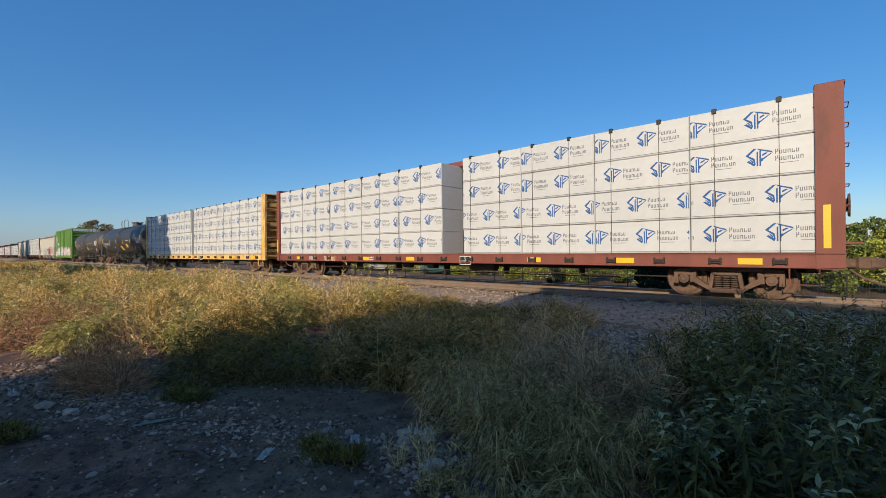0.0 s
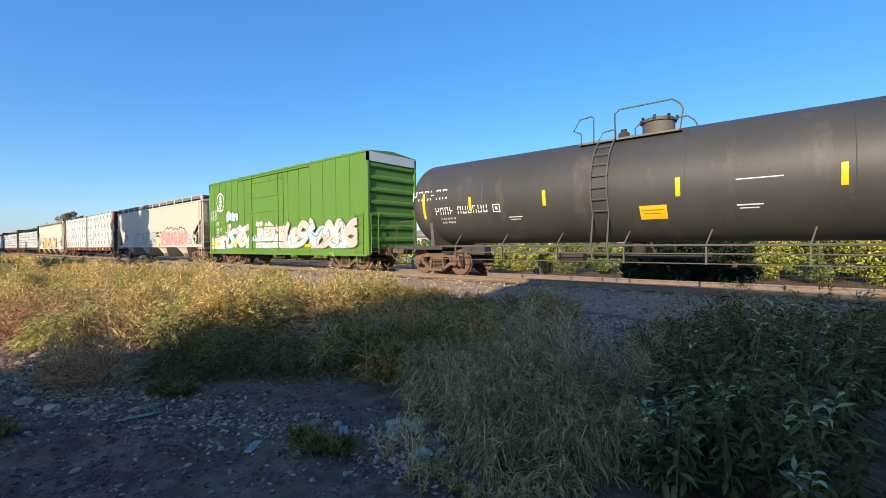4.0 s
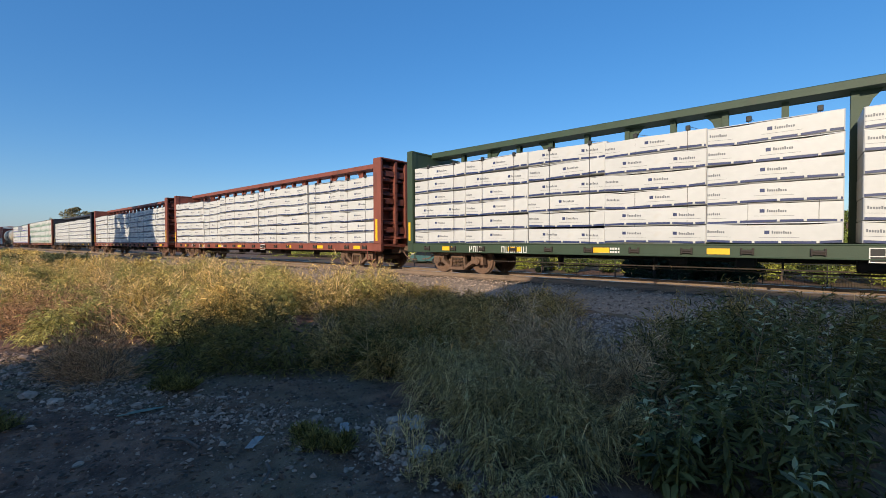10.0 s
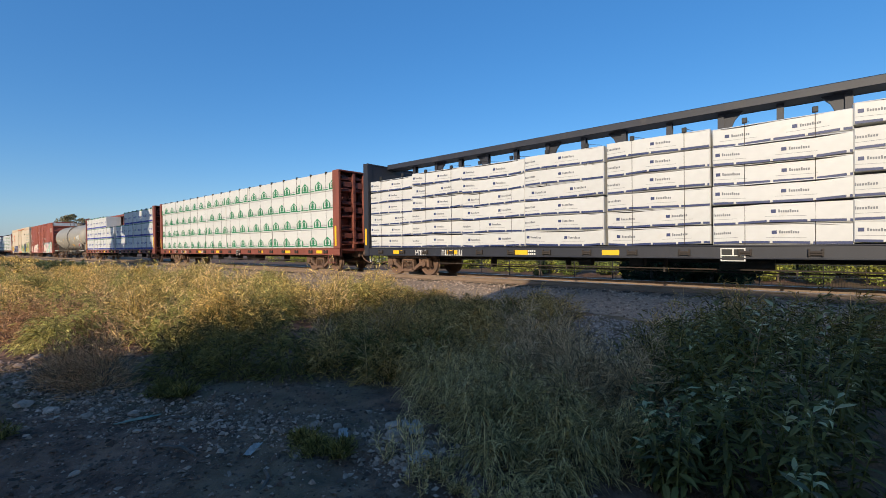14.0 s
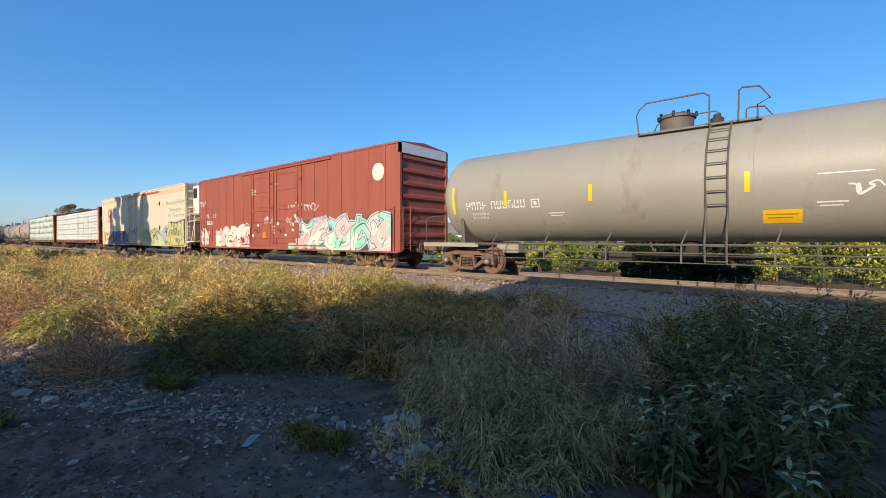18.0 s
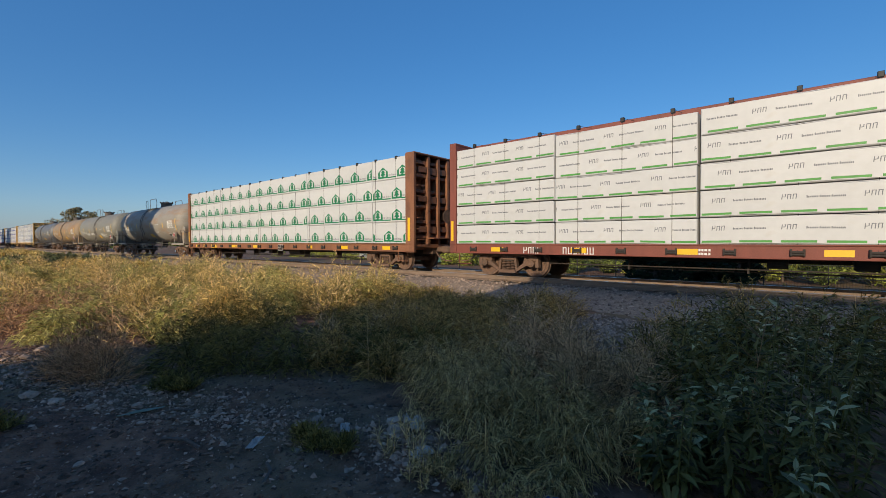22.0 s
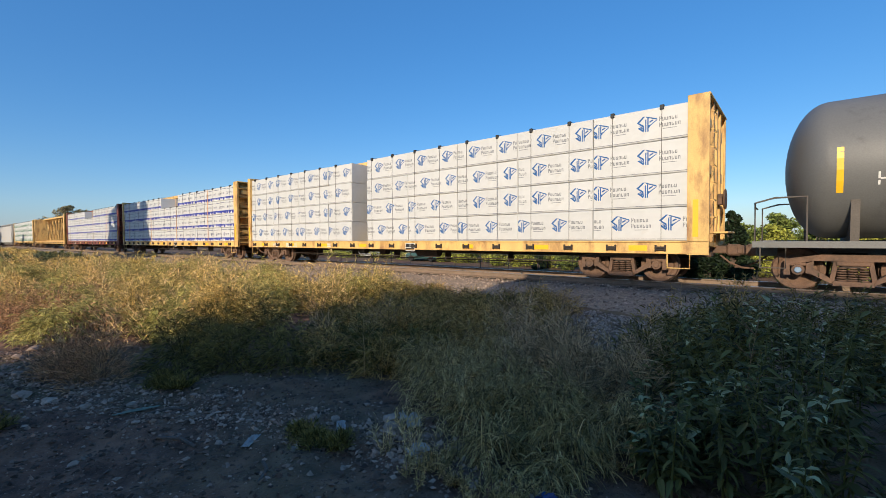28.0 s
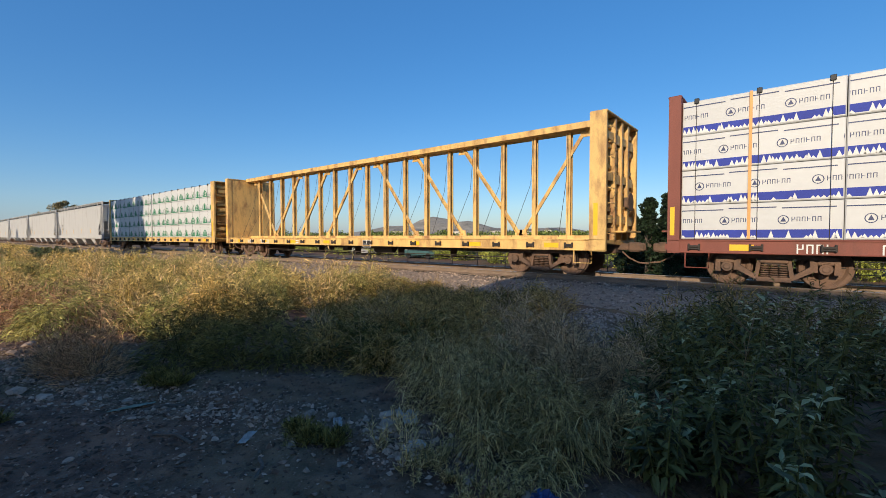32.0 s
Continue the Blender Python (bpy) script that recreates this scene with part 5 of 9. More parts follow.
# ---- covered hopper ----
def hopper(s, mat, label, half=9.85, trucks=8.1, bays=4, top=4.24, art=None, roof=4.44, words=True, wx=2.35, lip=0.95, foot=0.30, bay_mat=None, seam=None):
    car = thing("covered_hopper", label, "hopper car", "railcars of the train")
    e, yw = half, 1.49
    for g in (-1, 1):
        ya, yb = sorted((g * yw, g * (yw - 0.05)))
        half_outline = [(e - 0.3, lip + 0.03), (e - 0.3, 1.3), (e - 1.54, 1.3), (e - 1.54, 1.98), (e - 0.95, 2.5), (e - 0.2, 3.0), (e - 0.2, top)]
        m = Mesh().prism((half_outline + [(-a, b) for a, b in half_outline[::-1]])[::-1], "y", ya, yb)
        part("side_wall", m, mat, car)
        part("side_sill", Mesh().box(-e, e, *sorted((g * (yw + 0.02), g * (yw - 0.12))), lip - 0.02, lip + 0.07, 0.015), mat, car)
        part("top_plate", Mesh().box(-e, e, *sorted((g * (yw + 0.03), g * (yw - 0.1))), top - 0.05, top + 0.03, 0.015), mat, car)
        if seam:
            part("weld_seam", Mesh().box(-e + 0.3, e - 0.3, *sorted((g * (yw + 0.012), g * (yw - 0.01))), seam - 0.012, seam + 0.012), mat, car)
    # roof, arched
    pts = [(yw * math.cos(a), top + (roof - top) * math.sin(a)) for a in np.linspace(0, math.pi, 11)]
    part("roof", Mesh().prism(pts[::-1], "x", -e, e), mat, car)
    # slope sheets at the ends
    for k in (-1, 1):
        part("slope_sheet", Mesh().prism([(k * (e - 0.22), 2.66), (k * (e - 0.2), 2.76), (k * (e - 2.3), lip + 0.08), (k * (e - 2.24), lip + 0.02)][::k], "y", -yw + 0.05, yw - 0.05), mat, car)
        part("end_wall", Mesh().box(*sorted((k * (e - 0.16), k * (e - 0.2))), -yw, yw, 2.70, top), mat, car)
        m = Mesh()
        for y in (-yw + 0.05, -0.4, 0.4, yw - 0.05):
            m.box(*sorted((k * (e - 0.02), k * (e - 0.14))), y - 0.05, y + 0.05, 0.98, 2.8)
        m.box(*sorted((k * e, k * (e - 0.9))), -yw, yw, 0.98, 1.04).box(*sorted((k * e, k * (e - 0.05))), -yw, yw, 1.7, 1.76)
        part("end_frame", m, mat, car)
        for y in (-yw + 0.06, yw - 0.06):
            part("end_column", Mesh().box(*sorted((k * (e - 0.56), k * (e - 0.68))), y - 0.05, y + 0.05, 1.0, 2.62), mat, car)
            part("corner_rail", Mesh().tube([(k * (e - 0.2), y, top + 0.3), (k * (e - 0.04), y, top), (k * (e - 0.04), y, 1.0)], 0.03, 6), mat, car)
        ladder(car, k * (e + 0.04), -1.22, 0.6, top, mat, axis="y")
        ladder(car, k * (e - 0.24), -yw - 0.06, 0.5, 2.4 if k < 0 else top, mat, w=0.4)
        truck(car, k * trucks)
        m = Mesh().box(*sorted((k * (e + 0.15), k * (e - 1.2))), -0.3, 0.3, 0.72, 1.05, 0.03)
        part("stub_sill", m, M_UNDER, car)
    # discharge bays
    step = 4.05
    for i in range(bays):
        cx = (i - (bays - 1) / 2) * step
        m = Mesh()
        a, b, c = 0.86, 0.29, foot
        t = [(cx - a, -yw + 0.06, lip), (cx + a, -yw + 0.06, lip), (cx + a, yw - 0.06, lip), (cx - a, yw - 0.06, lip)]
        u = [(cx - b, -1.1, c), (cx + b, -1.1, c), (cx + b, 1.1, c), (cx - b, 1.1, c)]
        m.add(t + u, [(0, 4, 5, 1), (1, 5, 6, 2), (2, 6, 7, 3), (3, 7, 4, 0), (4, 7, 6, 5), (0, 1, 2, 3)])
        bay = part("discharge_bay", m, bay_mat or mat, car, "dusty beige discharge bay")
        for g in (-1, 1):
            part("bay_edge", Mesh().tube([(cx + g * (a + 0.01), -yw + 0.05, lip), (cx + g * (b + 0.01), -1.11, c)], 0.03, 5), bay_mat or mat, bay)
        k = (0.2 - 0.0) / (lip - c)
        part("rusty_bay_edge", Mesh().add([(cx - b - k * (a - b), -1.1 - k * 0.33 - 0.006, c + 0.2), (cx + b + k * (a - b), -1.1 - k * 0.33 - 0.006, c + 0.2), (cx + b, -1.106, c), (cx - b, -1.106, c)], [(3, 2, 1, 0), (0, 1, 2, 3)]), M_HOPRUST, bay, "rust-stained lower edge")
        part("outlet_gate", Mesh().box(cx - 0.42, cx + 0.42, -1.16, 1.16, c - 0.09, c, 0.02).tube([(cx - 0.3, -1.2, c - 0.05), (cx + 0.3, -1.2, c - 0.05)], 0.025, 6), M_TRUCK, bay)
    # running board: grating edge hung from a pale rail, on brackets
    rail = top + 0.40
    for y in (-1.02, 0.62):
        part("running_board", Mesh().box(-e + 0.1, e - 0.1, y, y + 0.4, roof + 0.08, roof + 0.12), M_GRATE, car)
    part("roof_hatch", Mesh().box(-e + 0.6, e - 0.6, -0.3, 0.3, roof - 0.02, roof + 0.1, 0.03), mat, car)
    m = Mesh().tube([(-e + 0.05, -1.40, rail), (e - 0.05, -1.40, rail)], 0.024, 6)
    m.tube([(-e + 0.05, -1.40, rail), (-e + 0.0, -1.40, top - 0.1)], 0.026, 6).tube([(e - 0.05, -1.40, rail), (e, -1.40, top - 0.1)], 0.026, 6)
    part("roof_rail", m, mat, car)
    n = int(2 * e / 1.62)
    for k in range(n + 1):
        x = -e + 0.25 + k * (2 * e - 0.5) / n
        w = 0.065 if k % 2 else 0.04
        part("roof_rail_post", Mesh().box(x - w, x + w, -1.46, -1.42, top - 0.03, rail + 0.02, 0.008), mat, car)
    part("roof_walkway", Mesh().box(-e + 0.05, e - 0.05, -1.41, -1.38, rail - 0.21, rail - 0.015).box(-e + 0.05, e - 0.05, -1.38, -0.7, rail - 0.06, rail - 0.02), M_GRATE, car, "grey roof walkway grating")
    couplers(car, e + 0.1)
    m = Mesh().lathe([(-0.02, 0.0), (-0.02, 0.26), (0.02, 0.28), (0.02, 0)], "x", (e + 0.06, 0.5, 1.9), 14)
    part("hand_brake", m, mat, car)
    if words:
        stencil(car, "XXXX", -e + wx, -yw - 0.004, 2.36, 0.24, M_BLACK)
        stencil(car, "000000", -e + wx, -yw - 0.004, 1.98, 0.24, M_BLACK)
        for k, wd in enumerate(("LD LMT 220000 LBS", "LT WT  66000 LBS")):
            stencil(car, wd, -e + wx, -yw - 0.004, 1.78 - 0.14 * k, 0.07, M_GREYPRINT)
        part("reflector", Mesh().box(-e + 2.05, -e + 2.15, -yw - 0.006, -yw, 1.55, 2.2), M_REFLECT, car, "yellow reflective strip")
        for k in range(4):
            x = -e + 4.5 + k * (2 * e - 9) / 3
            part("reflector", Mesh().box(x - 0.04, x + 0.04, -yw - 0.03, -yw - 0.022, 1.5, 1.95), M_REFLECT, car, "yellow reflective strip")
    if art:
        art(car, -yw)
    return rolling(car, s)


# ---- boxcars ----
def boxcar(s, mat, label, half, trucks, top, ribs, doors, art=None, end_top=M_ALU, sill=0.66, shift=0.0, front_ladder=True, roof_mat=None, plain=False):
    car = thing("boxcar", label, "boxcar", "railcars of the train")
    yw = 1.48
    m = Mesh().box(-half, half, -yw, yw, 1.0, top - 0.12)
    body = part("body", m, mat, car)
    pts = [(-yw - 0.03, top - 0.14), (-yw - 0.03, top - 0.06), (0, top + 0.08), (yw + 0.03, top - 0.06), (yw + 0.03, top - 0.14)]
    roof = part("roof", Mesh().prism(pts[::-1], "x", -half - 0.04, half + 0.04), roof_mat or mat, car)
    for k in range(int(2 * half / 1.2)):
        x = -half + 0.6 + k * 1.2
        part("roof_rib", Mesh().prism([(-yw, top - 0.07), (0, top + 0.07), (yw, top - 0.07), (yw, top - 0.02), (0, top + 0.12), (-yw, top - 0.02)][::-1], "x", x - 0.03, x + 0.03), roof_mat or mat, roof)
    for g in (-1, 1):
        ya, yb = sorted((g * yw, g * (yw + 0.015)))
        part("side_sill", Mesh().box(-half, half, *sorted((g * (yw + 0.02), g * (yw - 0.06))), sill, 1.02), mat, car)
        for x in ribs:
            part("side_rib", Mesh().box(x - 0.035, x + 0.035, *sorted((g * yw, g * (yw + 0.03))), 1.0, top - 0.14, 0.01), mat, body)
    for k in (-1, 1):
        n = 7
        for i in range(n):
            z = 1.35 + i * (top - 2.0) / (n - 1)
            part("end_corrugation", Mesh().prism([(k * half, z - 0.14), (k * (half + 0.09), z - 0.05), (k * (half + 0.09), z + 0.05), (k * half, z + 0.14)][::k], "y", -1.3, 1.3), mat, body)
        if end_top:
            part("end_panel", Mesh().box(*sorted((k * half, k * (half + 0.1))), -yw, yw, top - 0.5, top - 0.1), end_top, body, "pale unpainted end panel")
        part("corner_post", Mesh().box(*sorted((k * half, k * (half + 0.1))), -yw, -yw + 0.1, 0.7, top - 0.12).box(*sorted((k * half, k * (half + 0.1))), yw - 0.1, yw, 0.7, top - 0.12), mat, body)
        if front_ladder or k < 0:
            ladder(car, k * (half - 0.45), -yw - 0.06, 0.75, 2.5, mat, w=0.5)
        ladder(car, k * (half + 0.14), -1.15, 0.75, 2.5, mat, axis="y")
        m = Mesh().tube([(k * (half - 0.7), -yw, sill), (k * (half - 0.7), -yw, 0.4), (k * (half - 0.2), -yw, 0.4), (k * (half - 0.2), -yw, sill)], 0.018, 6)
        part("sill_step", m, mat, car)
        truck(car, shift + k * trucks)
    couplers(car, half + 0.35)
    underframe(car, half + 0.1)
    for x0, x1 in doors:
        d = part("door", Mesh().box(x0, x1, -yw - 0.05, -yw, 0.98, top - 0.3, 0.015), mat, car)
        if plain:
            continue
        for k in range(5):
            z = 1.35 + k * (top - 1.9) / 4
            part("door_rib", Mesh().box(x0 + 0.03, x1 - 0.03, -yw - 0.075, -yw - 0.05, z - 0.03, z + 0.03, 0.01), mat, d)
        for u in (0.12, 0.88):
            x = x0 + (x1 - x0) * u
            part("locking_bar", Mesh().tube([(x, -yw - 0.085, 0.9), (x, -yw - 0.085, top - 0.25)], 0.022, 6).box(x - 0.07, x + 0.07, -yw - 0.11, -yw - 0.05, 1.75, 1.85).box(x - 0.06, x + 0.06, -yw - 0.11, -yw - 0.05, 3.2, 3.28), mat, d)
        part("door_handle", Mesh().tube([(x0 + 0.4, -yw - 0.1, 1.7), (x0 + 0.75, -yw - 0.12, 1.7), (x0 + 0.8, -yw - 0.1, 1.5)], 0.02, 6), M_UNDER, d)
    if doors:
        a, b = min(q[0] for q in doors) - 1.2, max(q[1] for q in doors) + 2.4
        part("door_rail", Mesh().box(a, b, -yw - 0.07, -yw, 0.86, 0.93).box(a, b, -yw - 0.07, -yw, top - 0.26, top - 0.2), mat, car)
    for k in range(0 if plain else 5):
        x = -half + 1.0 + k * (2 * half - 2) / 4
        part("reflector", Mesh().box(x - 0.25, x + 0.25, -yw - 0.034, -yw - 0.022, 1.08, 1.2), M_REFLECT, car, "yellow reflective sheeting")
    if art:
        art(car, -yw)
    return rolling(car, s)

# ---- ground ----
def ground_z(x, y):
    """Height of the waste ground: flat, rough near the camera, falling a little beyond the track."""
    x, y = np.asarray(x, float), np.asarray(y, float)
    z = -0.45 + 0.035 * np.sin(x * 1.3 + 0.7 * y) * np.cos(y * 1.1 - 0.4 * x) + 0.02 * np.sin(3.7 * x + 1.1) * np.sin(4.3 * y)
    z = z + 0.05 * np.exp(-((x + 2.4) ** 2 + (y + 10.6) ** 2) / 0.5) + 0.10 * np.exp(-((x + 8.5) ** 2 + (y + 12.3) ** 2) / 1.5)
    z = z + 0.022 * np.sin(5.9 * x + 2.2 * y + 1.3 * np.sin(2.7 * y)) * np.sin(5.1 * y - 1.7 * x + np.sin(3.3 * x)) + 0.012 * np.sin(11.3 * x - 6.1 * y) * np.sin(9.7 * y + 4.3 * x)
    far = np.clip((np.abs(x) + np.abs(y) - 60) / 200, 0, 1)
    z = z * (1 - far) - 0.5 * far
    z = z - 0.85 * np.clip((y - 4.5) / 4.0, 0, 1) * (1 - far)
    return np.where(np.abs(y) < 3.6, np.minimum(z, -0.5), z)


def ground_material():
    m = bpy.data.materials.new("dusty_waste_ground")
    m.use_nodes = True
    n, l = m.node_tree.nodes, m.node_tree.links
    b = n["Principled BSDF"]
    b.inputs["Roughness"].default_value = 0.95
    tc = n.new("ShaderNodeTexCoord")
    big, mid, fine = (n.new("ShaderNodeTexNoise") for _ in range(3))
    for t, sc, dt in ((big, 0.45, 5), (mid, 5.0, 6), (fine, 45.0, 4)):
        t.inputs["Scale"].default_value, t.inputs["Detail"].default_value = sc, dt
        l.new(tc.outputs["Object"], t.inputs["Vector"])
    r1 = n.new("ShaderNodeValToRGB")
    r1.color_ramp.elements[0].position, r1.color_ramp.elements[1].position = 0.35, 0.68
    r1.color_ramp.elements[0].color, r1.color_ramp.elements[1].color = rgb((0.075, 0.034, 0.020)), rgb((0.26, 0.132, 0.078))
    l.new(mid.outputs["Fac"], r1.inputs[0])
    mix = n.new("ShaderNodeMix")
    mix.data_type = "RGBA"
    mix.inputs["B"].default_value = rgb((0.16, 0.12, 0.06))
    mr = n.new("ShaderNodeMapRange")
    mr.inputs["From Min"].default_value, mr.inputs["From Max"].default_value, mr.inputs["To Max"].default_value = 0.45, 0.6, 0.7
    l.new(big.outputs["Fac"], mr.inputs["Value"]), l.new(mr.outputs[0], mix.inputs["Factor"]), l.new(r1.outputs[0], mix.inputs["A"])
    l.new(mix.outputs["Result"], b.inputs["Base Color"])
    ad = n.new("ShaderNodeMath")
    ad.operation = "MULTIPLY_ADD"
    ad.inputs[1].default_value = 0.5
    l.new(fine.outputs["Fac"], ad.inputs[0]), l.new(mid.outputs["Fac"], ad.inputs[2])
    bp = n.new("ShaderNodeBump")
    bp.inputs["Strength"].default_value, bp.inputs["Distance"].default_value = 0.8, 0.05
    l.new(ad.outputs[0], bp.inputs["Height"]), l.new(bp.outputs[0], b.inputs["Normal"])
    return m


M_GROUND = ground_material()


def grid(name, xs, ys, zf, mat):
    X, Y = np.meshgrid(xs, ys)
    Z = zf(X, Y)
    nx, ny = len(xs), len(ys)
    v = np.stack([X.ravel(), Y.ravel(), Z.ravel()], 1)
    i = np.arange(nx * ny).reshape(ny, nx)
    f = np.stack([i[:-1, :-1].ravel(), i[:-1, 1:].ravel(), i[1:, 1:].ravel(), i[1:, :-1].ravel()], 1)
    me = bpy.data.meshes.new(name)
    me.from_pydata(v.tolist(), [], f.tolist())
    me.materials.append(mat)
    me.shade_smooth()
    return me


far_steps = [-4000, -2000, -1000, -500, -250, -150, -100, -70]
xs = far_steps + list(np.arange(-50, -14, 1.5)) + list(np.arange(-14, 4, 0.09)) + list(np.arange(4, 30, 2)) + [45, 70, 120, 300, 1000, 4000]
ys = far_steps[:-1] + [-45, -32, -24, -18] + list(np.arange(-15, -8, 0.07)) + list(np.arange(-8, -3, 0.16)) + list(np.arange(-3, 14, 1.0)) + [16, 20, 30, 50, 80, 130, 220, 400, 800, 1600, 4000]
tagged(new("ground", grid("ground", xs, ys, ground_z, M_GROUND)), "dusty waste ground with dry soil and rubble", "ground", kind="structure")


# ---- track ----
def rail_profile(y):
    return [(y - 0.07, -0.17), (y + 0.07, -0.17), (y + 0.07, -0.155), (y + 0.012, -0.135), (y + 0.012, -0.045), (y + 0.036, -0.035), (y + 0.036, -0.004), (y - 0.036, -0.004), (y - 0.036, -0.035), (y - 0.012, -0.045), (y - 0.012, -0.135), (y - 0.07, -0.155)]


track = thing("track", "railway track on wooden sleepers and grey ballast", "railway track", kind="structure")
for y in (-0.755, 0.755):
    rail = part("rail", Mesh().prism(rail_profile(y)[::-1], "x", -900, 260), M_RAIL, track, "rusty steel rail with a polished head")
    part("rail_head", Mesh().box(-900, 260, y - 0.034, y + 0.034, -0.004, 0.0), M_RAILTOP, rail)
bz = lambda x, y: np.where(np.abs(y) < 1.75, -0.19, -0.19 - np.clip((np.abs(y) - 1.75) / 2.6, 0, 1) * 0.40) + 0.02 * np.sin(x * 2.3 + y) * np.sin(1.7 * y + x * 0.9)
M_BALLAST = material("grey_ballast_bed", (0.32, 0.24, 0.175), 0.95, spread=0.5, scale=14, grain=60, bump=1.0)
bed = part("ballast_bed", grid("ballast_bed", [-900, -300, -120, -60] + list(np.arange(-40, 6, 0.35)) + [12, 30, 80, 260], list(np.arange(-4.5, 4.6, 0.3)), bz, M_BALLAST), M_BALLAST, track)


def pebbles(name, pos, size, mat, seed, flat=0.7):
    """Many small angular stones in one mesh."""
    g = np.random.default_rng(seed)
    base = np.array([(1, 0, 0), (-1, 0, 0), (0, 1, 0), (0, -1, 0), (0, 0, 1), (0, 0, -1)], float)
    tri = np.array([(0, 2, 4), (2, 1, 4), (1, 3, 4), (3, 0, 4), (2, 0, 5), (1, 2, 5), (3, 1, 5), (0, 3, 5)])
    n = len(pos)
    sc = size[:, None] * g.uniform(0.55, 1.3, (n, 3)) * np.array([1, 1, flat])
    v = base[None] * sc[:, None] + g.normal(0, 0.22, (n, 6, 3)) * size[:, None, None]
    a = g.uniform(0, 6.28, n)
    c, s = np.cos(a)[:, None], np.sin(a)[:, None]
    v = np.stack([v[..., 0] * c - v[..., 1] * s, v[..., 0] * s + v[..., 1] * c, v[..., 2]], 2) + pos[:, None]
    f = tri[None] + (np.arange(n) * 6)[:, None, None]
    me = bpy.data.meshes.new(name)
    me.from_pydata(v.reshape(-1, 3).tolist(), [], f.reshape(-1, 3).tolist())
    me.materials.append(mat)
    return me


def stone_mat(name, a, b_):
    """Stones that differ from one to the next."""
    m = bpy.data.materials.new(name)
    m.use_nodes = True
    n, l = m.node_tree.nodes, m.node_tree.links
    n["Principled BSDF"].inputs["Roughness"].default_value = 0.9
    geo, tc, no = n.new("ShaderNodeNewGeometry"), n.new("ShaderNodeTexCoord"), n.new("ShaderNodeTexNoise")
    no.inputs["Scale"].default_value = 30
    l.new(tc.outputs["Object"], no.inputs["Vector"])
    ad = n.new("ShaderNodeMath")
    ad.operation = "MULTIPLY"
    l.new(geo.outputs["Random Per Island"], ad.inputs[0]), l.new(no.outputs["Fac"], ad.inputs[1])
    mix = n.new("ShaderNodeMix")
    mix.data_type = "RGBA"
    mix.inputs["A"].default_value, mix.inputs["B"].default_value = rgb(a), rgb(b_)
    k = n.new("ShaderNodeMapRange")
    k.inputs["From Max"].default_value = 0.6
    l.new(ad.outputs[0], k.inputs["Value"]), l.new(k.outputs[0], mix.inputs["Factor"])
    l.new(mix.outputs["Result"], n["Principled BSDF"].inputs["Base Color"])
    return m


M_PEBBLE = stone_mat("mixed_ballast_stone", (0.18, 0.125, 0.09), (0.60, 0.455, 0.345))
M_RUBBLE = stone_mat("mixed_pale_rubble", (0.10, 0.057, 0.037), (0.52, 0.355, 0.26))
tie_me = Mesh().box(-0.115, 0.115, -1.3, 1.3, -0.34, -0.172, 0.012).data("sleeper", M_TIE)
plate_me = Mesh().box(-0.09, 0.09, -0.17, 0.17, -0.172, -0.158, 0.004).data("tie_plate", M_RAIL)
for k in range(150):
    x = -62 + k * 0.535
    tie = part("sleeper", tie_me, M_TIE, track, at=(x, 0.03 * math.sin(k * 2.3), 0))
    part("tie_plate", plate_me, M_RAIL, tie, at=(0, -0.755, 0))
m = Mesh()
for k in range(560):
    x = -62.5 - k * 0.535 if k < 440 else 18.8 + (k - 440) * 0.535
    m.box(x - 0.115, x + 0.115, -1.3, 1.3, -0.34, -0.172)
tagged(part("sleepers", m, M_TIE, track), kind="stuff")
g = np.random.default_rng(5)
n = 15000
px, py = -34 + 38 * g.random(n) ** 0.6, g.uniform(-4.6, 2.2, n)
tagged(part("ballast_stones", pebbles("ballast_stones", np.stack([px, py, bz(px, py) + 0.005], 1), g.uniform(0.022, 0.05, n), M_PEBBLE, 6), M_PEBBLE, track), kind="stuff")

n = 9000
px, py = g.uniform(-7.5, 2.0, n), -4.2 - 3.2 * g.random(n) ** 1.3
single("ballast_spill", pebbles("ballast_spill", np.stack([px, py, ground_z(px, py) + 0.008], 1), g.uniform(0.02, 0.045, n), M_PEBBLE, 8), M_PEBBLE, "grey ballast stones spilt beside the track", "gravel", kind="stuff", smooth=False)

# ---- rubble in the bare foreground ----
n = 22000
px, py = g.uniform(-9, 0.5, n), g.uniform(-13.2, -9.4, n)
k = g.random(n) < np.clip(1.15 - np.abs(py + 12.2 - 0.12 * px) * 0.42, 0.15, 1)
px, py = px[k], py[k]
sz = 0.003 + 0.026 * g.random(len(px)) ** 8
single("rubble", pebbles("rubble", np.stack([px, py, ground_z(px, py) + sz * 0.2], 1), sz, M_RUBBLE, 7), M_RUBBLE, "scattered pale gravel and rubble on bare soil", "rubble", kind="stuff", smooth=False)
n = 5000
u = g.random(n)
px, py = -8.2 + 5.0 * u + g.normal(0, 0.3, n), -13.0 + 1.75 * u + g.normal(0, 0.24, n)
sz = 0.005 + 0.030 * g.random(n) ** 6
M_PALE = stone_mat("pale_grey_gravel", (0.20, 0.13, 0.09), (0.60, 0.42, 0.31))
n = 1500
qx, qy = -2.3 + g.normal(0, 0.32, n), -11.0 + g.normal(0, 0.2, n)
px, py, sz = np.concatenate([px, qx]), np.concatenate([py, qy]), np.concatenate([sz, 0.005 + 0.03 * g.random(n) ** 5])
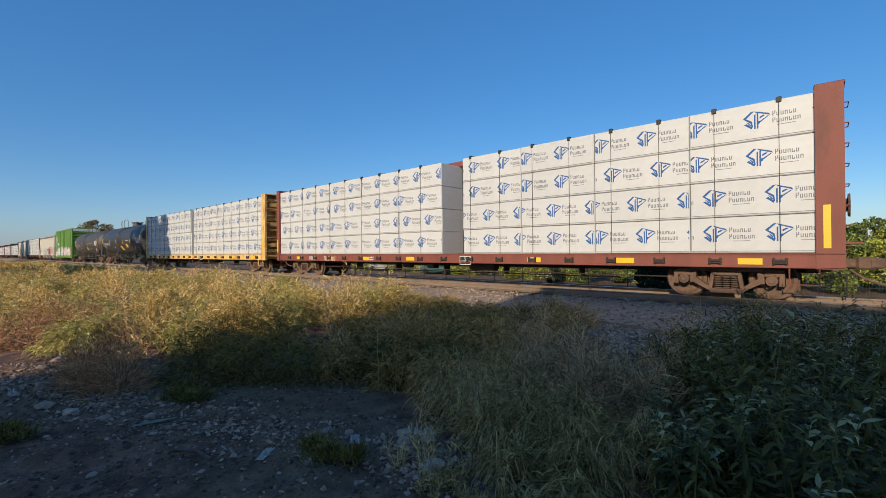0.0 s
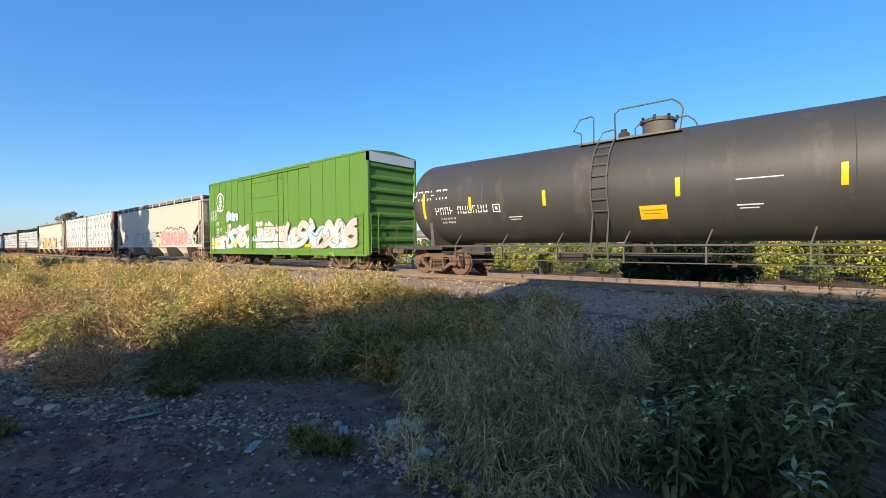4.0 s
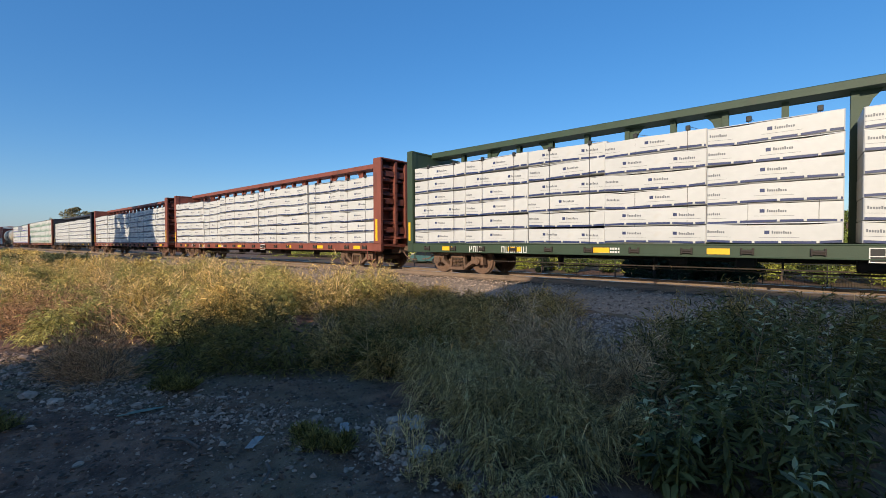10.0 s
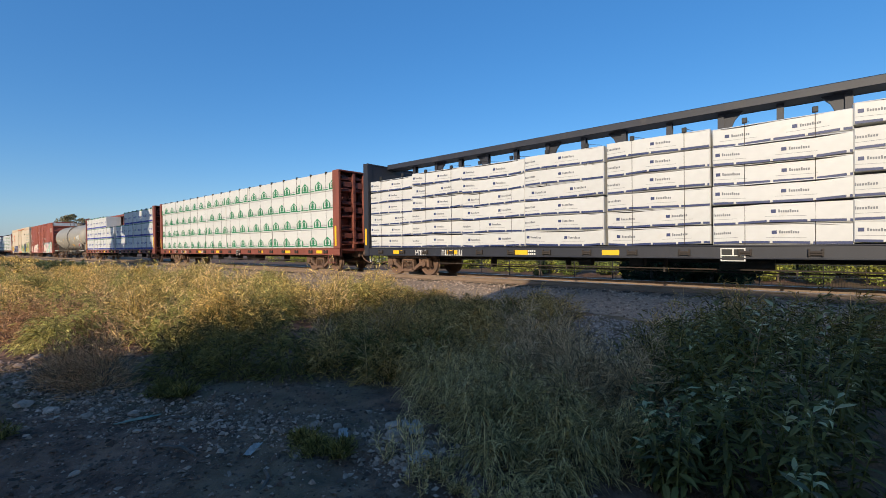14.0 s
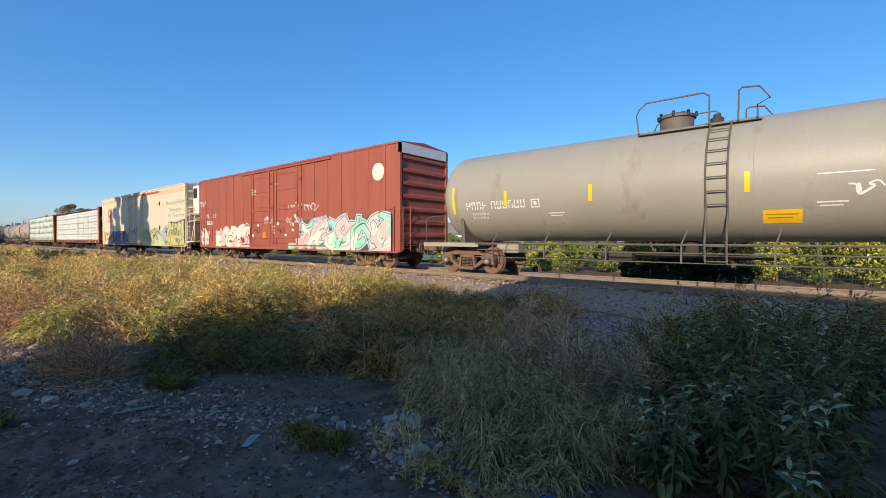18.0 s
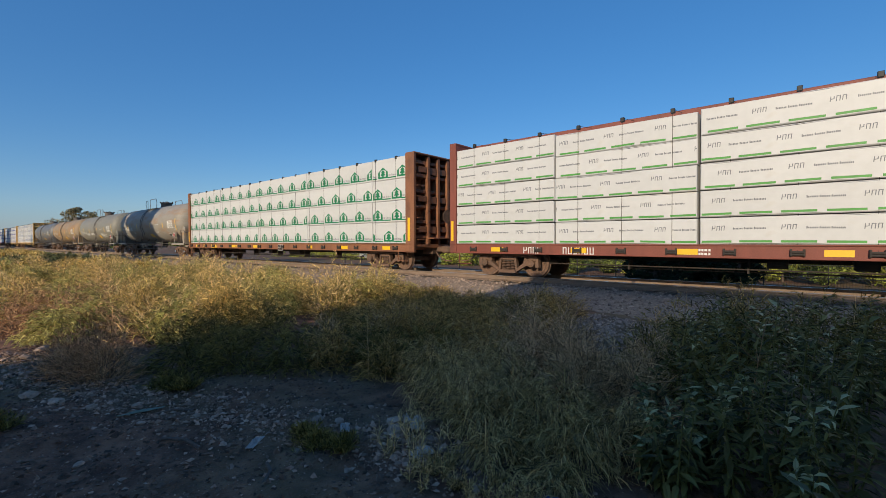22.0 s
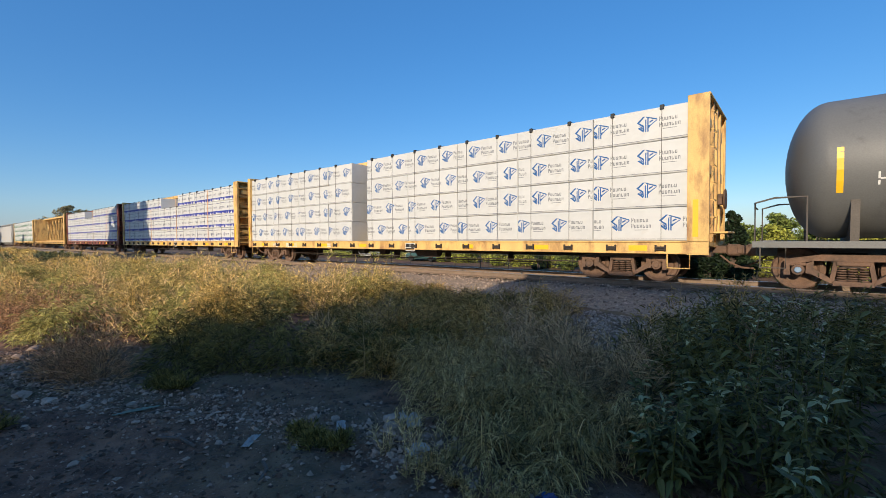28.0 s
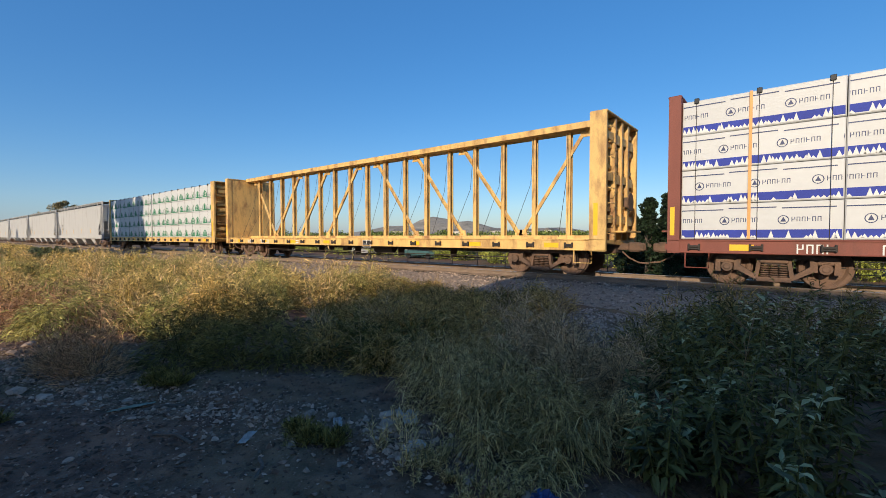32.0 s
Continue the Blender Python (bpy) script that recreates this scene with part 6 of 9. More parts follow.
single("gravel_strip", pebbles("gravel_strip", np.stack([px, py, ground_z(px, py) + sz * 0.3], 1), sz, M_PALE, 9), M_PALE, "strip of pale gravel spilt on bare soil", "gravel", kind="stuff", smooth=False)
M_CLOD = stone_mat("dark_soil_clod", (0.06, 0.034, 0.022), (0.20, 0.12, 0.08))
n = 26000
px, py = g.uniform(-9, 0.5, n), g.uniform(-13.2, -9.2, n)
sz = 0.005 + 0.030 * g.random(n) ** 4
single("soil_clods", pebbles("soil_clods", np.stack([px, py, ground_z(px, py)], 1), sz, M_CLOD, 17, flat=0.5), M_CLOD, "dark crumbled clods of dry soil", "soil", kind="stuff", smooth=True)


def rock(x, y, r, seed, mat=M_ROCK, label="pale broken stone lying on bare soil", flat=0.6):
    q = random.Random(seed)
    bm = bmesh.new()
    bmesh.ops.create_icosphere(bm, subdivisions=2, radius=r)
    off = Vector((q.uniform(0, 50), q.uniform(0, 50), 0))
    for v in bm.verts:
        k = 1 + 0.55 * noise.noise(v.co / r * 1.1 + off) + 0.2 * noise.noise(v.co / r * 3 + off)
        v.co = Vector((v.co.x * k * 1.2, v.co.y * k, v.co.z * k * flat))
    me = bpy.data.meshes.new("stone")
    bm.to_mesh(me)
    bm.free()
    me.materials.append(mat)
    single("stone", me, mat, label, "stone", "loose stones", at=(x, y, float(ground_z(x, y)) + r * flat * 0.45), rz=q.uniform(0, 360))


for i, (x, y, r) in enumerate([(-3.38, -11.16, 0.09), (-3.2, -11.05, 0.06), (-2.76, -10.77, 0.11), (-2.6, -10.9, 0.12), (-2.85, -10.95, 0.05), (-2.2, -11.02, 0.10), (-2.3, -10.8, 0.07), (-2.05, -11.2, 0.06), (-1.6, -11.15, 0.05),
                               (-5.9, -12.6, 0.10), (-6.3, -12.75, 0.12), (-5.4, -12.4, 0.07), (-5.1, -12.1, 0.06), (-4.6, -12.2, 0.05), (-4.4, -11.8, 0.05), (-3.9, -11.5, 0.04), (-3.6, -11.9, 0.05), (-3.0, -11.6, 0.04), (-4.2, -12.7, 0.05),
                               (-8.3, -12.4, 0.13), (-8.8, -12.2, 0.10), (-8.0, -12.6, 0.09), (-7.2, -12.7, 0.08), (-2.5, -11.5, 0.04), (-4.9, -11.6, 0.05), (-5.5, -11.8, 0.05), (-3.3, -10.6, 0.05), (-1.25, -11.0, 0.09)]):
    rock(x, y, r * 0.62, i)


def crumpled(name, x, y, w, d, h, mat, label, seed):
    q = random.Random(seed)
    m = Mesh()
    nx, ny = 13, 11
    vs = [((i / (nx - 1) - 0.5) * w + q.uniform(-0.02, 0.02) * w * 3, (j / (ny - 1) - 0.5) * d + q.uniform(-0.02, 0.02) * d * 3, h * q.random() * (0.25 + math.sin(math.pi * i / (nx - 1)) * math.sin(math.pi * j / (ny - 1)))) for j in range(ny) for i in range(nx)]
    m.add(vs, [(j * nx + i, j * nx + i + 1, (j + 1) * nx + i + 1, (j + 1) * nx + i) for j in range(ny - 1) for i in range(nx - 1)])
    ob = single(name, m, mat, label, "litter", at=(x, y, float(ground_z(x, y)) + 0.012), rz=q.uniform(0, 180))
    md = ob.modifiers.new("thickness", "SOLIDIFY")
    md.thickness = 0.004
    return ob


M_TEALP = material("faded_teal_plastic", (0.20, 0.26, 0.20), 0.5, spread=0.2)
M_BLUEP = material("dark_blue_plastic", (0.03, 0.07, 0.22), 0.4, spread=0.2)
M_BRICK = material("old_red_brick", (0.26, 0.12, 0.09), 0.9, spread=0.2, bump=0.4)
crumpled("plastic_sheet", -2.2, -11.03, 0.18, 0.12, 0.06, M_PLASTIC, "crumpled white plastic sheet lying on bare soil", 3)
crumpled("paper_scrap", -3.42, -11.72, 0.2, 0.06, 0.035, M_PLASTIC, "torn white paper scrap lying on soil", 4)
crumpled("plastic_strip", -4.95, -12.1, 0.36, 0.035, 0.02, M_TEALP, "faded teal plastic strip lying on rubble", 5)
crumpled("plastic_sheet", -2.52, -10.74, 0.2, 0.12, 0.08, M_PLASTIC, "crumpled grey-white plastic sheet beside weeds", 13)
crumpled("paper_scrap", -2.68, -10.72, 0.12, 0.08, 0.06, M_PLASTIC, "white paper scrap beside weeds", 14)
crumpled("paper_scrap", -3.05, -11.1, 0.2, 0.08, 0.05, M_PLASTIC, "dirty paper scrap lying on soil", 15)
crumpled("plastic_bag", -1.15, -11.0, 0.25, 0.2, 0.08, M_BLUEP, "dark blue plastic bag under weeds", 6)
crumpled("plastic_cup", -6.9, -12.95, 0.12, 0.08, 0.08, M_PLASTIC, "white plastic scrap lying on soil", 8)
single("brick", Mesh().box(-0.1, 0.1, -0.05, 0.05, 0, 0.065, 0.008), M_BRICK, "old red brick half sunk in soil", "brick", at=(-1.42, -11.12, -0.47), rz=30)
for i, (x, y, L, a) in enumerate([(-3.9, -12.1, 0.45, 20), (-2.9, -11.9, 0.3, -30), (-4.7, -11.9, 0.35, 60)]):
    m = Mesh().tube([(-L / 2, 0, 0.012), (0, 0.03, 0.025), (L / 2, -0.02, 0.012)], 0.014, 6)
    single("stick", m, M_BARK, "dry broken stick lying on soil", "stick", "dry sticks", at=(x, y, float(ground_z(x, y))), rz=a)


# ---- weeds ----
def blade_mesh(name, base, way, length, width, droop, mat, seed):
    """Thin bent blades: two segments each, all in one mesh."""
    gg = np.random.default_rng(seed)
    n = len(base)
    way = way / np.linalg.norm(way, axis=1, keepdims=True)
    side = np.cross(way, gg.normal(size=(n, 3)))
    side /= np.linalg.norm(side, axis=1, keepdims=True) + 1e-9
    w = width[:, None] * side
    mid = base + way * (length * 0.55)[:, None]
    mid[:, 2] -= droop * length * 0.08
    tip = base + way * length[:, None]
    tip[:, 2] -= droop * length * 0.45
    v = np.stack([base - w * 0.6, base + w * 0.6, mid - w, mid + w, tip], 1)
    f4 = (np.array([0, 1, 3, 2])[None] + (np.arange(n) * 5)[:, None])
    f3 = (np.array([2, 3, 4])[None] + (np.arange(n) * 5)[:, None])
    me = bpy.data.meshes.new(name)
    me.from_pydata(v.reshape(-1, 3).tolist(), [], f4.tolist() + f3.tolist())
    me.materials.append(mat)
    return me


def clumps(centres, radius, height, per, seed, leaf=(0.10, 0.22), width=0.004, up=0.7, droop=0.5, spread=0.8):
    """Blades for bushy weeds: stems that fan out from each root and fine side leaves all over them."""
    gg = np.random.default_rng(seed)
    B, W, L, D, Wd = [], [], [], [], []
    for (x, y), R, H in zip(centres, radius, height):
        z0 = float(ground_z(x, y))
        ns = max(6, per // 16)
        a = gg.uniform(0, 6.28, ns)
        lean = gg.uniform(0, 1, ns) ** 0.7
        tip = np.stack([x + R * lean * np.cos(a), y + R * lean * np.sin(a), z0 + H * (1 - 0.55 * lean ** 2) * gg.uniform(0.6, 1.08, ns)], 1)
        root = np.stack([x + 0.15 * R * np.cos(a), y + 0.15 * R * np.sin(a), np.full(ns, z0 - 0.01)], 1)
        st = tip - root
        B.append(root), W.append(st), L.append(np.linalg.norm(st, axis=1) * 1.05), D.append(np.full(ns, 0.1)), Wd.append(np.full(ns, width * 0.7))
        k = gg.integers(0, ns, per)
        t = gg.uniform(0.12, 1.0, per)
        p = root[k] + st[k] * t[:, None]
        out = np.stack([np.cos(a[k]), np.sin(a[k]), np.zeros(per)], 1)
        w = out * spread * gg.uniform(0.2, 1, (per, 1)) + np.array([0, 0, up]) + gg.normal(0, 0.55, (per, 3))
        B.append(p), W.append(w), L.append(gg.uniform(*leaf, per) * (1.15 - 0.5 * t)), D.append(np.full(per, droop) * gg.uniform(0.3, 1.5, per)), Wd.append(width * gg.uniform(0.6, 1.3, per))
    return [np.concatenate(q) for q in (B, W, L, Wd, D)]


def weeds(name, label, mat, centres, radius, height, per, seed, **kw):
    b, w, le, wd, d = clumps(centres, radius, height, per, seed, **kw)
    single(name, blade_mesh(name, b, w, le, wd, d, mat, seed), mat, label, "weeds", kind="stuff", smooth=False)


V_GOLD = leafy("golden_dry_weed", (0.78, 0.53, 0.19), (0.46, 0.36, 0.11), patch=0.9)
V_PALE = leafy("pale_straw_weed", (0.80, 0.58, 0.28), (0.56, 0.37, 0.15))
V_FIELD = leafy("olive_field_weed", (0.30, 0.30, 0.08), (0.58, 0.47, 0.16), patch=0.9)
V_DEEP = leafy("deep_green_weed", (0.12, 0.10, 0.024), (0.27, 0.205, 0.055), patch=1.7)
V_TWIG = leafy("grey_brown_twig", (0.62, 0.41, 0.23), (0.42, 0.29, 0.14))
V_RED = leafy("russet_dry_weed", (0.44, 0.22, 0.11), (0.52, 0.34, 0.17))
V_OLIVE = leafy("olive_weed", (0.32, 0.205, 0.05), (0.64, 0.41, 0.15), patch=1.7)
V_GREYG = leafy("grey_green_weed", (0.60, 0.42, 0.19), (0.36, 0.26, 0.09), patch=1.7, contrast=0.85)
V_BROAD = leafy("broad_green_leaf", (0.085, 0.08, 0.024), (0.20, 0.18, 0.055), rough=0.5, contrast=0.75)
V_TIP = leafy("pale_young_leaf", (0.27, 0.27, 0.13), (0.42, 0.40, 0.22), rough=0.5)
g = np.random.default_rng(11)


def scatter(n, box, keep=lambda x, y: True):
    out = []
    while len(out) < n:
        x, y = g.uniform(box[0], box[1]), g.uniform(box[2], box[3])
        if keep(x, y):
            out.append((x, y))
    return out


def mound_blades(spots, seed, leaf=(0.09, 0.2), width=0.005, fan=5, up=0.35, droop=0.5, shell=0.45, wild=0.35):
    """Bushy weeds: sprays of arching leaves over the outside of lumpy mounds, on thin stems from the root."""
    gg = np.random.default_rng(seed)
    P, W, L, D, K = [], [], [], [], []
    for x, y, R, H, n in spots:
        z0 = float(ground_z(x, y))
        m = max(8, n // fan)
        d = gg.normal(size=(m, 3))
        d /= np.linalg.norm(d, axis=1, keepdims=True)
        d[:, 2] = np.abs(d[:, 2]) * 1.08 - 0.10
        az, p1, p2, p3 = np.arctan2(d[:, 1], d[:, 0]), *gg.uniform(0, 6.28, 3)
        lobes = 1 + 0.24 * np.sin(3 * az + p1) * np.cos(2.5 * d[:, 2] + p3) + 0.16 * np.sin(5 * az + p2 + 4 * d[:, 2])
        rad = lobes * (1 - shell * gg.uniform(0, 1, m) ** 2.2) * gg.choice([1.0, 1.0, 1.0, 1.16], m)
        root = np.array([x, y, z0])
        b = root + d * rad[:, None] * np.array([R, R, H]) * 0.85
        b[:, 2] = np.maximum(b[:, 2], z0 + 0.01)
        axis = d * np.array([0.9, 0.9, 0.45]) + gg.normal(0, wild, (m, 3)) + np.array([0, 0, up])
        axis /= np.linalg.norm(axis, axis=1, keepdims=True)
        way = np.repeat(axis, fan, 0) + gg.normal(0, 0.33, (m * fan, 3))
        way /= np.linalg.norm(way, axis=1, keepdims=True)
        long = np.repeat(gg.uniform(*leaf, m), fan) * gg.uniform(0.6, 1.15, m * fan)
        back = np.repeat(axis, fan, 0) * gg.uniform(-0.12, 0.05, (m * fan, 1))
        P.append(np.repeat(b, fan, 0) + back), W.append(way), L.append(long), D.append(droop * gg.uniform(0.4, 1.5, m * fan)), K.append(width * gg.uniform(0.6, 1.3, m * fan))
        ns = max(5, m // 9)
        st = b[:ns] - root
        P.append(np.tile(root, (ns, 1)) + gg.normal(0, 0.04, (ns, 3)) * np.array([1, 1, 0])), W.append(st / (np.linalg.norm(st, axis=1, keepdims=True) + 1e-6)), L.append(np.linalg.norm(st, axis=1) * 1.1), D.append(np.full(ns, 0.04)), K.append(np.full(ns, width * 0.8))
    return [np.concatenate(q) for q in (P, W, L, D, K)]


def arched_mesh(name, P, W, L, D, K, mat, seed):
    """Leaves of three segments that bend over, all in one mesh."""
    gg = np.random.default_rng(seed)
    n = len(P)
    side = np.cross(W, gg.normal(size=(n, 3)))
    side /= np.linalg.norm(side, axis=1, keepdims=True) + 1e-9
    rows = []
    for t, k in ((0.0, 0.5), (0.42, 1.0), (0.78, 0.75), (1.0, 0.0)):
        c = P + W * (L * t)[:, None]
        c[:, 2] -= D * L * t * t
        rows += [c - side * (K * k)[:, None], c + side * (K * k)[:, None]] if k else [c]
    v = np.stack(rows, 1).reshape(-1, 3)
    o = (np.arange(n) * 7)[:, None]
    loops = (np.array([0, 1, 3, 2, 2, 3, 5, 4, 4, 5, 6])[None] + o).ravel()
    starts = (np.array([0, 4, 8])[None] + (np.arange(n) * 11)[:, None]).ravel()
    me = bpy.data.meshes.new(name)
    me.vertices.add(len(v))
    me.vertices.foreach_set("co", v.astype(np.float32).ravel())
    me.loops.add(len(loops))
    me.loops.foreach_set("vertex_index", loops.astype(np.int32))
    me.polygons.add(len(starts))
    me.polygons.foreach_set("loop_start", starts.astype(np.int32))
    me.update(calc_edges=True)
    me.materials.append(mat)
    return me


def mounds(name, label, mat, spots, seed, **kw):
    single(name, arched_mesh(name, *mound_blades(spots, seed, **kw), mat, seed), mat, label, "weeds", kind="stuff", smooth=False)


def strewn(n, box, R, H, per, keep=lambda x, y: True, power=1.0):
    """Places for n mounds, closer together towards the near end of the box."""
    out = []
    while len(out) < n:
        x, y = box[1] - (box[1] - box[0]) * g.random() ** power, g.uniform(box[2], box[3])
        if keep(x, y):
            out.append((x, y, g.uniform(*R), g.uniform(*H), per))
    return out


# the open sunlit field beside the track, seen far along it
hollow = lambda x, y: math.sin(1.3 * x + 0.8 * y) * math.cos(1.1 * y - 0.7 * x) + 0.5 * math.sin(2.3 * x - 1.9 * y) > -0.45
open_field = lambda x, y: hollow(x, y) and not (x > -10.2 and y < -12.2) and not (x > -8.6 and y < -11.2)
mounds("golden_weeds", "golden dry bushy weeds beside the track", V_GOLD, strewn(62, (-34, -8.0, -13.4, -4.8), (0.4, 0.95), (0.45, 1.2), 2400, open_field, 1.6), 21, width=0.0054, leaf=(0.07, 0.18), droop=0.4, shell=0.35)
mounds("straw_weeds", "pale straw-coloured feathery weeds beside the track", V_PALE, strewn(44, (-34, -8.0, -13.4, -4.8), (0.4, 0.8), (0.6, 1.15), 1100, open_field, 1.5), 22, width=0.0055, leaf=(0.08, 0.2), up=0.7, droop=0.25)
mounds("olive_field_weeds", "olive green bushy weeds in the dry field", V_FIELD, strewn(46, (-26, -8.0, -12.8, -5.0), (0.45, 0.95), (0.5, 1.1), 2900, open_field, 1.6), 24, width=0.0056, leaf=(0.08, 0.19), droop=0.75, up=0.2)
mounds("russet_weeds", "russet dry bushes among golden weeds", V_RED, strewn(22, (-19, -8.8, -13.3, -10.6), (0.4, 0.7), (0.45, 0.9), 1300, open_field, 1.3), 23, width=0.005, leaf=(0.05, 0.13), up=0.5)
c = [(x0 - 30, y0) for x0, y0 in scatter(260, (-80, 0, -13.5, -4.0))]
weeds("far_dry_weeds", "golden dry weeds far along the track", V_GOLD, c, g.uniform(0.7, 1.4, len(c)), g.uniform(0.4, 0.85, len(c)), 200, 25, width=0.028, leaf=(0.2, 0.4))
# the shaded belt between the bare soil and the ballast
mounds("russet_bush", "brown dry bush at the edge of bare soil", V_RED, [(-6.75, -12.35, 0.36, 0.62, 2200), (-6.35, -12.1, 0.40, 0.72, 2600), (-7.3, -12.2, 0.4, 0.5, 1600)], 30, width=0.0034, leaf=(0.05, 0.12), up=0.6, droop=0.2)
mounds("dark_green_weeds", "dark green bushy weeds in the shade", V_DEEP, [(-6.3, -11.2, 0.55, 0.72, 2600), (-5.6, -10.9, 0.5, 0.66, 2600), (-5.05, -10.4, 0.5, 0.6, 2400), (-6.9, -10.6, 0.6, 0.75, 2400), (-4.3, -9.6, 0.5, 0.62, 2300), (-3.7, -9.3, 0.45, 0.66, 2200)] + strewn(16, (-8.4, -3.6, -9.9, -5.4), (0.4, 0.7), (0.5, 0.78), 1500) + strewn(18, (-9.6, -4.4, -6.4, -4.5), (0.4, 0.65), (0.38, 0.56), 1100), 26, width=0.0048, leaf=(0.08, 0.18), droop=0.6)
mounds("olive_weeds", "olive weeds in the shade before the ballast", V_OLIVE, strewn(26, (-8.6, -3.0, -9.2, -4.7), (0.35, 0.65), (0.45, 0.72), 1500) + strewn(14, (-10.5, -5.0, -5.6, -4.3), (0.35, 0.6), (0.36, 0.5), 1100) + strewn(10, (-5.2, -3.4, -9.4, -7.8), (0.4, 0.6), (0.72, 0.88), 1700) + [(-4.75, -10.0, 0.42, 0.6, 1900), (-3.95, -9.75, 0.4, 0.55, 1800)], 27, width=0.0044, leaf=(0.08, 0.19), droop=0.45)
mounds("feathery_weeds", "grey-green drooping feathery weeds at the edge of bare soil", V_GREYG, [(-3.15, -9.75, 0.5, 0.66, 3200), (-2.55, -10.15, 0.48, 0.60, 3400), (-2.1, -10.35, 0.42, 0.52, 3200), (-1.75, -10.05, 0.45, 0.62, 3200), (-1.35, -10.3, 0.40, 0.48, 3000), (-2.8, -9.2, 0.5, 0.72, 2600), (-1.0, -10.05, 0.38, 0.46, 2600), (-2.45, -9.6, 0.45, 0.70, 2600), (-1.7, -10.75, 0.30, 0.30, 1500), (-1.25, -10.75, 0.25, 0.26, 1200)], 29, width=0.003, leaf=(0.07, 0.2), up=0.15, droop=0.9, fan=7, wild=0.6)
mounds("brown_twigs", "brown dry twiggy weeds in the shade", V_TWIG, [(-2.45, -8.7, 0.45, 0.82, 2600), (-2.0, -8.9, 0.42, 0.86, 2700), (-1.7, -9.3, 0.40, 0.76, 2600), (-2.9, -8.3, 0.45, 0.8, 1500), (-1.45, -8.9, 0.35, 0.66, 1200), (-4.6, -9.2, 0.35, 0.8, 700), (-5.3, -9.7, 0.3, 0.75, 600), (-2.5, -8.0, 0.45, 0.8, 1500), (-3.4, -7.8, 0.5, 0.8, 1400), (-1.2, -8.4, 0.4, 0.7, 1000), (-1.55, -9.65, 0.35, 0.62, 1500), (-1.15, -9.35, 0.35, 0.66, 1500), (-2.2, -9.45, 0.3, 0.74, 1000)], 43, width=0.0034, leaf=(0.09, 0.22), up=0.7, droop=0.2, fan=6, wild=0.6)
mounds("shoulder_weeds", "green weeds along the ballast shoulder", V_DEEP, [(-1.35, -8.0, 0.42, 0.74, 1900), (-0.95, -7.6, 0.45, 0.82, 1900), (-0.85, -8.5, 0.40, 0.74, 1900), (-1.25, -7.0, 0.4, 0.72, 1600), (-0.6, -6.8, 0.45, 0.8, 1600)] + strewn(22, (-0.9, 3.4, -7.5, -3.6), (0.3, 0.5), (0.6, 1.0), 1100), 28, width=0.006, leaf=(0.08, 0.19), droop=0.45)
mounds("tall_sprigs", "thin tall green sprigs on the ballast shoulder", V_OLIVE, strewn(16, (-1.9, 2.4, -6.6, -3.4), (0.12, 0.22), (0.85, 1.2), 260), 46, width=0.005, leaf=(0.06, 0.14), up=0.8, droop=0.3, shell=0.9)
c = [(-5.45, -11.72), (-5.2, -11.6), (-5.65, -11.62), (-2.95, -11.45), (-2.75, -11.35), (-3.15, -11.4), (-5.35, -13.05), (-5.6, -13.1)]
weeds("grass_tuft", "small green grass tufts on bare soil", V_DEEP, c, [0.22, 0.2, 0.2, 0.22, 0.2, 0.2, 0.2, 0.2], [0.2, 0.18, 0.16, 0.12, 0.13, 0.1, 0.14, 0.12], 800, 31, width=0.003, leaf=(0.05, 0.13), up=1.1)
c = scatter(30, (-2.05, -1.2, -11.45, -10.95))
weeds("pale_sprigs", "pale grey sprigs on bare soil", V_GREYG, c, g.uniform(0.05, 0.1, len(c)), g.uniform(0.1, 0.22, len(c)), 140, 32, width=0.003, leaf=(0.03, 0.07), up=1.0)
c = scatter(22, (-2.6, -2.0, -11.25, -10.7))
weeds("dry_sprigs", "dry bent sprigs among rubble", V_PALE, c, g.uniform(0.06, 0.14, len(c)), g.uniform(0.15, 0.32, len(c)), 26, 33, width=0.0025, leaf=(0.05, 0.12), up=0.9)


def stalk_bush(x, y, h, seed, mat, label):
    """A tall thin dry stalk with a few side twigs."""
    q = random.Random(seed)
    root = thing("dry_stalk", label, "weed", "dry stalks", at=(x, y, float(ground_z(x, y))))
    x = y = z = 0.0
    pts = [(x, y, z)]
    for k in range(5):
        pts.append((pts[-1][0] + q.uniform(-0.03, 0.03), pts[-1][1] + q.uniform(-0.03, 0.03), z + h * (k + 1) / 5))
    part("stem", Mesh().tube(pts, 0.006, 5, radii=[0.006, 0.006, 0.005, 0.004, 0.003, 0.002]), mat, root)
    for k in range(10):
        p = pts[q.randrange(2, 6)]
        a, L = q.uniform(0, 6.28), q.uniform(0.08, 0.22)
        part("twig", Mesh().tube([p, (p[0] + L * math.cos(a), p[1] + L * math.sin(a), p[2] + L * 0.8)], 0.003, 4), mat, root)


for i in range(16):
    x, y = g.uniform(-6, 0.8), g.uniform(-9.5, -4.6)
    stalk_bush(x, y, g.uniform(0.6, 0.95), i, V_PALE if i % 3 else V_RED, "thin dry stalk standing among weeds")
stalk_bush(-4.05, -10.0, 0.85, 77, V_PALE, "thin dry stalk standing among weeds")


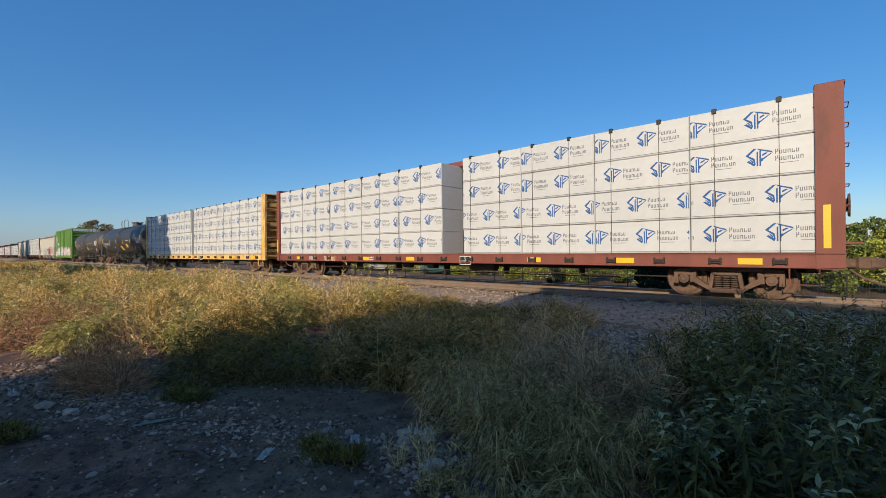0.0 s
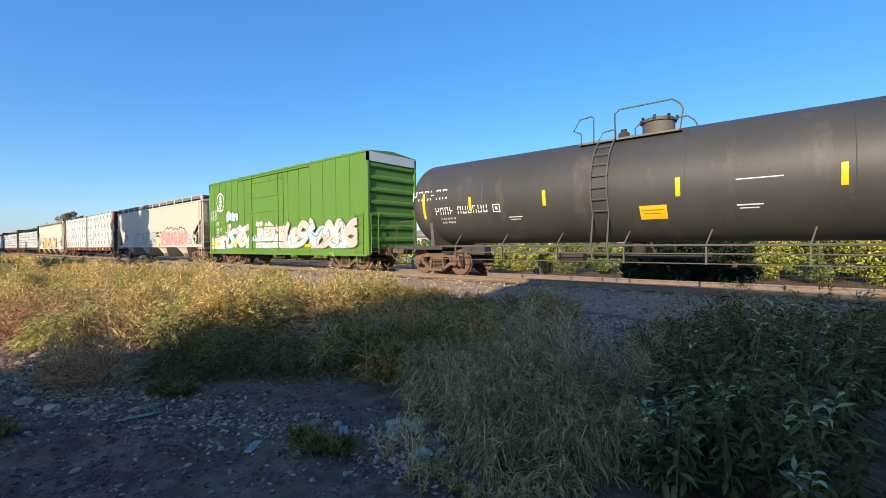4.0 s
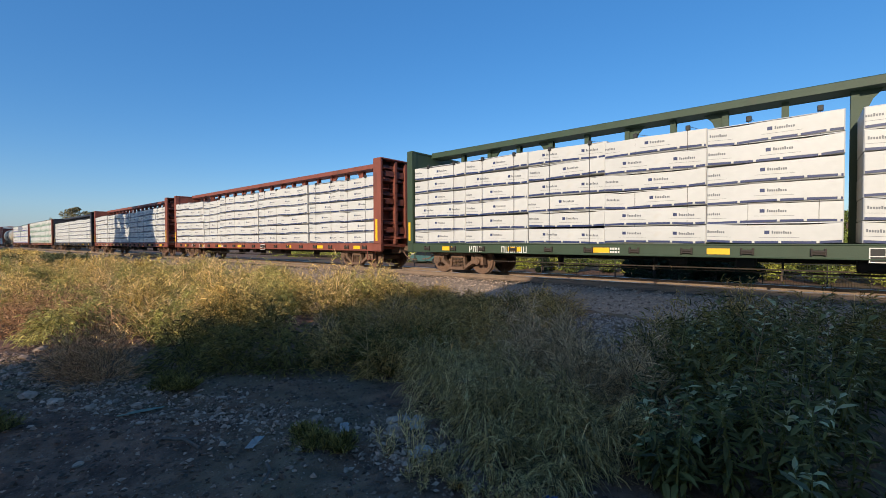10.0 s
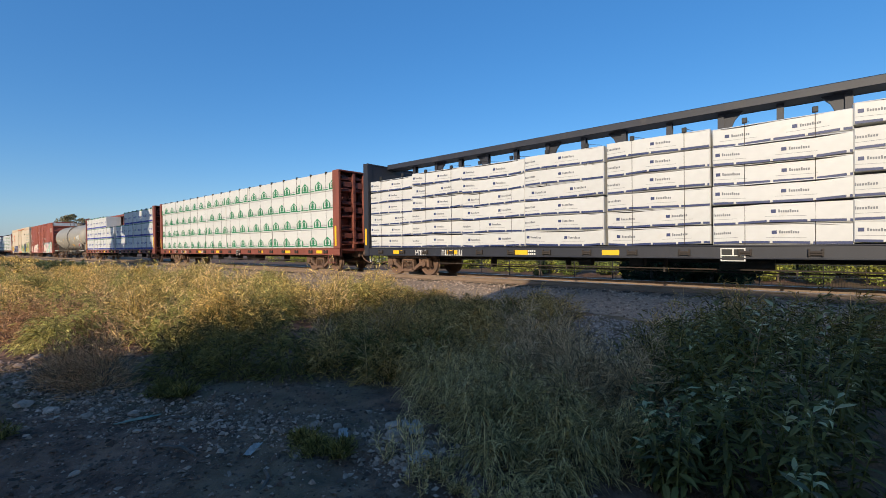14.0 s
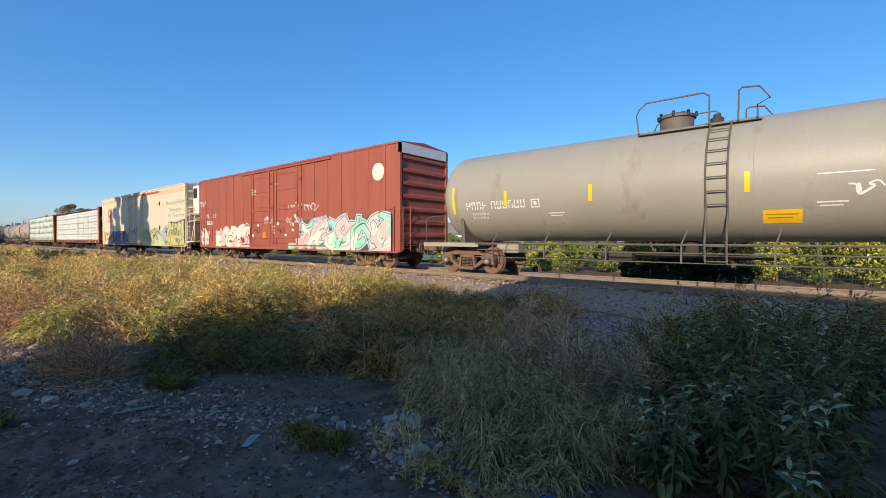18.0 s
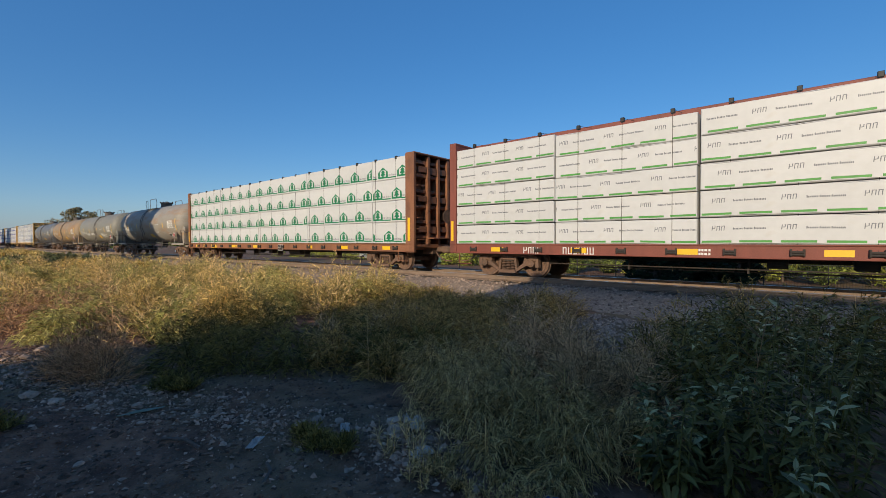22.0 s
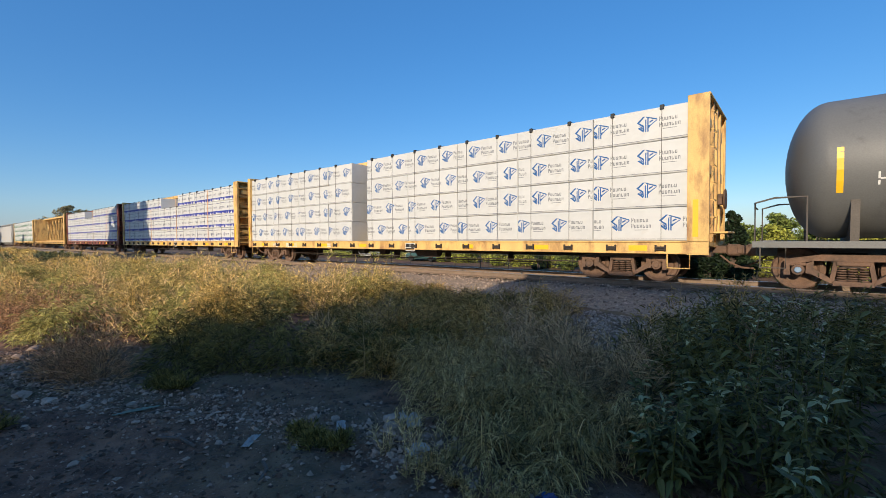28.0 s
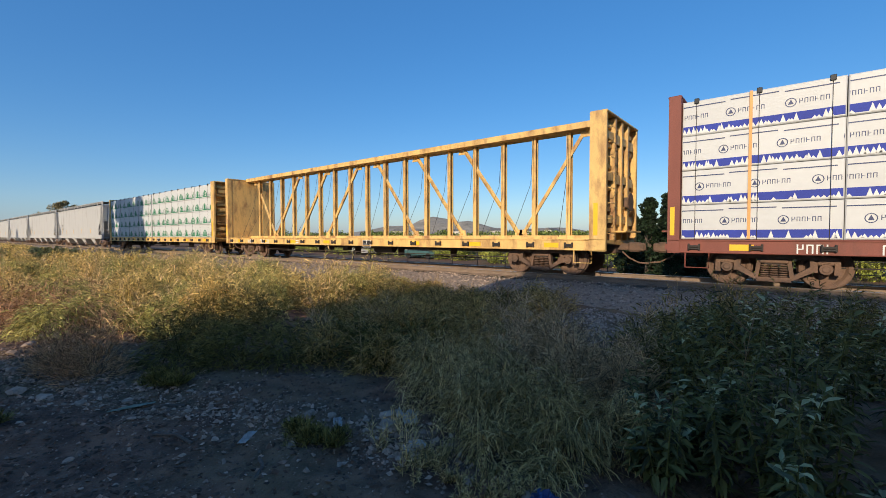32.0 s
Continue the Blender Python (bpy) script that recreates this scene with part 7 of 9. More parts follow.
def broad_plant(x, y, h, n, seed):
    """A tall leafy weed: stems with long pointed leaves, closest together at the tips."""
    q = random.Random(seed)
    root = thing("broadleaf_weed", "tall dark green broad-leaved weed in the shade", "plant", "broad-leaved weeds", at=(x, y, float(ground_z(x, y))))
    lm, tips = Mesh(), Mesh()
    for s in range(n):
        a, lean = q.uniform(0, 6.28), q.uniform(0.04, 0.24)
        hh = h * q.uniform(0.5, 1.05)
        bend = q.uniform(-0.5, 0.5)
        pts = [(lean * hh * t ** 1.4 * math.cos(a + bend * t) + 0.05 * math.cos(a), lean * hh * t ** 1.4 * math.sin(a + bend * t) + 0.05 * math.sin(a), hh * t) for t in (0, 0.25, 0.5, 0.75, 1.0)]
        part("stem", Mesh().tube(pts, 0.005, 5, radii=[0.007, 0.006, 0.005, 0.004, 0.002]), V_BROAD, root)
        count = 30
        for k in range(count):
            t = 0.12 + 0.88 * (k / (count - 1)) ** 0.8
            i = min(3, int(t * 4))
            u = t * 4 - i
            p = Vector(pts[i]).lerp(Vector(pts[i + 1]), u)
            b = k * 2.4 + q.uniform(-0.5, 0.5)
            L = q.uniform(0.07, 0.16) * (1.15 - 0.4 * t)
            d = Vector((math.cos(b), math.sin(b), q.uniform(0.3, 1.1) if t > 0.82 else q.uniform(-0.45, 0.5))).normalized()
            w = d.cross(Vector((q.uniform(-0.4, 0.4), q.uniform(-0.4, 0.4), 1))).normalized() * L * q.uniform(0.12, 0.2)
            up = Vector((0, 0, 0.014))
            m1, m2, tip = p + d * L * 0.35, p + d * L * 0.7 - up, p + d * L - up * q.uniform(1.5, 4.5)
            (tips if t > 0.8 and (s + seed) % 3 == 0 else lm).add([p, m1 - w, m1 - up * 0.5, m1 + w, m2 - w * 0.75, m2 - up * 0.5, m2 + w * 0.75, tip], [(0, 1, 2), (0, 2, 3), (1, 4, 5, 2), (2, 5, 6, 3), (4, 7, 5), (5, 7, 6)])
    part("leaves", lm, V_BROAD, root, smooth=False)
    if tips.v:
        part("young_leaves", tips, V_TIP, root, "paler young leaves", smooth=False)


for i in range(30):
    y = -10.45 + 4.2 * ((i * 0.381966) % 1.0)
    d = y + 13.4
    x = d * (-0.20 + 0.50 * ((i * 0.7071) % 1.0))
    broad_plant(x, y, g.uniform(0.7, 1.1) if y > -9.2 else g.uniform(0.4, 0.75), 4 + i % 4, 200 + i)
for i, (x, y, h) in enumerate([(-0.22, -9.7, 1.30), (-0.05, -9.5, 1.28), (-0.35, -9.3, 1.16), (0.12, -9.4, 1.2), (0.25, -9.0, 1.2), (-0.05, -10.3, 0.95), (0.1, -10.6, 0.85), (-0.3, -10.2, 0.8), (-0.75, -10.35, 0.42), (-0.6, -10.2, 0.5), (-0.85, -9.9, 0.55), (-0.5, -9.9, 0.62), (-0.95, -9.5, 0.6)]):
    broad_plant(x, y, h, 4 + i % 3, 300 + i)


# ---- trees and bushes ----
def leaf_cloud(centres, radii, per, size, seed):
    gg = np.random.default_rng(seed)
    V, F = [], []
    o = 0
    for cc, R in zip(centres, radii):
        d = gg.normal(size=(per, 3))
        d /= np.linalg.norm(d, axis=1, keepdims=True)
        p = np.array(cc) + d * (np.array(R) * (gg.uniform(0.35, 1.0, (per, 1)) ** 0.5))
        a, b = gg.normal(size=(per, 3)), gg.normal(size=(per, 3))
        a /= np.linalg.norm(a, axis=1, keepdims=True)
        b -= a * (a * b).sum(1, keepdims=True)
        b /= np.linalg.norm(b, axis=1, keepdims=True)
        s = size * gg.uniform(0.6, 1.4, (per, 1))
        V.append(np.stack([p - a * s, p + b * s * 0.45, p + a * s, p - b * s * 0.45], 1).reshape(-1, 3))
        F.append((np.arange(per * 4).reshape(per, 4) + o))
        o += per * 4
    return np.concatenate(V), np.concatenate(F)


def tree(x, y, h, w, seed, mat, label, trunk=0.2, base=0.25, per=90, size=0.10, lumps=26, cone=False, z=None, name="tree"):
    q = random.Random(seed)
    z0 = float(ground_z(x, y)) if z is None else z
    root = thing(name, label, "tree" if name == "tree" else "bush", "trees beyond the track" if name == "tree" else "bushes beyond the track", at=(x, y, z0))
    m = Mesh()
    m.tube([(0, 0, -0.1), (q.uniform(-0.1, 0.1), q.uniform(-0.1, 0.1), h * 0.35), (q.uniform(-0.2, 0.2), q.uniform(-0.2, 0.2), h * 0.85)], 0.1, 8, radii=[trunk, trunk * 0.75, trunk * 0.2])
    cs, rs = [], []
    for k in range(lumps):
        t = (k + 0.5) / lumps
        hz = h * (base + (0.97 - base) * t)
        ring = w * ((1 - t) * 0.95 + 0.08 if cone else math.sin(math.pi * (0.18 + 0.78 * t)) ** 0.8)
        a, rr = q.uniform(0, 6.28), ring * q.uniform(0.25, 0.85)
        cs.append((rr * math.cos(a), rr * math.sin(a), hz))
        k2 = w * q.uniform(0.22, 0.42) * (0.6 + 0.6 * (1 - t))
        rs.append((k2, k2, k2 * 0.75))
        if k % 2 == 0:
            m.tube([(0, 0, hz * 0.7), (cs[-1][0] * 0.6, cs[-1][1] * 0.6, hz * 0.9), cs[-1]], 0.05, 5, radii=[trunk * 0.35, trunk * 0.2, 0.012])
    part("trunk", m, M_BARK, root)
    V, F = leaf_cloud(cs, rs, per, size, seed)
    me = bpy.data.meshes.new("crown")
    me.from_pydata(V.tolist(), [], F.tolist())
    me.materials.append(mat)
    part("crown", me, mat, root)
    return root


L_DARK = leafy("dark_cedar_leaf", (0.012, 0.026, 0.012), (0.03, 0.05, 0.02))
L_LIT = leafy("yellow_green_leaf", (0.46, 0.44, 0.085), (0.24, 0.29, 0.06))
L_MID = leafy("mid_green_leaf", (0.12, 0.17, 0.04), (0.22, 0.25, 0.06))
L_BROWN = leafy("brownish_autumn_leaf", (0.30, 0.23, 0.12), (0.20, 0.19, 0.09))
for i, (x, y, h, w) in enumerate([(-6.2, 12.5, 4.6, 1.5), (-4.9, 12.0, 5.0, 1.5), (-3.5, 12.3, 4.4, 1.35), (-2.5, 12.8, 3.8, 1.2), (-7.2, 13.2, 3.8, 1.3), (-5.4, 14, 4.6, 1.5), (-4.0, 14, 4.2, 1.5)]):
    tree(x, y, h, w, 40 + i, L_DARK, "dark evergreen tree in shade beyond the track", cone=True, base=0.02, per=260, size=0.085, lumps=38)
for i, (x, y, h, w) in enumerate([(-13.5, 18.5, 2.3, 1.4), (-15.6, 19, 2.2, 1.5), (-18.0, 19.5, 2.2, 1.5), (-11.6, 19.5, 2.4, 1.4), (-21, 20, 2.1, 1.7), (-0.9, 19.0, 3.1, 1.6), (1.0, 18.5, 3.2, 1.6), (2.9, 19.0, 3.5, 1.8), (4.9, 19.5, 3.7, 1.9), (-2.6, 20, 3.2, 1.6), (-25, 21, 2.1, 1.8), (-29, 22, 2.0, 1.8), (-33, 23, 2.0, 1.7), (-9.6, 20.5, 2.5, 1.5), (-7.6, 21, 2.7, 1.5), (6.9, 20, 3.9, 2.0)]):
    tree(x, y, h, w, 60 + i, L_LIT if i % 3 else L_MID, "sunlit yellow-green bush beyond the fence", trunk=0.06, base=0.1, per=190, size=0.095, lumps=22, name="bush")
for i, (x, y, h, w) in enumerate([(-15.2, 16.8, 1.5, 0.5), (-1.0, 23, 3.9, 2.2), (2.2, 23.5, 4.2, 2.4), (5.4, 24, 4.4, 2.6), (8.8, 24, 4.6, 2.6)]):
    tree(x, y, h, w, 80 + i, L_DARK if i == 0 else L_MID, "green tree beyond the fence", cone=i == 0, base=0.1, per=190, size=0.11, lumps=24)
tree(-205, 20.5, 14.5, 7.0, 95, L_BROWN, "distant half-bare brownish tree", trunk=0.4, base=0.4, per=150, size=0.3, lumps=22)
tree(-212, 26, 13.5, 6.0, 96, L_BROWN, "distant half-bare brownish tree", trunk=0.4, base=0.4, per=120, size=0.3, lumps=18)

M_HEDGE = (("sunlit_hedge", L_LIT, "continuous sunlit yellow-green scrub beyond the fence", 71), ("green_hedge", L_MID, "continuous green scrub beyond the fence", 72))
for k, (nm, mt, lb, sd) in enumerate(M_HEDGE):
    q = random.Random(sd)
    cs, rs = [], []
    for i in range(150):
        x = -64 + 84 * i / 149 + q.uniform(-0.4, 0.4)
        rise = 1.0 if x > -9 else 0.45
        z = -1.2 + q.uniform(0.2, 1.0) * (1.0 + 1.9 * rise)
        cs.append((x, 22.5 + 2.2 * k + q.uniform(-1.2, 1.2), z * 0.9 - (0.0 if rise > 0.5 else 0.25)))
        R = q.uniform(0.5, 0.95)
        rs.append((R, R, R * 0.8))
    V, F = leaf_cloud(cs, rs, 150, 0.10, sd)
    me = bpy.data.meshes.new(nm)
    me.from_pydata(V.tolist(), [], F.tolist())
    me.materials.append(mt)
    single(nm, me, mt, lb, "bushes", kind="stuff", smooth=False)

# trees behind the camera, whose shade falls across the track
for i, (x, y, h, w) in enumerate([(-46.2, -20, 13.0, 2.3), (-43.2, -20.5, 14.0, 3.0), (-40.2, -20, 14.2, 3.0), (-38.3, -20.5, 12.4, 2.3), (-48.5, -19.5, 11.0, 1.2), (-41.6, -21.5, 12.5, 3.0), (-104.6, -20, 9.4, 3.4), (-141, -20, 13.5, 6.0), (-152, -21, 13.5, 6)]):
    tree(x, y, h, w, 110 + i, L_MID, "leafy green tree beside the waste ground", cone=i == 6, trunk=0.3, base=0.08, per=700, size=0.22, lumps=44)

# ---- building behind the camera ----
M_STUCCO = material("pale_stucco", (0.5, 0.45, 0.38), 0.9, spread=0.1)
M_ROOFING = material("grey_roofing", (0.16, 0.15, 0.14), 0.9)
M_DOOR = material("grey_steel_door", (0.2, 0.21, 0.22), 0.6)
shed = thing("warehouse", "plain pale warehouse behind the waste ground", "building", at=(-1.98, -22, 0.22), rz=-3.95)
part("wall", Mesh().box(0, 42, -16, -15.75, -0.9, 7.4).box(0, 42, -0.25, 0, -0.9, 7.4).box(0, 0.25, -15.75, -0.25, -0.9, 7.4).box(41.75, 42, -15.75, -0.25, -0.9, 7.4), M_STUCCO, shed)
part("roof", Mesh().box(-0.05, 42.05, -16.05, 0.05, 7.4, 7.65), M_ROOFING, shed)
part("door", Mesh().box(12, 15.5, 0, 0.05, -0.5, 3.2), M_DOOR, shed)

# ---- fence, wall and parked things beyond the track ----
M_FENCE = material("dark_fence_steel", (0.05, 0.05, 0.045), 0.6, metal=0.5)
fence = thing("wire_fence", "low dark wire fence beyond the track", "fence")
FY, FT = 15.5, -0.12
post_me = Mesh().tube([(0, 0, -1.35), (0, 0, FT + 0.03)], 0.03, 8).data("post", M_FENCE)
for k in range(17):
    part("post", post_me, M_FENCE, fence, at=(-38 + k * 2.6, FY, 0))
for z in (FT, -0.75):
    part("rail", Mesh().tube([(-38, FY, z), (4, FY, z)], 0.022, 6), M_FENCE, fence)
m = Mesh()
for k in range(220):
    x = -20 + k * 0.11
    m.tube([(x, FY, -1.3), (x, FY, FT)], 0.004, 3, caps=False)
tagged(part("wire", m, M_FENCE, fence), kind="stuff")
M_CREAM = material("cream_painted_wall", (0.62, 0.56, 0.40), 0.85, spread=0.1)
wall = thing("garden_wall", "low cream wall beyond the bushes", "wall")
for k in range(9):
    x = -62 + k * 3.6
    part("wall_panel", Mesh().box(x, x + 3.3, 28, 28.2, -1.4, 0.75, 0.02), M_CREAM, wall)
    part("wall_pier", Mesh().box(x + 3.3, x + 3.6, 27.95, 28.25, -1.4, 0.85, 0.02), M_CREAM, wall)
M_CAR = material("teal_car_paint", (0.06, 0.13, 0.13), 0.35)
M_GLASS = material("dark_car_glass", (0.02, 0.025, 0.03), 0.1, bump=0)
M_TYRE = material("black_tyre", (0.02, 0.02, 0.02), 0.9)


def parked_car(x, y, mat, label):
    car = thing("parked_car", label, "car", at=(x, y, -1.3))
    part("body", Mesh().prism([(-2.2, 0.3), (2.2, 0.3), (2.25, 0.7), (1.3, 0.85), (-1.9, 0.9), (-2.25, 0.75)][::-1], "y", -0.85, 0.85), mat, car)
    part("cabin", Mesh().prism([(-1.7, 0.88), (1.2, 0.85), (0.5, 1.38), (-1.1, 1.42)][::-1], "y", -0.72, 0.72), M_GLASS, car)
    part("roof", Mesh().prism([(-1.12, 1.41), (0.5, 1.37), (0.45, 1.44), (-1.05, 1.47)][::-1], "y", -0.7, 0.7), mat, car)
    for u in (-1.4, 1.4):
        for v in (-0.85, 0.85):
            part("wheel", Mesh().lathe([(-0.1, 0.0), (-0.1, 0.28), (-0.07, 0.32), (0.07, 0.32), (0.1, 0.28), (0.1, 0)], "y", (u, v, 0.32), 16), M_TYRE, car)


parked_car(-31.0, 21.5, M_CAR, "teal car parked before a cream wall")
parked_car(-43.0, 24.0, material("white_car_paint", (0.6, 0.6, 0.6), 0.3), "white car parked before a cream wall")

# ---- distance ----
# haze over the distance is put into the hill's paler base colour
M_HILL = material("dry_hill_scrub", (0.30, 0.26, 0.20), 0.95, spread=0.4, scale=0.02, grain=0.15, bump=0)
hx, hy = np.linspace(-1900, -300, 60), np.linspace(900, 2000, 24)


def hill_z(x, y):
    z = 50 * np.exp(-((x + 960) / 150) ** 4 - ((y - 1230) / 170) ** 2) + 44 * np.exp(-((x + 1230) / 230) ** 4 - ((y - 1300) / 200) ** 2) + 30 * np.exp(-((x + 640) / 160) ** 2 - ((y - 1350) / 200) ** 2)
    return z * (1 + 0.12 * np.sin(x / 33) * np.sin(y / 41)) - 3


single("far_hill", grid("far_hill", hx, hy, hill_z, M_HILL), M_HILL, "dry scrub-covered hill on the horizon", "hill", kind="structure")
M_HOUSE = material("pale_far_wall", (0.6, 0.56, 0.5), 0.9)
for i in range(9):
    a = radians(44 + i * 4.1 + 1.5 * math.sin(i * 5))
    d = 420 + 60 * math.sin(i * 3.3)
    h = thing("far_house", "pale house far beyond the trees", "house", "far houses", at=(-d * math.cos(a), d * math.sin(a), -0.5), rz=i * 17)
    part("wall", Mesh().box(-7, 7, -4, 4, 0, 6), M_HOUSE, h)
    part("roof", Mesh().prism([(-4.4, 6), (4.4, 6), (0, 8.3)][::-1], "x", -7.4, 7.4), M_ROOFING, h)
    for k in range(3):
        part("window", Mesh().box(-4.5 + k * 3.6, -3.1 + k * 3.6, -4.06, -4.0, 2.4, 4.2), M_GLASS, h)
cs, rs = [], []
for i in range(340):
    a, d = radians(g.uniform(8, 96)), g.uniform(150, 380)
    h = g.uniform(2.0, 4.2) * (0.6 + d / 500)
    cs.append((-d * math.cos(a), -13 + d * math.sin(a), h * 0.45 - 0.5))
    rs.append((h * 0.9, h * 0.9, h * 0.6))
V, F = leaf_cloud(cs, rs, 150, 0.45, 99)
me = bpy.data.meshes.new("far_woods")
me.from_pydata(V.tolist(), [], F.tolist())
me.materials.append(L_MID)
single("far_woods", me, L_MID, "low band of far green trees and scrub", "trees", kind="stuff", smooth=False)

# ---- the cars, in the order in which they pass ----
def art_pink(car, y):
    bubble_piece(car, 1.95, 7.35, 1.18, 2.62, y - 0.004, [PALEPINK, PINK], CREAM, OLIVE, n=6, seed=3)
    wildstyle(car, -5.35, 0.7, 1.18, 2.3, y - 0.004, [SILVER], M_BLACK, [M_WHITE, M_GREYPRINT], n=6, seed=4, label="silver outlined graffiti", thick=0.15, point=0.25, lean=0.05, spikes=1, rim=0.028)
    for k, (x, z, q) in enumerate(((-6.2, 1.35, 0.3), (-5.7, 1.6, 0.2), (0.3, 1.95, 0.24), (0.9, 1.6, 0.42), (1.5, 1.45, 0.36), (1.2, 1.35, 0.3))):
        part("graffiti", bars_mesh(star_fan(x, z, [(q * u, q * u * 0.7) for u in (1, 0.92, 1.05, 0.95, 1, 0.9, 1.04, 0.97, 1, 0.94)]), y - 0.003 - 0.0006 * k), PEACH if k % 2 else CREAM, car, "pale orange sprayed cloud", smooth=False)
    for x, z, q in ((2.0, 2.22, 0.13), (1.75, 2.3, 0.06), (1.6, 1.3, 0.10), (8.4, 2.1, 0.12), (8.62, 2.25, 0.07)):
        part("graffiti", bars_mesh(star_fan(x, z, [(q, q)] * 12), y - 0.006), OLIVE, car, "dark green sprayed dots", smooth=False)
    wildstyle(car, 7.35, 8.85, 1.18, 2.0, y - 0.004, [SILVER, CREAM], M_GREYPRINT, [M_BLACK], n=2, seed=7, label="grey graffiti figure", thick=0.12, point=0.4, spikes=1)
    for k in range(2):
        tag(car, 0.8 + 0.1 * k, 2.1 - 0.24 * k, 0.8, 0.2, y - 0.008, M_BLACK, 8 + k)
    tag(car, -7.0, 1.7, 0.7, 0.3, y - 0.003, M_GREYPRINT, 9)
    tag(car, 8.75, 1.3, 0.8, 0.25, y - 0.003, M_BLACK, 19)
    part("inspection_square", bars_mesh([[(-6.55, 2.5), (-6.3, 2.5), (-6.3, 2.52), (-6.55, 2.52)], [(-6.55, 2.73), (-6.3, 2.73), (-6.3, 2.75), (-6.55, 2.75)], [(-6.55, 2.5), (-6.53, 2.5), (-6.53, 2.75), (-6.55, 2.75)], [(-6.32, 2.5), (-6.3, 2.5), (-6.3, 2.75), (-6.32, 2.75)]], y - 0.004), M_GREYPRINT, car, smooth=False)


PEACH = material("peach_spray_paint", (0.72, 0.48, 0.26), 0.6, spread=0.15, bump=0.0)
GREENBLK = material("green_black_spray_paint", (0.03, 0.05, 0.03), 0.5, spread=0.4, bump=0.0)


def art_yellow(car, y):
    for k, (x, z, a, b) in enumerate(((-5.4, 1.75, 0.5, 0.22), (-5.2, 1.35, 0.7, 0.25), (-4.9, 2.2, 0.4, 0.16), (-4.3, 2.35, 0.25, 0.14), (4.6, 2.45, 0.25, 0.22), (4.9, 1.25, 0.6, 0.12))):
        part("graffiti", bars_mesh(star_fan(x, z, [(a * u, b * u) for u in (1, 0.8, 1.1, 0.75, 1, 0.9, 1.15, 0.8, 1.05, 0.85, 1, 0.7)]), y - 0.002 - 0.0005 * k), OLIVE, car, "dark green sprayed splash", smooth=False)
    wildstyle(car, -5.2, 5.0, 1.03, 2.55, y - 0.004, [TAN, TAN, TAN, PEACH, DUSK], DUSK, [CREAM, DUSK, DUSK], n=9, seed=13, label="orange and purple wildstyle graffiti", halo=M_WHITE, thick=0.15, point=0.75, lean=0.35, over=1.5, spikes=3, back=DUSK)
    bubbles(car, -6.85, 2.39, 1.98, 0.92, y - 0.003, M_BLACK)
    for k in range(4):
        tag(car, -9.0, 3.3 - 0.17 * k, 0.5, 0.13, y - 0.003, M_BLACK, 11 + k)
    for k in range(2):
        tag(car, -6.65 + 0.05 * k, 1.98 - 0.22 * k, 0.5, 0.16, y - 0.003, M_BLACK, 18 + k)
    tag(car, 6.85, 1.72, 1.0, 0.3, y - 0.003, M_BLACK, 16)
    tag(car, -5.9, 1.1, 0.6, 0.16, y - 0.003, M_BLACK, 17)
    tag(car, -8.45, 2.45, 0.3, 0.2, y - 0.003, M_BLACK, 27)
    for x in (-8.1, -4.9, 3.9, 7.0):
        part("reflector", Mesh().box(x, x + 0.55, y - 0.022, y - 0.016, 1.42, 1.54), M_REFLECT, car, "yellow reflective strip")
    part("data_panel", Mesh().box(5.5, 5.97, y - 0.006, y, 1.6, 1.86), M_WHITE, car, "white framed data panel")
    for a, b in ((5.53, 5.72), (5.75, 5.94)):
        part("data_panel_print", Mesh().box(a, b, y - 0.010, y - 0.006, 1.64, 1.82), M_BLACK, car)
    for k in range(3):
        stencil(car, "XXXXXXXX XX XXX", 6.05, y - 0.003, 1.88 - 0.12 * k, 0.045, M_GREYPRINT)
    part("jacking_pad", Mesh().box(7.8, 8.02, y - 0.05, y + 0.02, 0.78, 1.4, 0.02), M_BEIGE2, car)


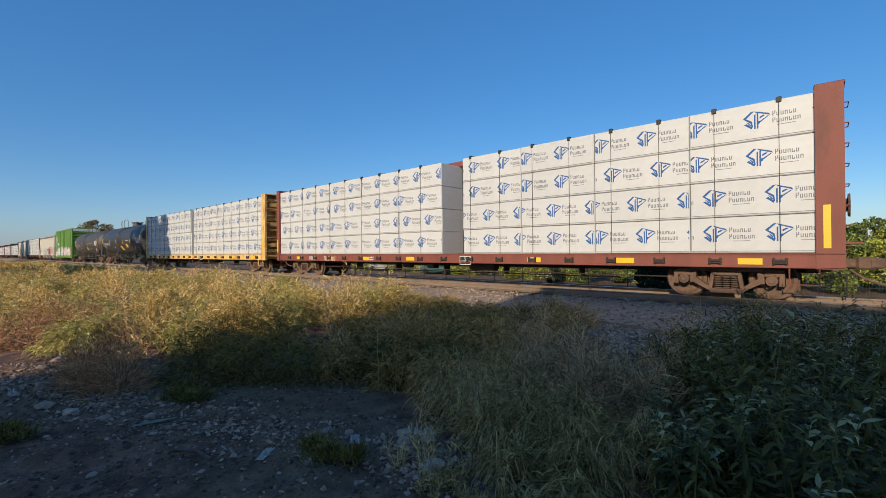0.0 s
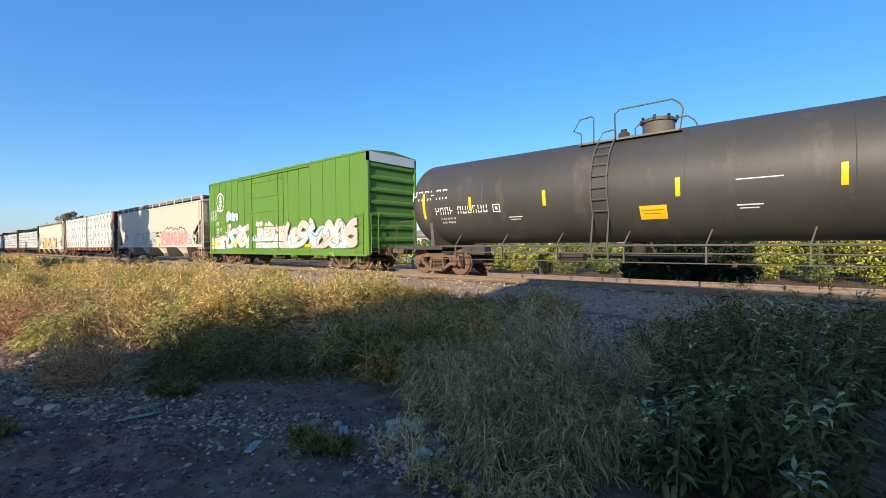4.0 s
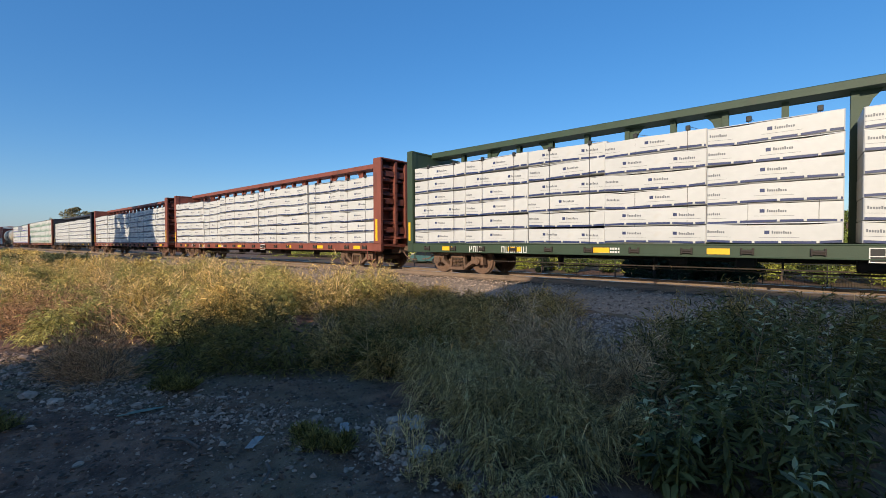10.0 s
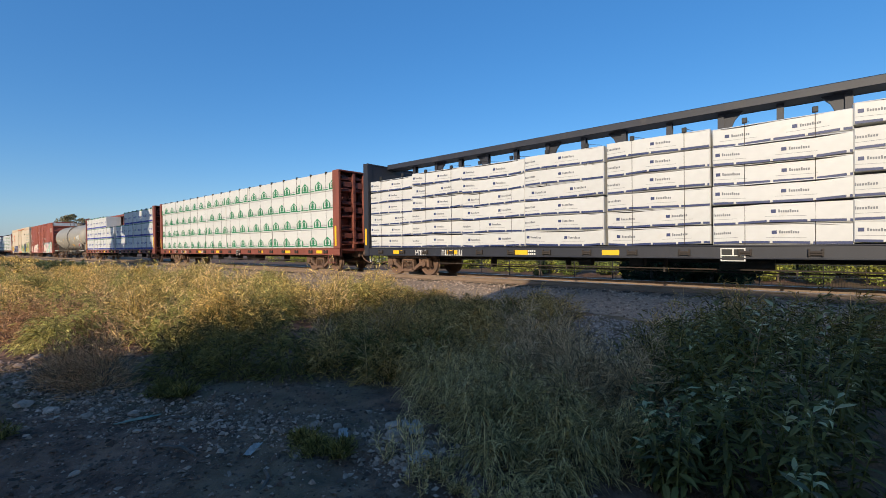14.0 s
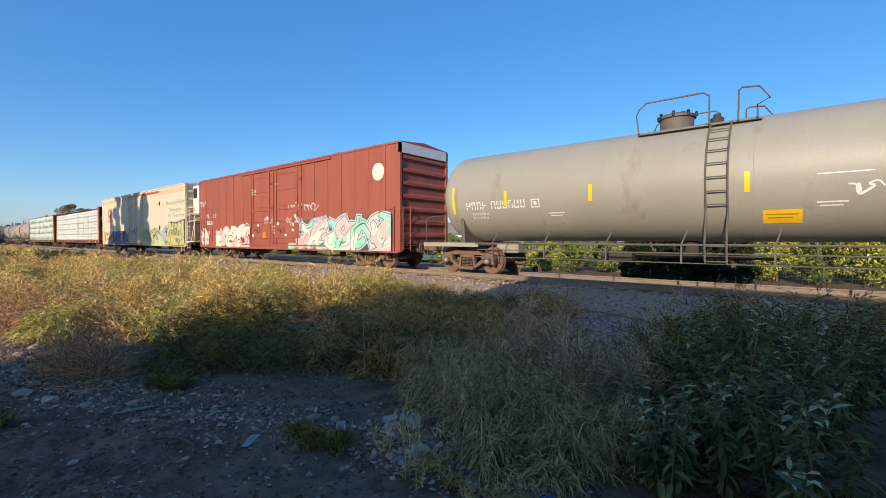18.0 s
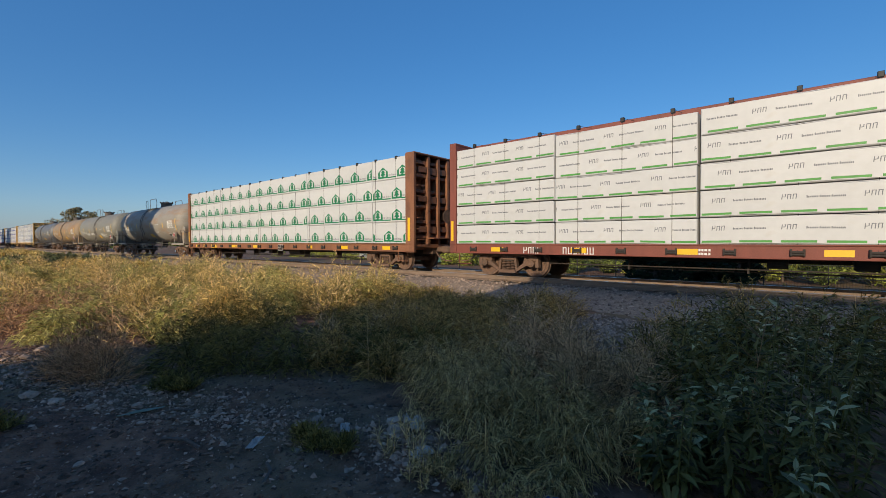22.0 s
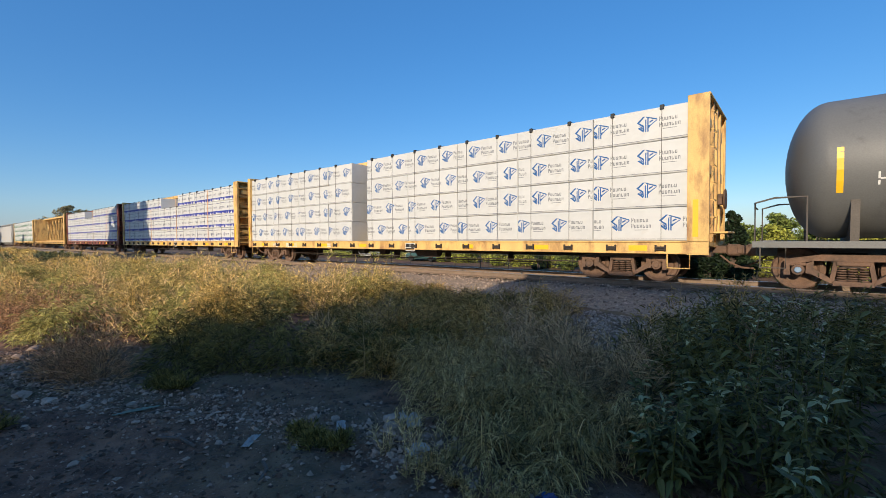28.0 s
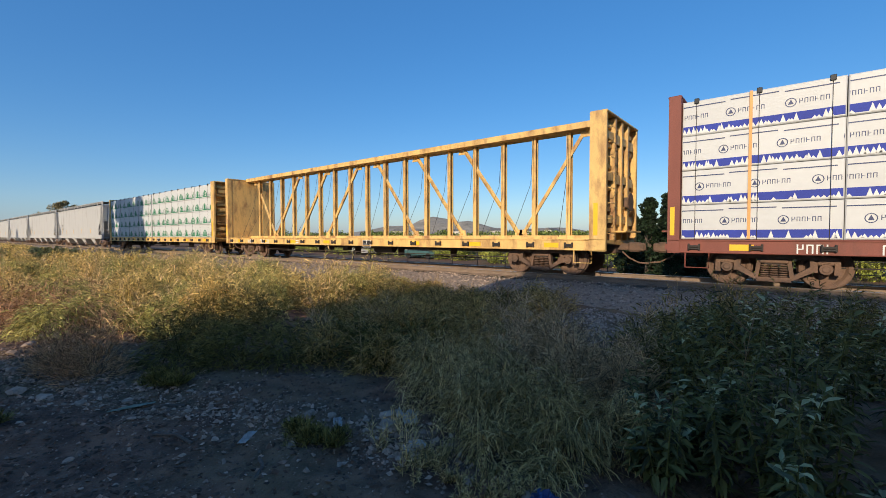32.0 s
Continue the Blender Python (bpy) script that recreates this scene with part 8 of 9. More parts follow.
def art_green(car, y):
    ring, cx, cz = [], -6.13, 3.85
    for i in range(28):
        a, b = 2 * math.pi * i / 28, 2 * math.pi * (i + 1) / 28
        ring.append([(cx + p * math.cos(t), cz + 1.1 * p * math.sin(t)) for p, t in ((0.54, a), (0.54, b), (0.46, b), (0.46, a))])
    for k in range(3):
        z = cz - 0.30 + 0.24 * k
        q = 0.27 - 0.03 * k
        for g in (-1, 1):
            ring.append([(cx + g * q, z - 0.05), (cx + g * q, z + 0.05), (cx + g * 0.05, z + 0.27), (cx + g * 0.05, z + 0.15)][::-g])
    ring.append([(cx - 0.055, cz - 0.5), (cx + 0.055, cz - 0.5), (cx + 0.055, cz + 0.42), (cx - 0.055, cz + 0.42)])
    part("emblem", bars_mesh(ring, y - 0.036), M_WHITE, car, "white round tree emblem", smooth=False)
    stencil(car, "XXX", -6.75, y - 0.034, 2.42, 0.22)
    stencil(car, "XXX XXX", -6.75, y - 0.034, 2.05, 0.2)
    text_part("LD LMT", 0.09, M_WHITE, car, -6.75, y - 0.034, 1.92)
    text_part("LT WT", 0.09, M_WHITE, car, -6.75, y - 0.034, 1.75)
    stencil(car, "000000", -5.5, y - 0.034, 1.92, 0.09)
    stencil(car, "00000", -5.5, y - 0.034, 1.75, 0.09)
    wildstyle(car, -5.2, 7.2, 1.0, 2.45, y - 0.034, [PALEBLUE, CREAM, PALEPINK, SILVER], M_GREYPRINT, [M_WHITE, TAN, M_GREYPRINT], n=11, seed=23, label="pale blue and cream graffiti", thick=0.15, point=0.5, spikes=2, over=1.35)
    wildstyle(car, -5.35, -3.8, 2.62, 3.28, y - 0.034, [PALEBLUE], OLIVE, [SILVER], n=2, seed=41, label="blue bubble graffiti", thick=0.2, point=0.2, spikes=0, over=1.0, rim=0.05)
    wildstyle(car, -7.5, -5.2, 0.95, 1.75, y - 0.034, [PALEPINK, CREAM, PALEBLUE], PALEPINK, [M_WHITE], n=3, seed=25, label="pale pink graffiti", thick=0.16, point=0.3)
    bubbles(car, -7.5, 2.75, 1.3, 0.8, y - 0.034, M_WHITE, n=3)
    for x in (-7.4, -6.75, -4.4):
        part("warning_panel", Mesh().box(x, x + 0.5, y - 0.085, y - 0.075, 1.22, 1.36), M_REFLECT, car, "yellow reflective panel")


def art_mint(car, y):
    wildstyle(car, 1.5, 9.1, 0.72, 2.2, y - 0.034, [MINT, PALEPINK, CREAM, MINT, PALEPINK], OLIVE, [M_WHITE, PINK, OLIVE], n=7, seed=33, label="mint and pink wildstyle graffiti", halo=PALEBLUE, thick=0.15, point=0.6, lean=0.25, over=1.45, spikes=3, back=OLIVE)
    wildstyle(car, -7.0, -2.5, 0.75, 2.0, y - 0.034, [CREAM, PALEPINK, CREAM], M_BOXRED, [M_BROWN, M_WHITE], n=5, seed=34, label="white and red graffiti", thick=0.17, point=0.7, lean=0.2, over=1.4, spikes=2)
    wildstyle(car, -9.3, -8.0, 0.75, 1.9, y - 0.034, [CREAM, PALEPINK], M_BROWN, [M_WHITE], n=2, seed=35, label="white and red graffiti", thick=0.12, point=0.5)
    door_gear(car, y)
    for k, (x, z) in enumerate(((1.6, 2.65), (3.0, 2.55), (-3.4, 1.75), (-0.9, 1.95))):
        tag(car, x, z, 1.1, 0.4, y - 0.06, M_WHITE, 40 + k)
    tag(car, -9.3, 3.3, 0.8, 0.4, y - 0.034, M_WHITE, 46)
    disc = [[(8.25, 3.97)] + [(8.25 + 0.36 * math.cos(2 * math.pi * q / 24), 3.97 + 0.36 * math.sin(2 * math.pi * q / 24)) for q in (i, i + 1)] for i in range(24)]
    part("emblem", bars_mesh(disc, y - 0.006), CREAM, car, "plain pale round emblem", smooth=False)
    stencil(car, "X X", -8.35, y - 0.034, 2.55, 0.25)
    stencil(car, "X X", -7.3, y - 0.034, 2.55, 0.25)
    stencil(car, "000000", -8.35, y - 0.034, 2.12, 0.25)
    text_part("LD LMT", 0.1, M_WHITE, car, -8.35, y - 0.034, 1.62)
    text_part("LT WT", 0.1, M_WHITE, car, -8.35, y - 0.034, 1.48)
    for k in range(3):
        stencil(car, "XXXXX XXX XX", -2.2, y - 0.08, 3.9 - 0.12 * k, 0.07)
        stencil(car, "XXXXXX", 0.0, y - 0.08, 1.5 + 0.16 * k, 0.08)
    stencil(car, "XXXXXXXX", 0.3, y - 0.08, 4.05, 0.07)
    part("warning_panel", Mesh().box(6.9, 7.5, y - 0.04, y - 0.03, 1.2, 1.42), M_REFLECT, car, "yellow warning panel")


def door_gear(car, y):
    """Hinges, lock boxes, placard boards and worn patches on the double doors of the red boxcar."""
    for x0, x1 in ((-2.3, 0.0), (0.1, 2.7)):
        part("door_frame", Mesh().box(x0 - 0.03, x0 + 0.03, y - 0.10, y - 0.05, 0.95, 4.85, 0.01), M_BOXRED, car)
        for k in range(3):
            part("hinge", Mesh().box(x1 - 0.16, x1 + 0.02, y - 0.10, y - 0.05, 1.5 + 1.3 * k, 1.62 + 1.3 * k, 0.01), M_BROWN, car)
        part("lower_door_panel", Mesh().box(x0 + 0.2, x1 - 0.2, y - 0.085, y - 0.05, 1.25, 2.05, 0.015), M_BOXRED, car)
        part("placard_board", Mesh().box(x0 + 0.75, x0 + 1.15, y - 0.105, y - 0.08, 1.55, 1.85, 0.01), M_BROWN, car)
        part("upper_cross_band", Mesh().box(x0 + 0.1, x1 - 0.1, y - 0.095, y - 0.07, 2.72, 2.80, 0.01), M_BOXRED, car)
    part("orange_patch", Mesh().box(-0.95, -0.55, y - 0.112, y - 0.106, 1.25, 1.6), M_ORANGE, car, "worn orange painted patch")
    for x, z in ((-2.1, 1.35), (-1.5, 1.9), (0.55, 1.95), (1.3, 1.35), (1.95, 1.6), (-0.5, 2.3), (2.2, 2.3)):
        part("pale_sticker", Mesh().box(x, x + 0.16, y - 0.118, y - 0.112, z, z + 0.13), M_WHITE, car, "small pale sticker")
    for k, x in enumerate((1.5, 1.9, 2.3)):
        tag(car, x, 2.0 - 0.2 * (k % 2), 0.4, 0.3, y - 0.119, M_WHITE, 60 + k)


def outline(x, knots):
    """Height of a painted piece's upper edge, straight from knot to knot."""
    return float(np.interp(x, [k[0] for k in knots], [k[1] for k in knots]))


def filled(x0, x1, z0, knots, step=0.12, wave=0.03):
    """A painted area between a level foot and an uneven upper edge, as upright quads."""
    xs = np.linspace(x0, x1, int((x1 - x0) / step) + 1)
    hs = [max(z0 + 0.01, outline(x, knots) + wave * math.sin(9.0 * x) * math.sin(3.7 * x + 1)) for x in xs]
    return [[(float(p), z0), (float(q), z0), (float(q), h1), (float(p), h0)] for p, q, h0, h1 in zip(xs[:-1], xs[1:], hs[:-1], hs[1:])]


def swirl_piece(car, y, x0, x1, z0, knots, base, inks, n, seed, label):
    """A painted area full of thin lines that stream round a row of eddies."""
    r = random.Random(seed)
    eddies = [(r.uniform(x0 + 0.3, x1 - 0.3), r.uniform(z0 + 0.25, z0 + 1.0), r.choice((-1, 1)) * r.uniform(0.5, 1.0), r.uniform(0.18, 0.42)) for _ in range(int((x1 - x0) * 2.0))]
    part("graffiti", bars_mesh(filled(x0, x1, z0, knots), y), base, car, label, smooth=False)
    sheets = {}
    for k in range(n):
        x, z = r.uniform(x0, x1), r.uniform(z0, z0 + 1.25)
        pts, turn = [], r.choice((-1, 1))
        for _ in range(r.randrange(7, 19)):
            if not (x0 < x < x1 and z0 + 0.02 < z < outline(x, knots) - 0.03):
                break
            pts.append((x, z))
            u, v = 0.35, 0.10 * math.sin(2 * x)
            for ex, ez, p, q in eddies:
                d2 = (x - ex) ** 2 + (z - ez) ** 2
                f = p * math.exp(-d2 / (2 * q * q)) / q
                u, v = u - f * (z - ez), v + f * (x - ex)
            L = math.hypot(u, v) or 1
            x, z = x + turn * 0.055 * u / L, z + turn * 0.055 * v / L
        if len(pts) > 3:
            mt = inks[k % len(inks)]
            sheets.setdefault(mt, []).append((broad(pts, r.uniform(0.009, 0.026), 0.0, 0.8), k))
    for j, (mt, groups) in enumerate(sheets.items()):
        m = Mesh()
        for polys, k in groups:
            for q in polys:
                m.flat(q, y - 0.003 - 0.002 * j - 0.00001 * (k % 150))
        part("graffiti", m, mt, car, label, smooth=False)


def winged_piece(car, y):
    """Pale green crossing wings with dark slits and fine dark outlines."""
    r = random.Random(58)
    knots = ((1.9, 1.55), (2.15, 1.98), (2.7, 1.9), (3.3, 2.16), (4.0, 1.9), (4.85, 2.14), (5.75, 1.84), (6.35, 1.45), (6.95, 0.80))
    label = "pale green winged graffiti"
    part("graffiti", bars_mesh(filled(1.9, 6.95, 0.70, knots, wave=0.0), y), LEAF, car, label, smooth=False)
    edge = [(x, outline(x, knots) - 0.01) for x in np.linspace(1.95, 6.9, 60)]
    lines, slits, lights = broad(edge, 0.01, 0.0, 0.3), [], []
    for k in range(34):
        a = r.uniform(1.9, 5.2)
        w, d, z = r.uniform(0.9, 2.2), r.choice((-1, 1, 1)), r.uniform(0.75, 1.7)
        rise = r.uniform(0.15, 0.45)
        ctrl = [(a, z), (a + w * 0.35, z + rise * 0.9), (a + w * 0.65, z + rise * 0.7), (a + w, z - 0.25 * rise)]
        if d < 0:
            ctrl = [(2 * a + w - p, q) for p, q in ctrl][::-1]
        ln = [(p, q) for p, q in smooth_line(ctrl, 7) if 1.93 < p < 6.9 and 0.73 < q < outline(p, knots) - 0.05]
        if len(ln) < 6:
            continue
        lines += broad(ln, 0.007, 0.0, 0.5)
        if k % 2:
            slits += broad([(p, q - 0.05) for p, q in ln[2:-1] if q > 0.83], r.uniform(0.010, 0.022), 0.0, 0.97) if len(ln) > 9 and min(q for p, q in ln) > 0.83 else []
        else:
            lights += broad([(p, q + 0.028) for p, q in ln[1:-1]], 0.02, 0.0, 0.8)
    for k, (mt, polys) in enumerate(((CREAM, lights), (M_GREYPRINT, slits), (OLIVE, lines))):
        part("graffiti", bars_mesh([[(float(p), float(q)) for p, q in g4] for g4 in polys], y - 0.003 - 0.002 * k), mt, car, label, smooth=False)


PEAR = material("pear_green_spray_paint", (0.43, 0.43, 0.18), 0.6, spread=0.15, bump=0.0)


def block_piece(car, y):
    """Upright pear-green blocks with dark depth at their tops and cuts, before lilac clouds, with black scrawls over them."""
    label = "pear-green block graffiti on lilac clouds"
    clouds = []
    for x, z, q in ((6.1, 1.35, 0.42), (6.45, 1.5, 0.45), (6.9, 1.75, 0.45), (7.2, 1.95, 0.4), (8.5, 2.2, 0.4), (9.3, 2.2, 0.42), (9.95, 2.3, 0.4), (6.7, 1.1, 0.5)):
        clouds += star_fan(x, z, [(q * u, q * u * 0.8) for u in (1, 0.93, 1.06, 0.95, 1.02, 0.9, 1.05, 0.97, 1, 0.94)])
    shade, face, cut, light = [], [], [], []
    for x, w, top, lean in ((7.05, 0.75, 1.95, 0.15), (7.62, 0.72, 2.45, 0.1), (8.3, 0.55, 2.42, 0.05), (8.82, 0.62, 2.38, 0.08), (9.4, 0.75, 2.48, 0.1), (10.1, 0.72, 2.55, 0.06)):
        quad = lambda a, b, c, d, g4: [(x + a + lean * (c - 0.7) * 0.4, c), (x + b + lean * (c - 0.7) * 0.4, c), (x + b + lean * (d - 0.7) * 0.4 - g4, d), (x + a + lean * (d - 0.7) * 0.4, d - g4)]
        shade += [quad(-0.05, w + 0.03, 0.72, top, 0.16), quad(0.12, w + 0.10, 0.9, top + 0.07, 0.02)]
        face += [quad(0.0, w, 0.76, top - 0.09, 0.12), [(x + 0.16, top - 0.16), (x + w * 0.55, top + 0.02), (x + w + 0.03, top - 0.05), (x + w - 0.03, top - 0.2)]]
        cut += [quad(w * 0.35, w * 0.6, 1.45, 1.72, 0.1), quad(w * 0.4, w * 0.52, 0.78, 0.92, 0.0), quad(-0.04, 0.16, top - 0.42, top - 0.22, 0.0)]
        light += [quad(w * 0.38, w * 0.5, 1.48, 1.62, 0.05), quad(-0.03, 0.11, top - 0.41, top - 0.28, 0.0)]
    for k, (mt, polys) in enumerate(((LILAC, clouds), (GREENBLK, shade), (PEAR, face), (OLIVE, cut), (CREAM, light))):
        mm = Mesh()
        for j, q in enumerate(polys):
            mm.flat(q, y - 0.002 * k - 0.00002 * (j % 90))
        part("graffiti", mm, mt, car, label, smooth=False)
    for k, (x, z, w, h) in enumerate(((7.1, 1.35, 0.9, 0.5), (8.0, 1.5, 1.3, 0.5), (9.0, 1.45, 1.4, 0.55), (7.05, 0.85, 0.7, 0.25), (9.2, 0.9, 1.2, 0.4))):
        tag(car, x, z, w, h, y - 0.012 - 0.001 * k, M_BLACK, 70 + k)


def art_reefer(car, y):
    q = y - 0.004
    swirl_piece(car, y - 0.026, -9.15, -2.1, 0.72, ((-9.15, 0.78), (-8.75, 1.28), (-8.2, 1.45), (-7.3, 1.9), (-6.9, 2.0), (-6.3, 1.88), (-5.0, 1.99), (-3.1, 1.95), (-2.8, 1.92), (-2.7, 1.32), (-2.3, 1.25), (-2.1, 0.8)), INDIGO, [PALEBLUE, DUSK, BLUE_INK, INDIGO, BLUE_INK, DUSK, LILAC, INDIGO], 1300, 53, "indigo and pale blue swirling graffiti")
    winged_piece(car, y - 0.026)
    block_piece(car, y - 0.024)
    tag(car, -9.75, 1.5, 1.3, 0.35, q, M_BLACK, 56)
    tag(car, -1.0, 1.7, 0.7, 0.25, y - 0.09, M_BLACK, 57)
    tag(car, 1.2, 1.25, 0.5, 0.14, y - 0.06, M_BLACK, 58)
    tag(car, -2.0, 1.12, 0.5, 0.2, y - 0.03, M_BLACK, 59)
    part("grey_patch", Mesh().box(-2.75, -2.2, y - 0.034, y - 0.03, 1.24, 1.66), M_GREYPRINT, car, "grey painted-over patch")
    # door hardware: rods with keepers, cross rails, a lock box and a lower panel
    for x in (-1.66, -1.04, 0.16, 1.44, 1.78):
        rod = part("locking_bar", Mesh().tube([(x, y - 0.09, 1.0), (x, y - 0.09, 4.85)], 0.022, 6), M_REEFER, car)
        for z in (1.3, 2.1, 3.2, 4.1) if x in (-1.04, 1.44) else (1.5, 2.45, 3.35):
            part("keeper", Mesh().box(x - 0.08, x + 0.08, y - 0.125, y - 0.05, z - 0.045, z + 0.045, 0.012), M_REEFER, rod)
    for x0, x1, z in ((-1.66, 1.78, 3.06), (-1.04, 1.78, 2.5), (-1.66, 1.78, 1.22), (-1.04, -0.02, 2.2), (0.46, 1.44, 2.2)):
        part("door_band", Mesh().box(x0, x1, y - 0.08, y - 0.05, z - 0.022, z + 0.022, 0.008), M_REEFER, car)
    part("door_panel", Mesh().box(-1.55, 1.7, y - 0.07, y - 0.05, 1.32, 2.42, 0.01), M_REEFER, car)
    part("door_lock", Mesh().box(-0.02, 0.46, y - 0.15, y - 0.05, 1.83, 2.32, 0.03), M_REEFER, car, "cream lock box with a lever")
    part("lock_lever", Mesh().box(0.16, 0.24, y - 0.19, y - 0.15, 1.6, 2.2, 0.015).tube([(-0.3, y - 0.12, 1.95), (0.75, y - 0.12, 1.95)], 0.018, 6), M_BROWN, car)
    for x, z, w, h in ((-1.9, 3.75, 0.07, 0.35), (-1.9, 1.98, 0.07, 0.32), (5.82, 3.83, 0.12, 0.3), (5.82, 1.92, 0.12, 0.34)):
        part("rung_bracket", Mesh().box(x, x + w, y - 0.06, y, z, z + h, 0.01).box(x + 0.02, x + w - 0.01, y - 0.064, y - 0.06, z + 0.05, z + h - 0.05), M_UNDER, car)
    for x, z, h in ((-9.92, 0.96, 0.95), (-7.16, 1.0, 0.47), (-4.12, 0.98, 0.47), (-1.44, 1.55, 0.48), (1.82, 1.6, 0.47), (4.4, 1.04, 0.43), (8.16, 1.0, 0.46)):
        part("reflector", Mesh().box(x, x + 0.09, y - 0.094, y - 0.085 if abs(x) < 2 else y, z, z + h), M_REFLECT, car, "yellow reflective strip")
    for x, z, w, h in ((-9.58, 1.13, 0.5, 0.21), (-2.32, 2.98, 0.28, 0.25), (10.25, 1.3, 0.5, 0.12)):
        board = part("warning_panel", Mesh().box(x, x + w, y - 0.046, y, z, z + h), M_REFLECT, car, "yellow warning panel")
        for k in range(2):
            part("print_bar", Mesh().box(x + 0.05, x + w - 0.05, y - 0.05, y - 0.046, z + h * (0.25 + 0.35 * k), z + h * (0.40 + 0.35 * k)), M_BROWN, board)
    part("notice_outline", bars_mesh([[(0.72, 1.72), (1.2, 1.72), (1.2, 1.735), (0.72, 1.735)], [(0.72, 1.94), (1.2, 1.94), (1.2, 1.955), (0.72, 1.955)], [(0.72, 1.72), (0.735, 1.72), (0.735, 1.95), (0.72, 1.95)], [(1.185, 1.72), (1.2, 1.72), (1.2, 1.95), (1.185, 1.95)]], y - 0.075), M_FADEORANGE, car, smooth=False)
    # plain emblem, word bars and slogan
    ex, ez = -8.42, 3.69
    m = [[(ex, ez), (ex + 0.52 * math.cos(a0), ez + 0.44 * math.sin(a0)), (ex + 0.52 * math.cos(a0 + 0.2), ez + 0.44 * math.sin(a0 + 0.2))] for a0 in [1.45 + 0.2 * q2 for q2 in range(17)]]
    m += [[(ex + 0.08, ez + 0.16), (ex + 1.0, ez + 0.16), (ex + 1.06, ez + 0.44), (ex + 0.08, ez + 0.44)], [(ex + 0.30, ez - 0.44), (ex + 0.62, ez - 0.44), (ex + 0.70, ez + 0.15), (ex + 0.38, ez + 0.15)]]
    part("emblem", bars_mesh(m, q), M_ORANGE, car, "plain orange emblem", smooth=False)
    part("emblem_star", bars_mesh([[(ex - 0.15 + 0.24 * math.cos(b + 1.5) * 0.1 - 0.2 * math.cos(b), ez - 0.2 * math.sin(b) - 0.02), (ex - 0.15 + 0.2 * math.cos(b), ez + 0.2 * math.sin(b) - 0.02), (ex - 0.15 + 0.2 * math.cos(b), ez + 0.2 * math.sin(b) + 0.02)] for b in (0.2, 1.25, 2.3)], q - 0.004), M_WHITE, car, smooth=False)
    part("word_bars", bars_mesh(letter_bars("XXXX-XXXXX", -9.42, 2.80, 0.33, lean=0.2, width=0.80, bold=0.84)[0], q), M_ORANGE, car, "slanted orange word bars", smooth=False)
    stencil(car, "XXXX", -8.56, q, 2.26, 0.25, M_FADEORANGE, 0.85)
    stencil(car, "00000", -8.52, q, 1.80, 0.25, M_FADEORANGE, 0.75)
    for wd, x, z in (("Protecting Today's", 7.25, 3.76), ("Perishables", 7.93, 3.22), ("For Tomorrow", 7.64, 2.79)):
        text_part(wd, 0.33, M_FADE, car, x, q, z, lean=0.25, spacing=1.1)
    text_part("KARA  SEA", 0.16, M_FADEORANGE, car, -0.72, y - 0.056, 4.12, spacing=1.2)
    text_part("OPENING", 0.09, M_FADEORANGE, car, -0.9, y - 0.056, 3.5)
    text_part("H 11-3", 0.09, M_FADEORANGE, car, -0.9, y - 0.056, 3.35)
    text_part("W 12-0", 0.09, M_FADEORANGE, car, -0.9, y - 0.056, 3.2)
    part("red_sill_band", Mesh().box(-2.13, 1.85, y - 0.03, y - 0.022, 0.68, 0.96), M_ORANGE, car, "worn orange-red sill band")
    part("red_door_track", Mesh().box(-2.06, 5.81, y - 0.085, y - 0.03, 4.86, 4.91).box(-2.06, 5.81, y - 0.075, y - 0.03, 4.94, 4.985), M_ORANGE, car, "worn red door track")
    for x0, x1 in ((-10.9, -2.1), (5.85, 10.9)):
        part("roof_band", Mesh().box(x0, x1, y - 0.012, y, 4.68, 4.98), M_REEFROOF, car, "weathered tan band below the roof")
    # cooling unit and its platform on the leading end
    part("cooling_unit", Mesh().box(11.1, 11.95, -1.0, 1.0, 2.95, 5.0, 0.08), M_WHITE, car, "white cooling unit")
    part("cooling_grille", Mesh().box(11.95, 11.98, -0.8, 0.8, 4.1, 4.85).box(11.25, 11.85, -1.02, -1.0, 4.1, 4.8), M_BLACK, car)
    part("cooling_tank", Mesh().box(11.1, 12.1, -1.0, 1.0, 1.15, 2.3, 0.05), M_UNDER, car)
    m = Mesh().box(11.1, 12.55, -1.48, 1.48, 1.0, 1.06).box(11.1, 12.55, -1.3, 1.3, 2.45, 2.5)
    for yy in (-1.42, 1.42):
        m.tube([(12.5, yy, 1.0), (12.5, yy, 3.4), (11.15, yy, 3.4)], 0.03, 6).tube([(12.5, yy, 2.95), (11.15, yy, 2.95)], 0.02, 6).tube([(12.5, yy, 2.45), (11.9, yy, 1.05)], 0.04, 6)
    part("end_platform", m, M_REEFER, car)
    ladder(car, 11.5, -1.46, 0.5, 3.3, M_REEFER, w=0.5)


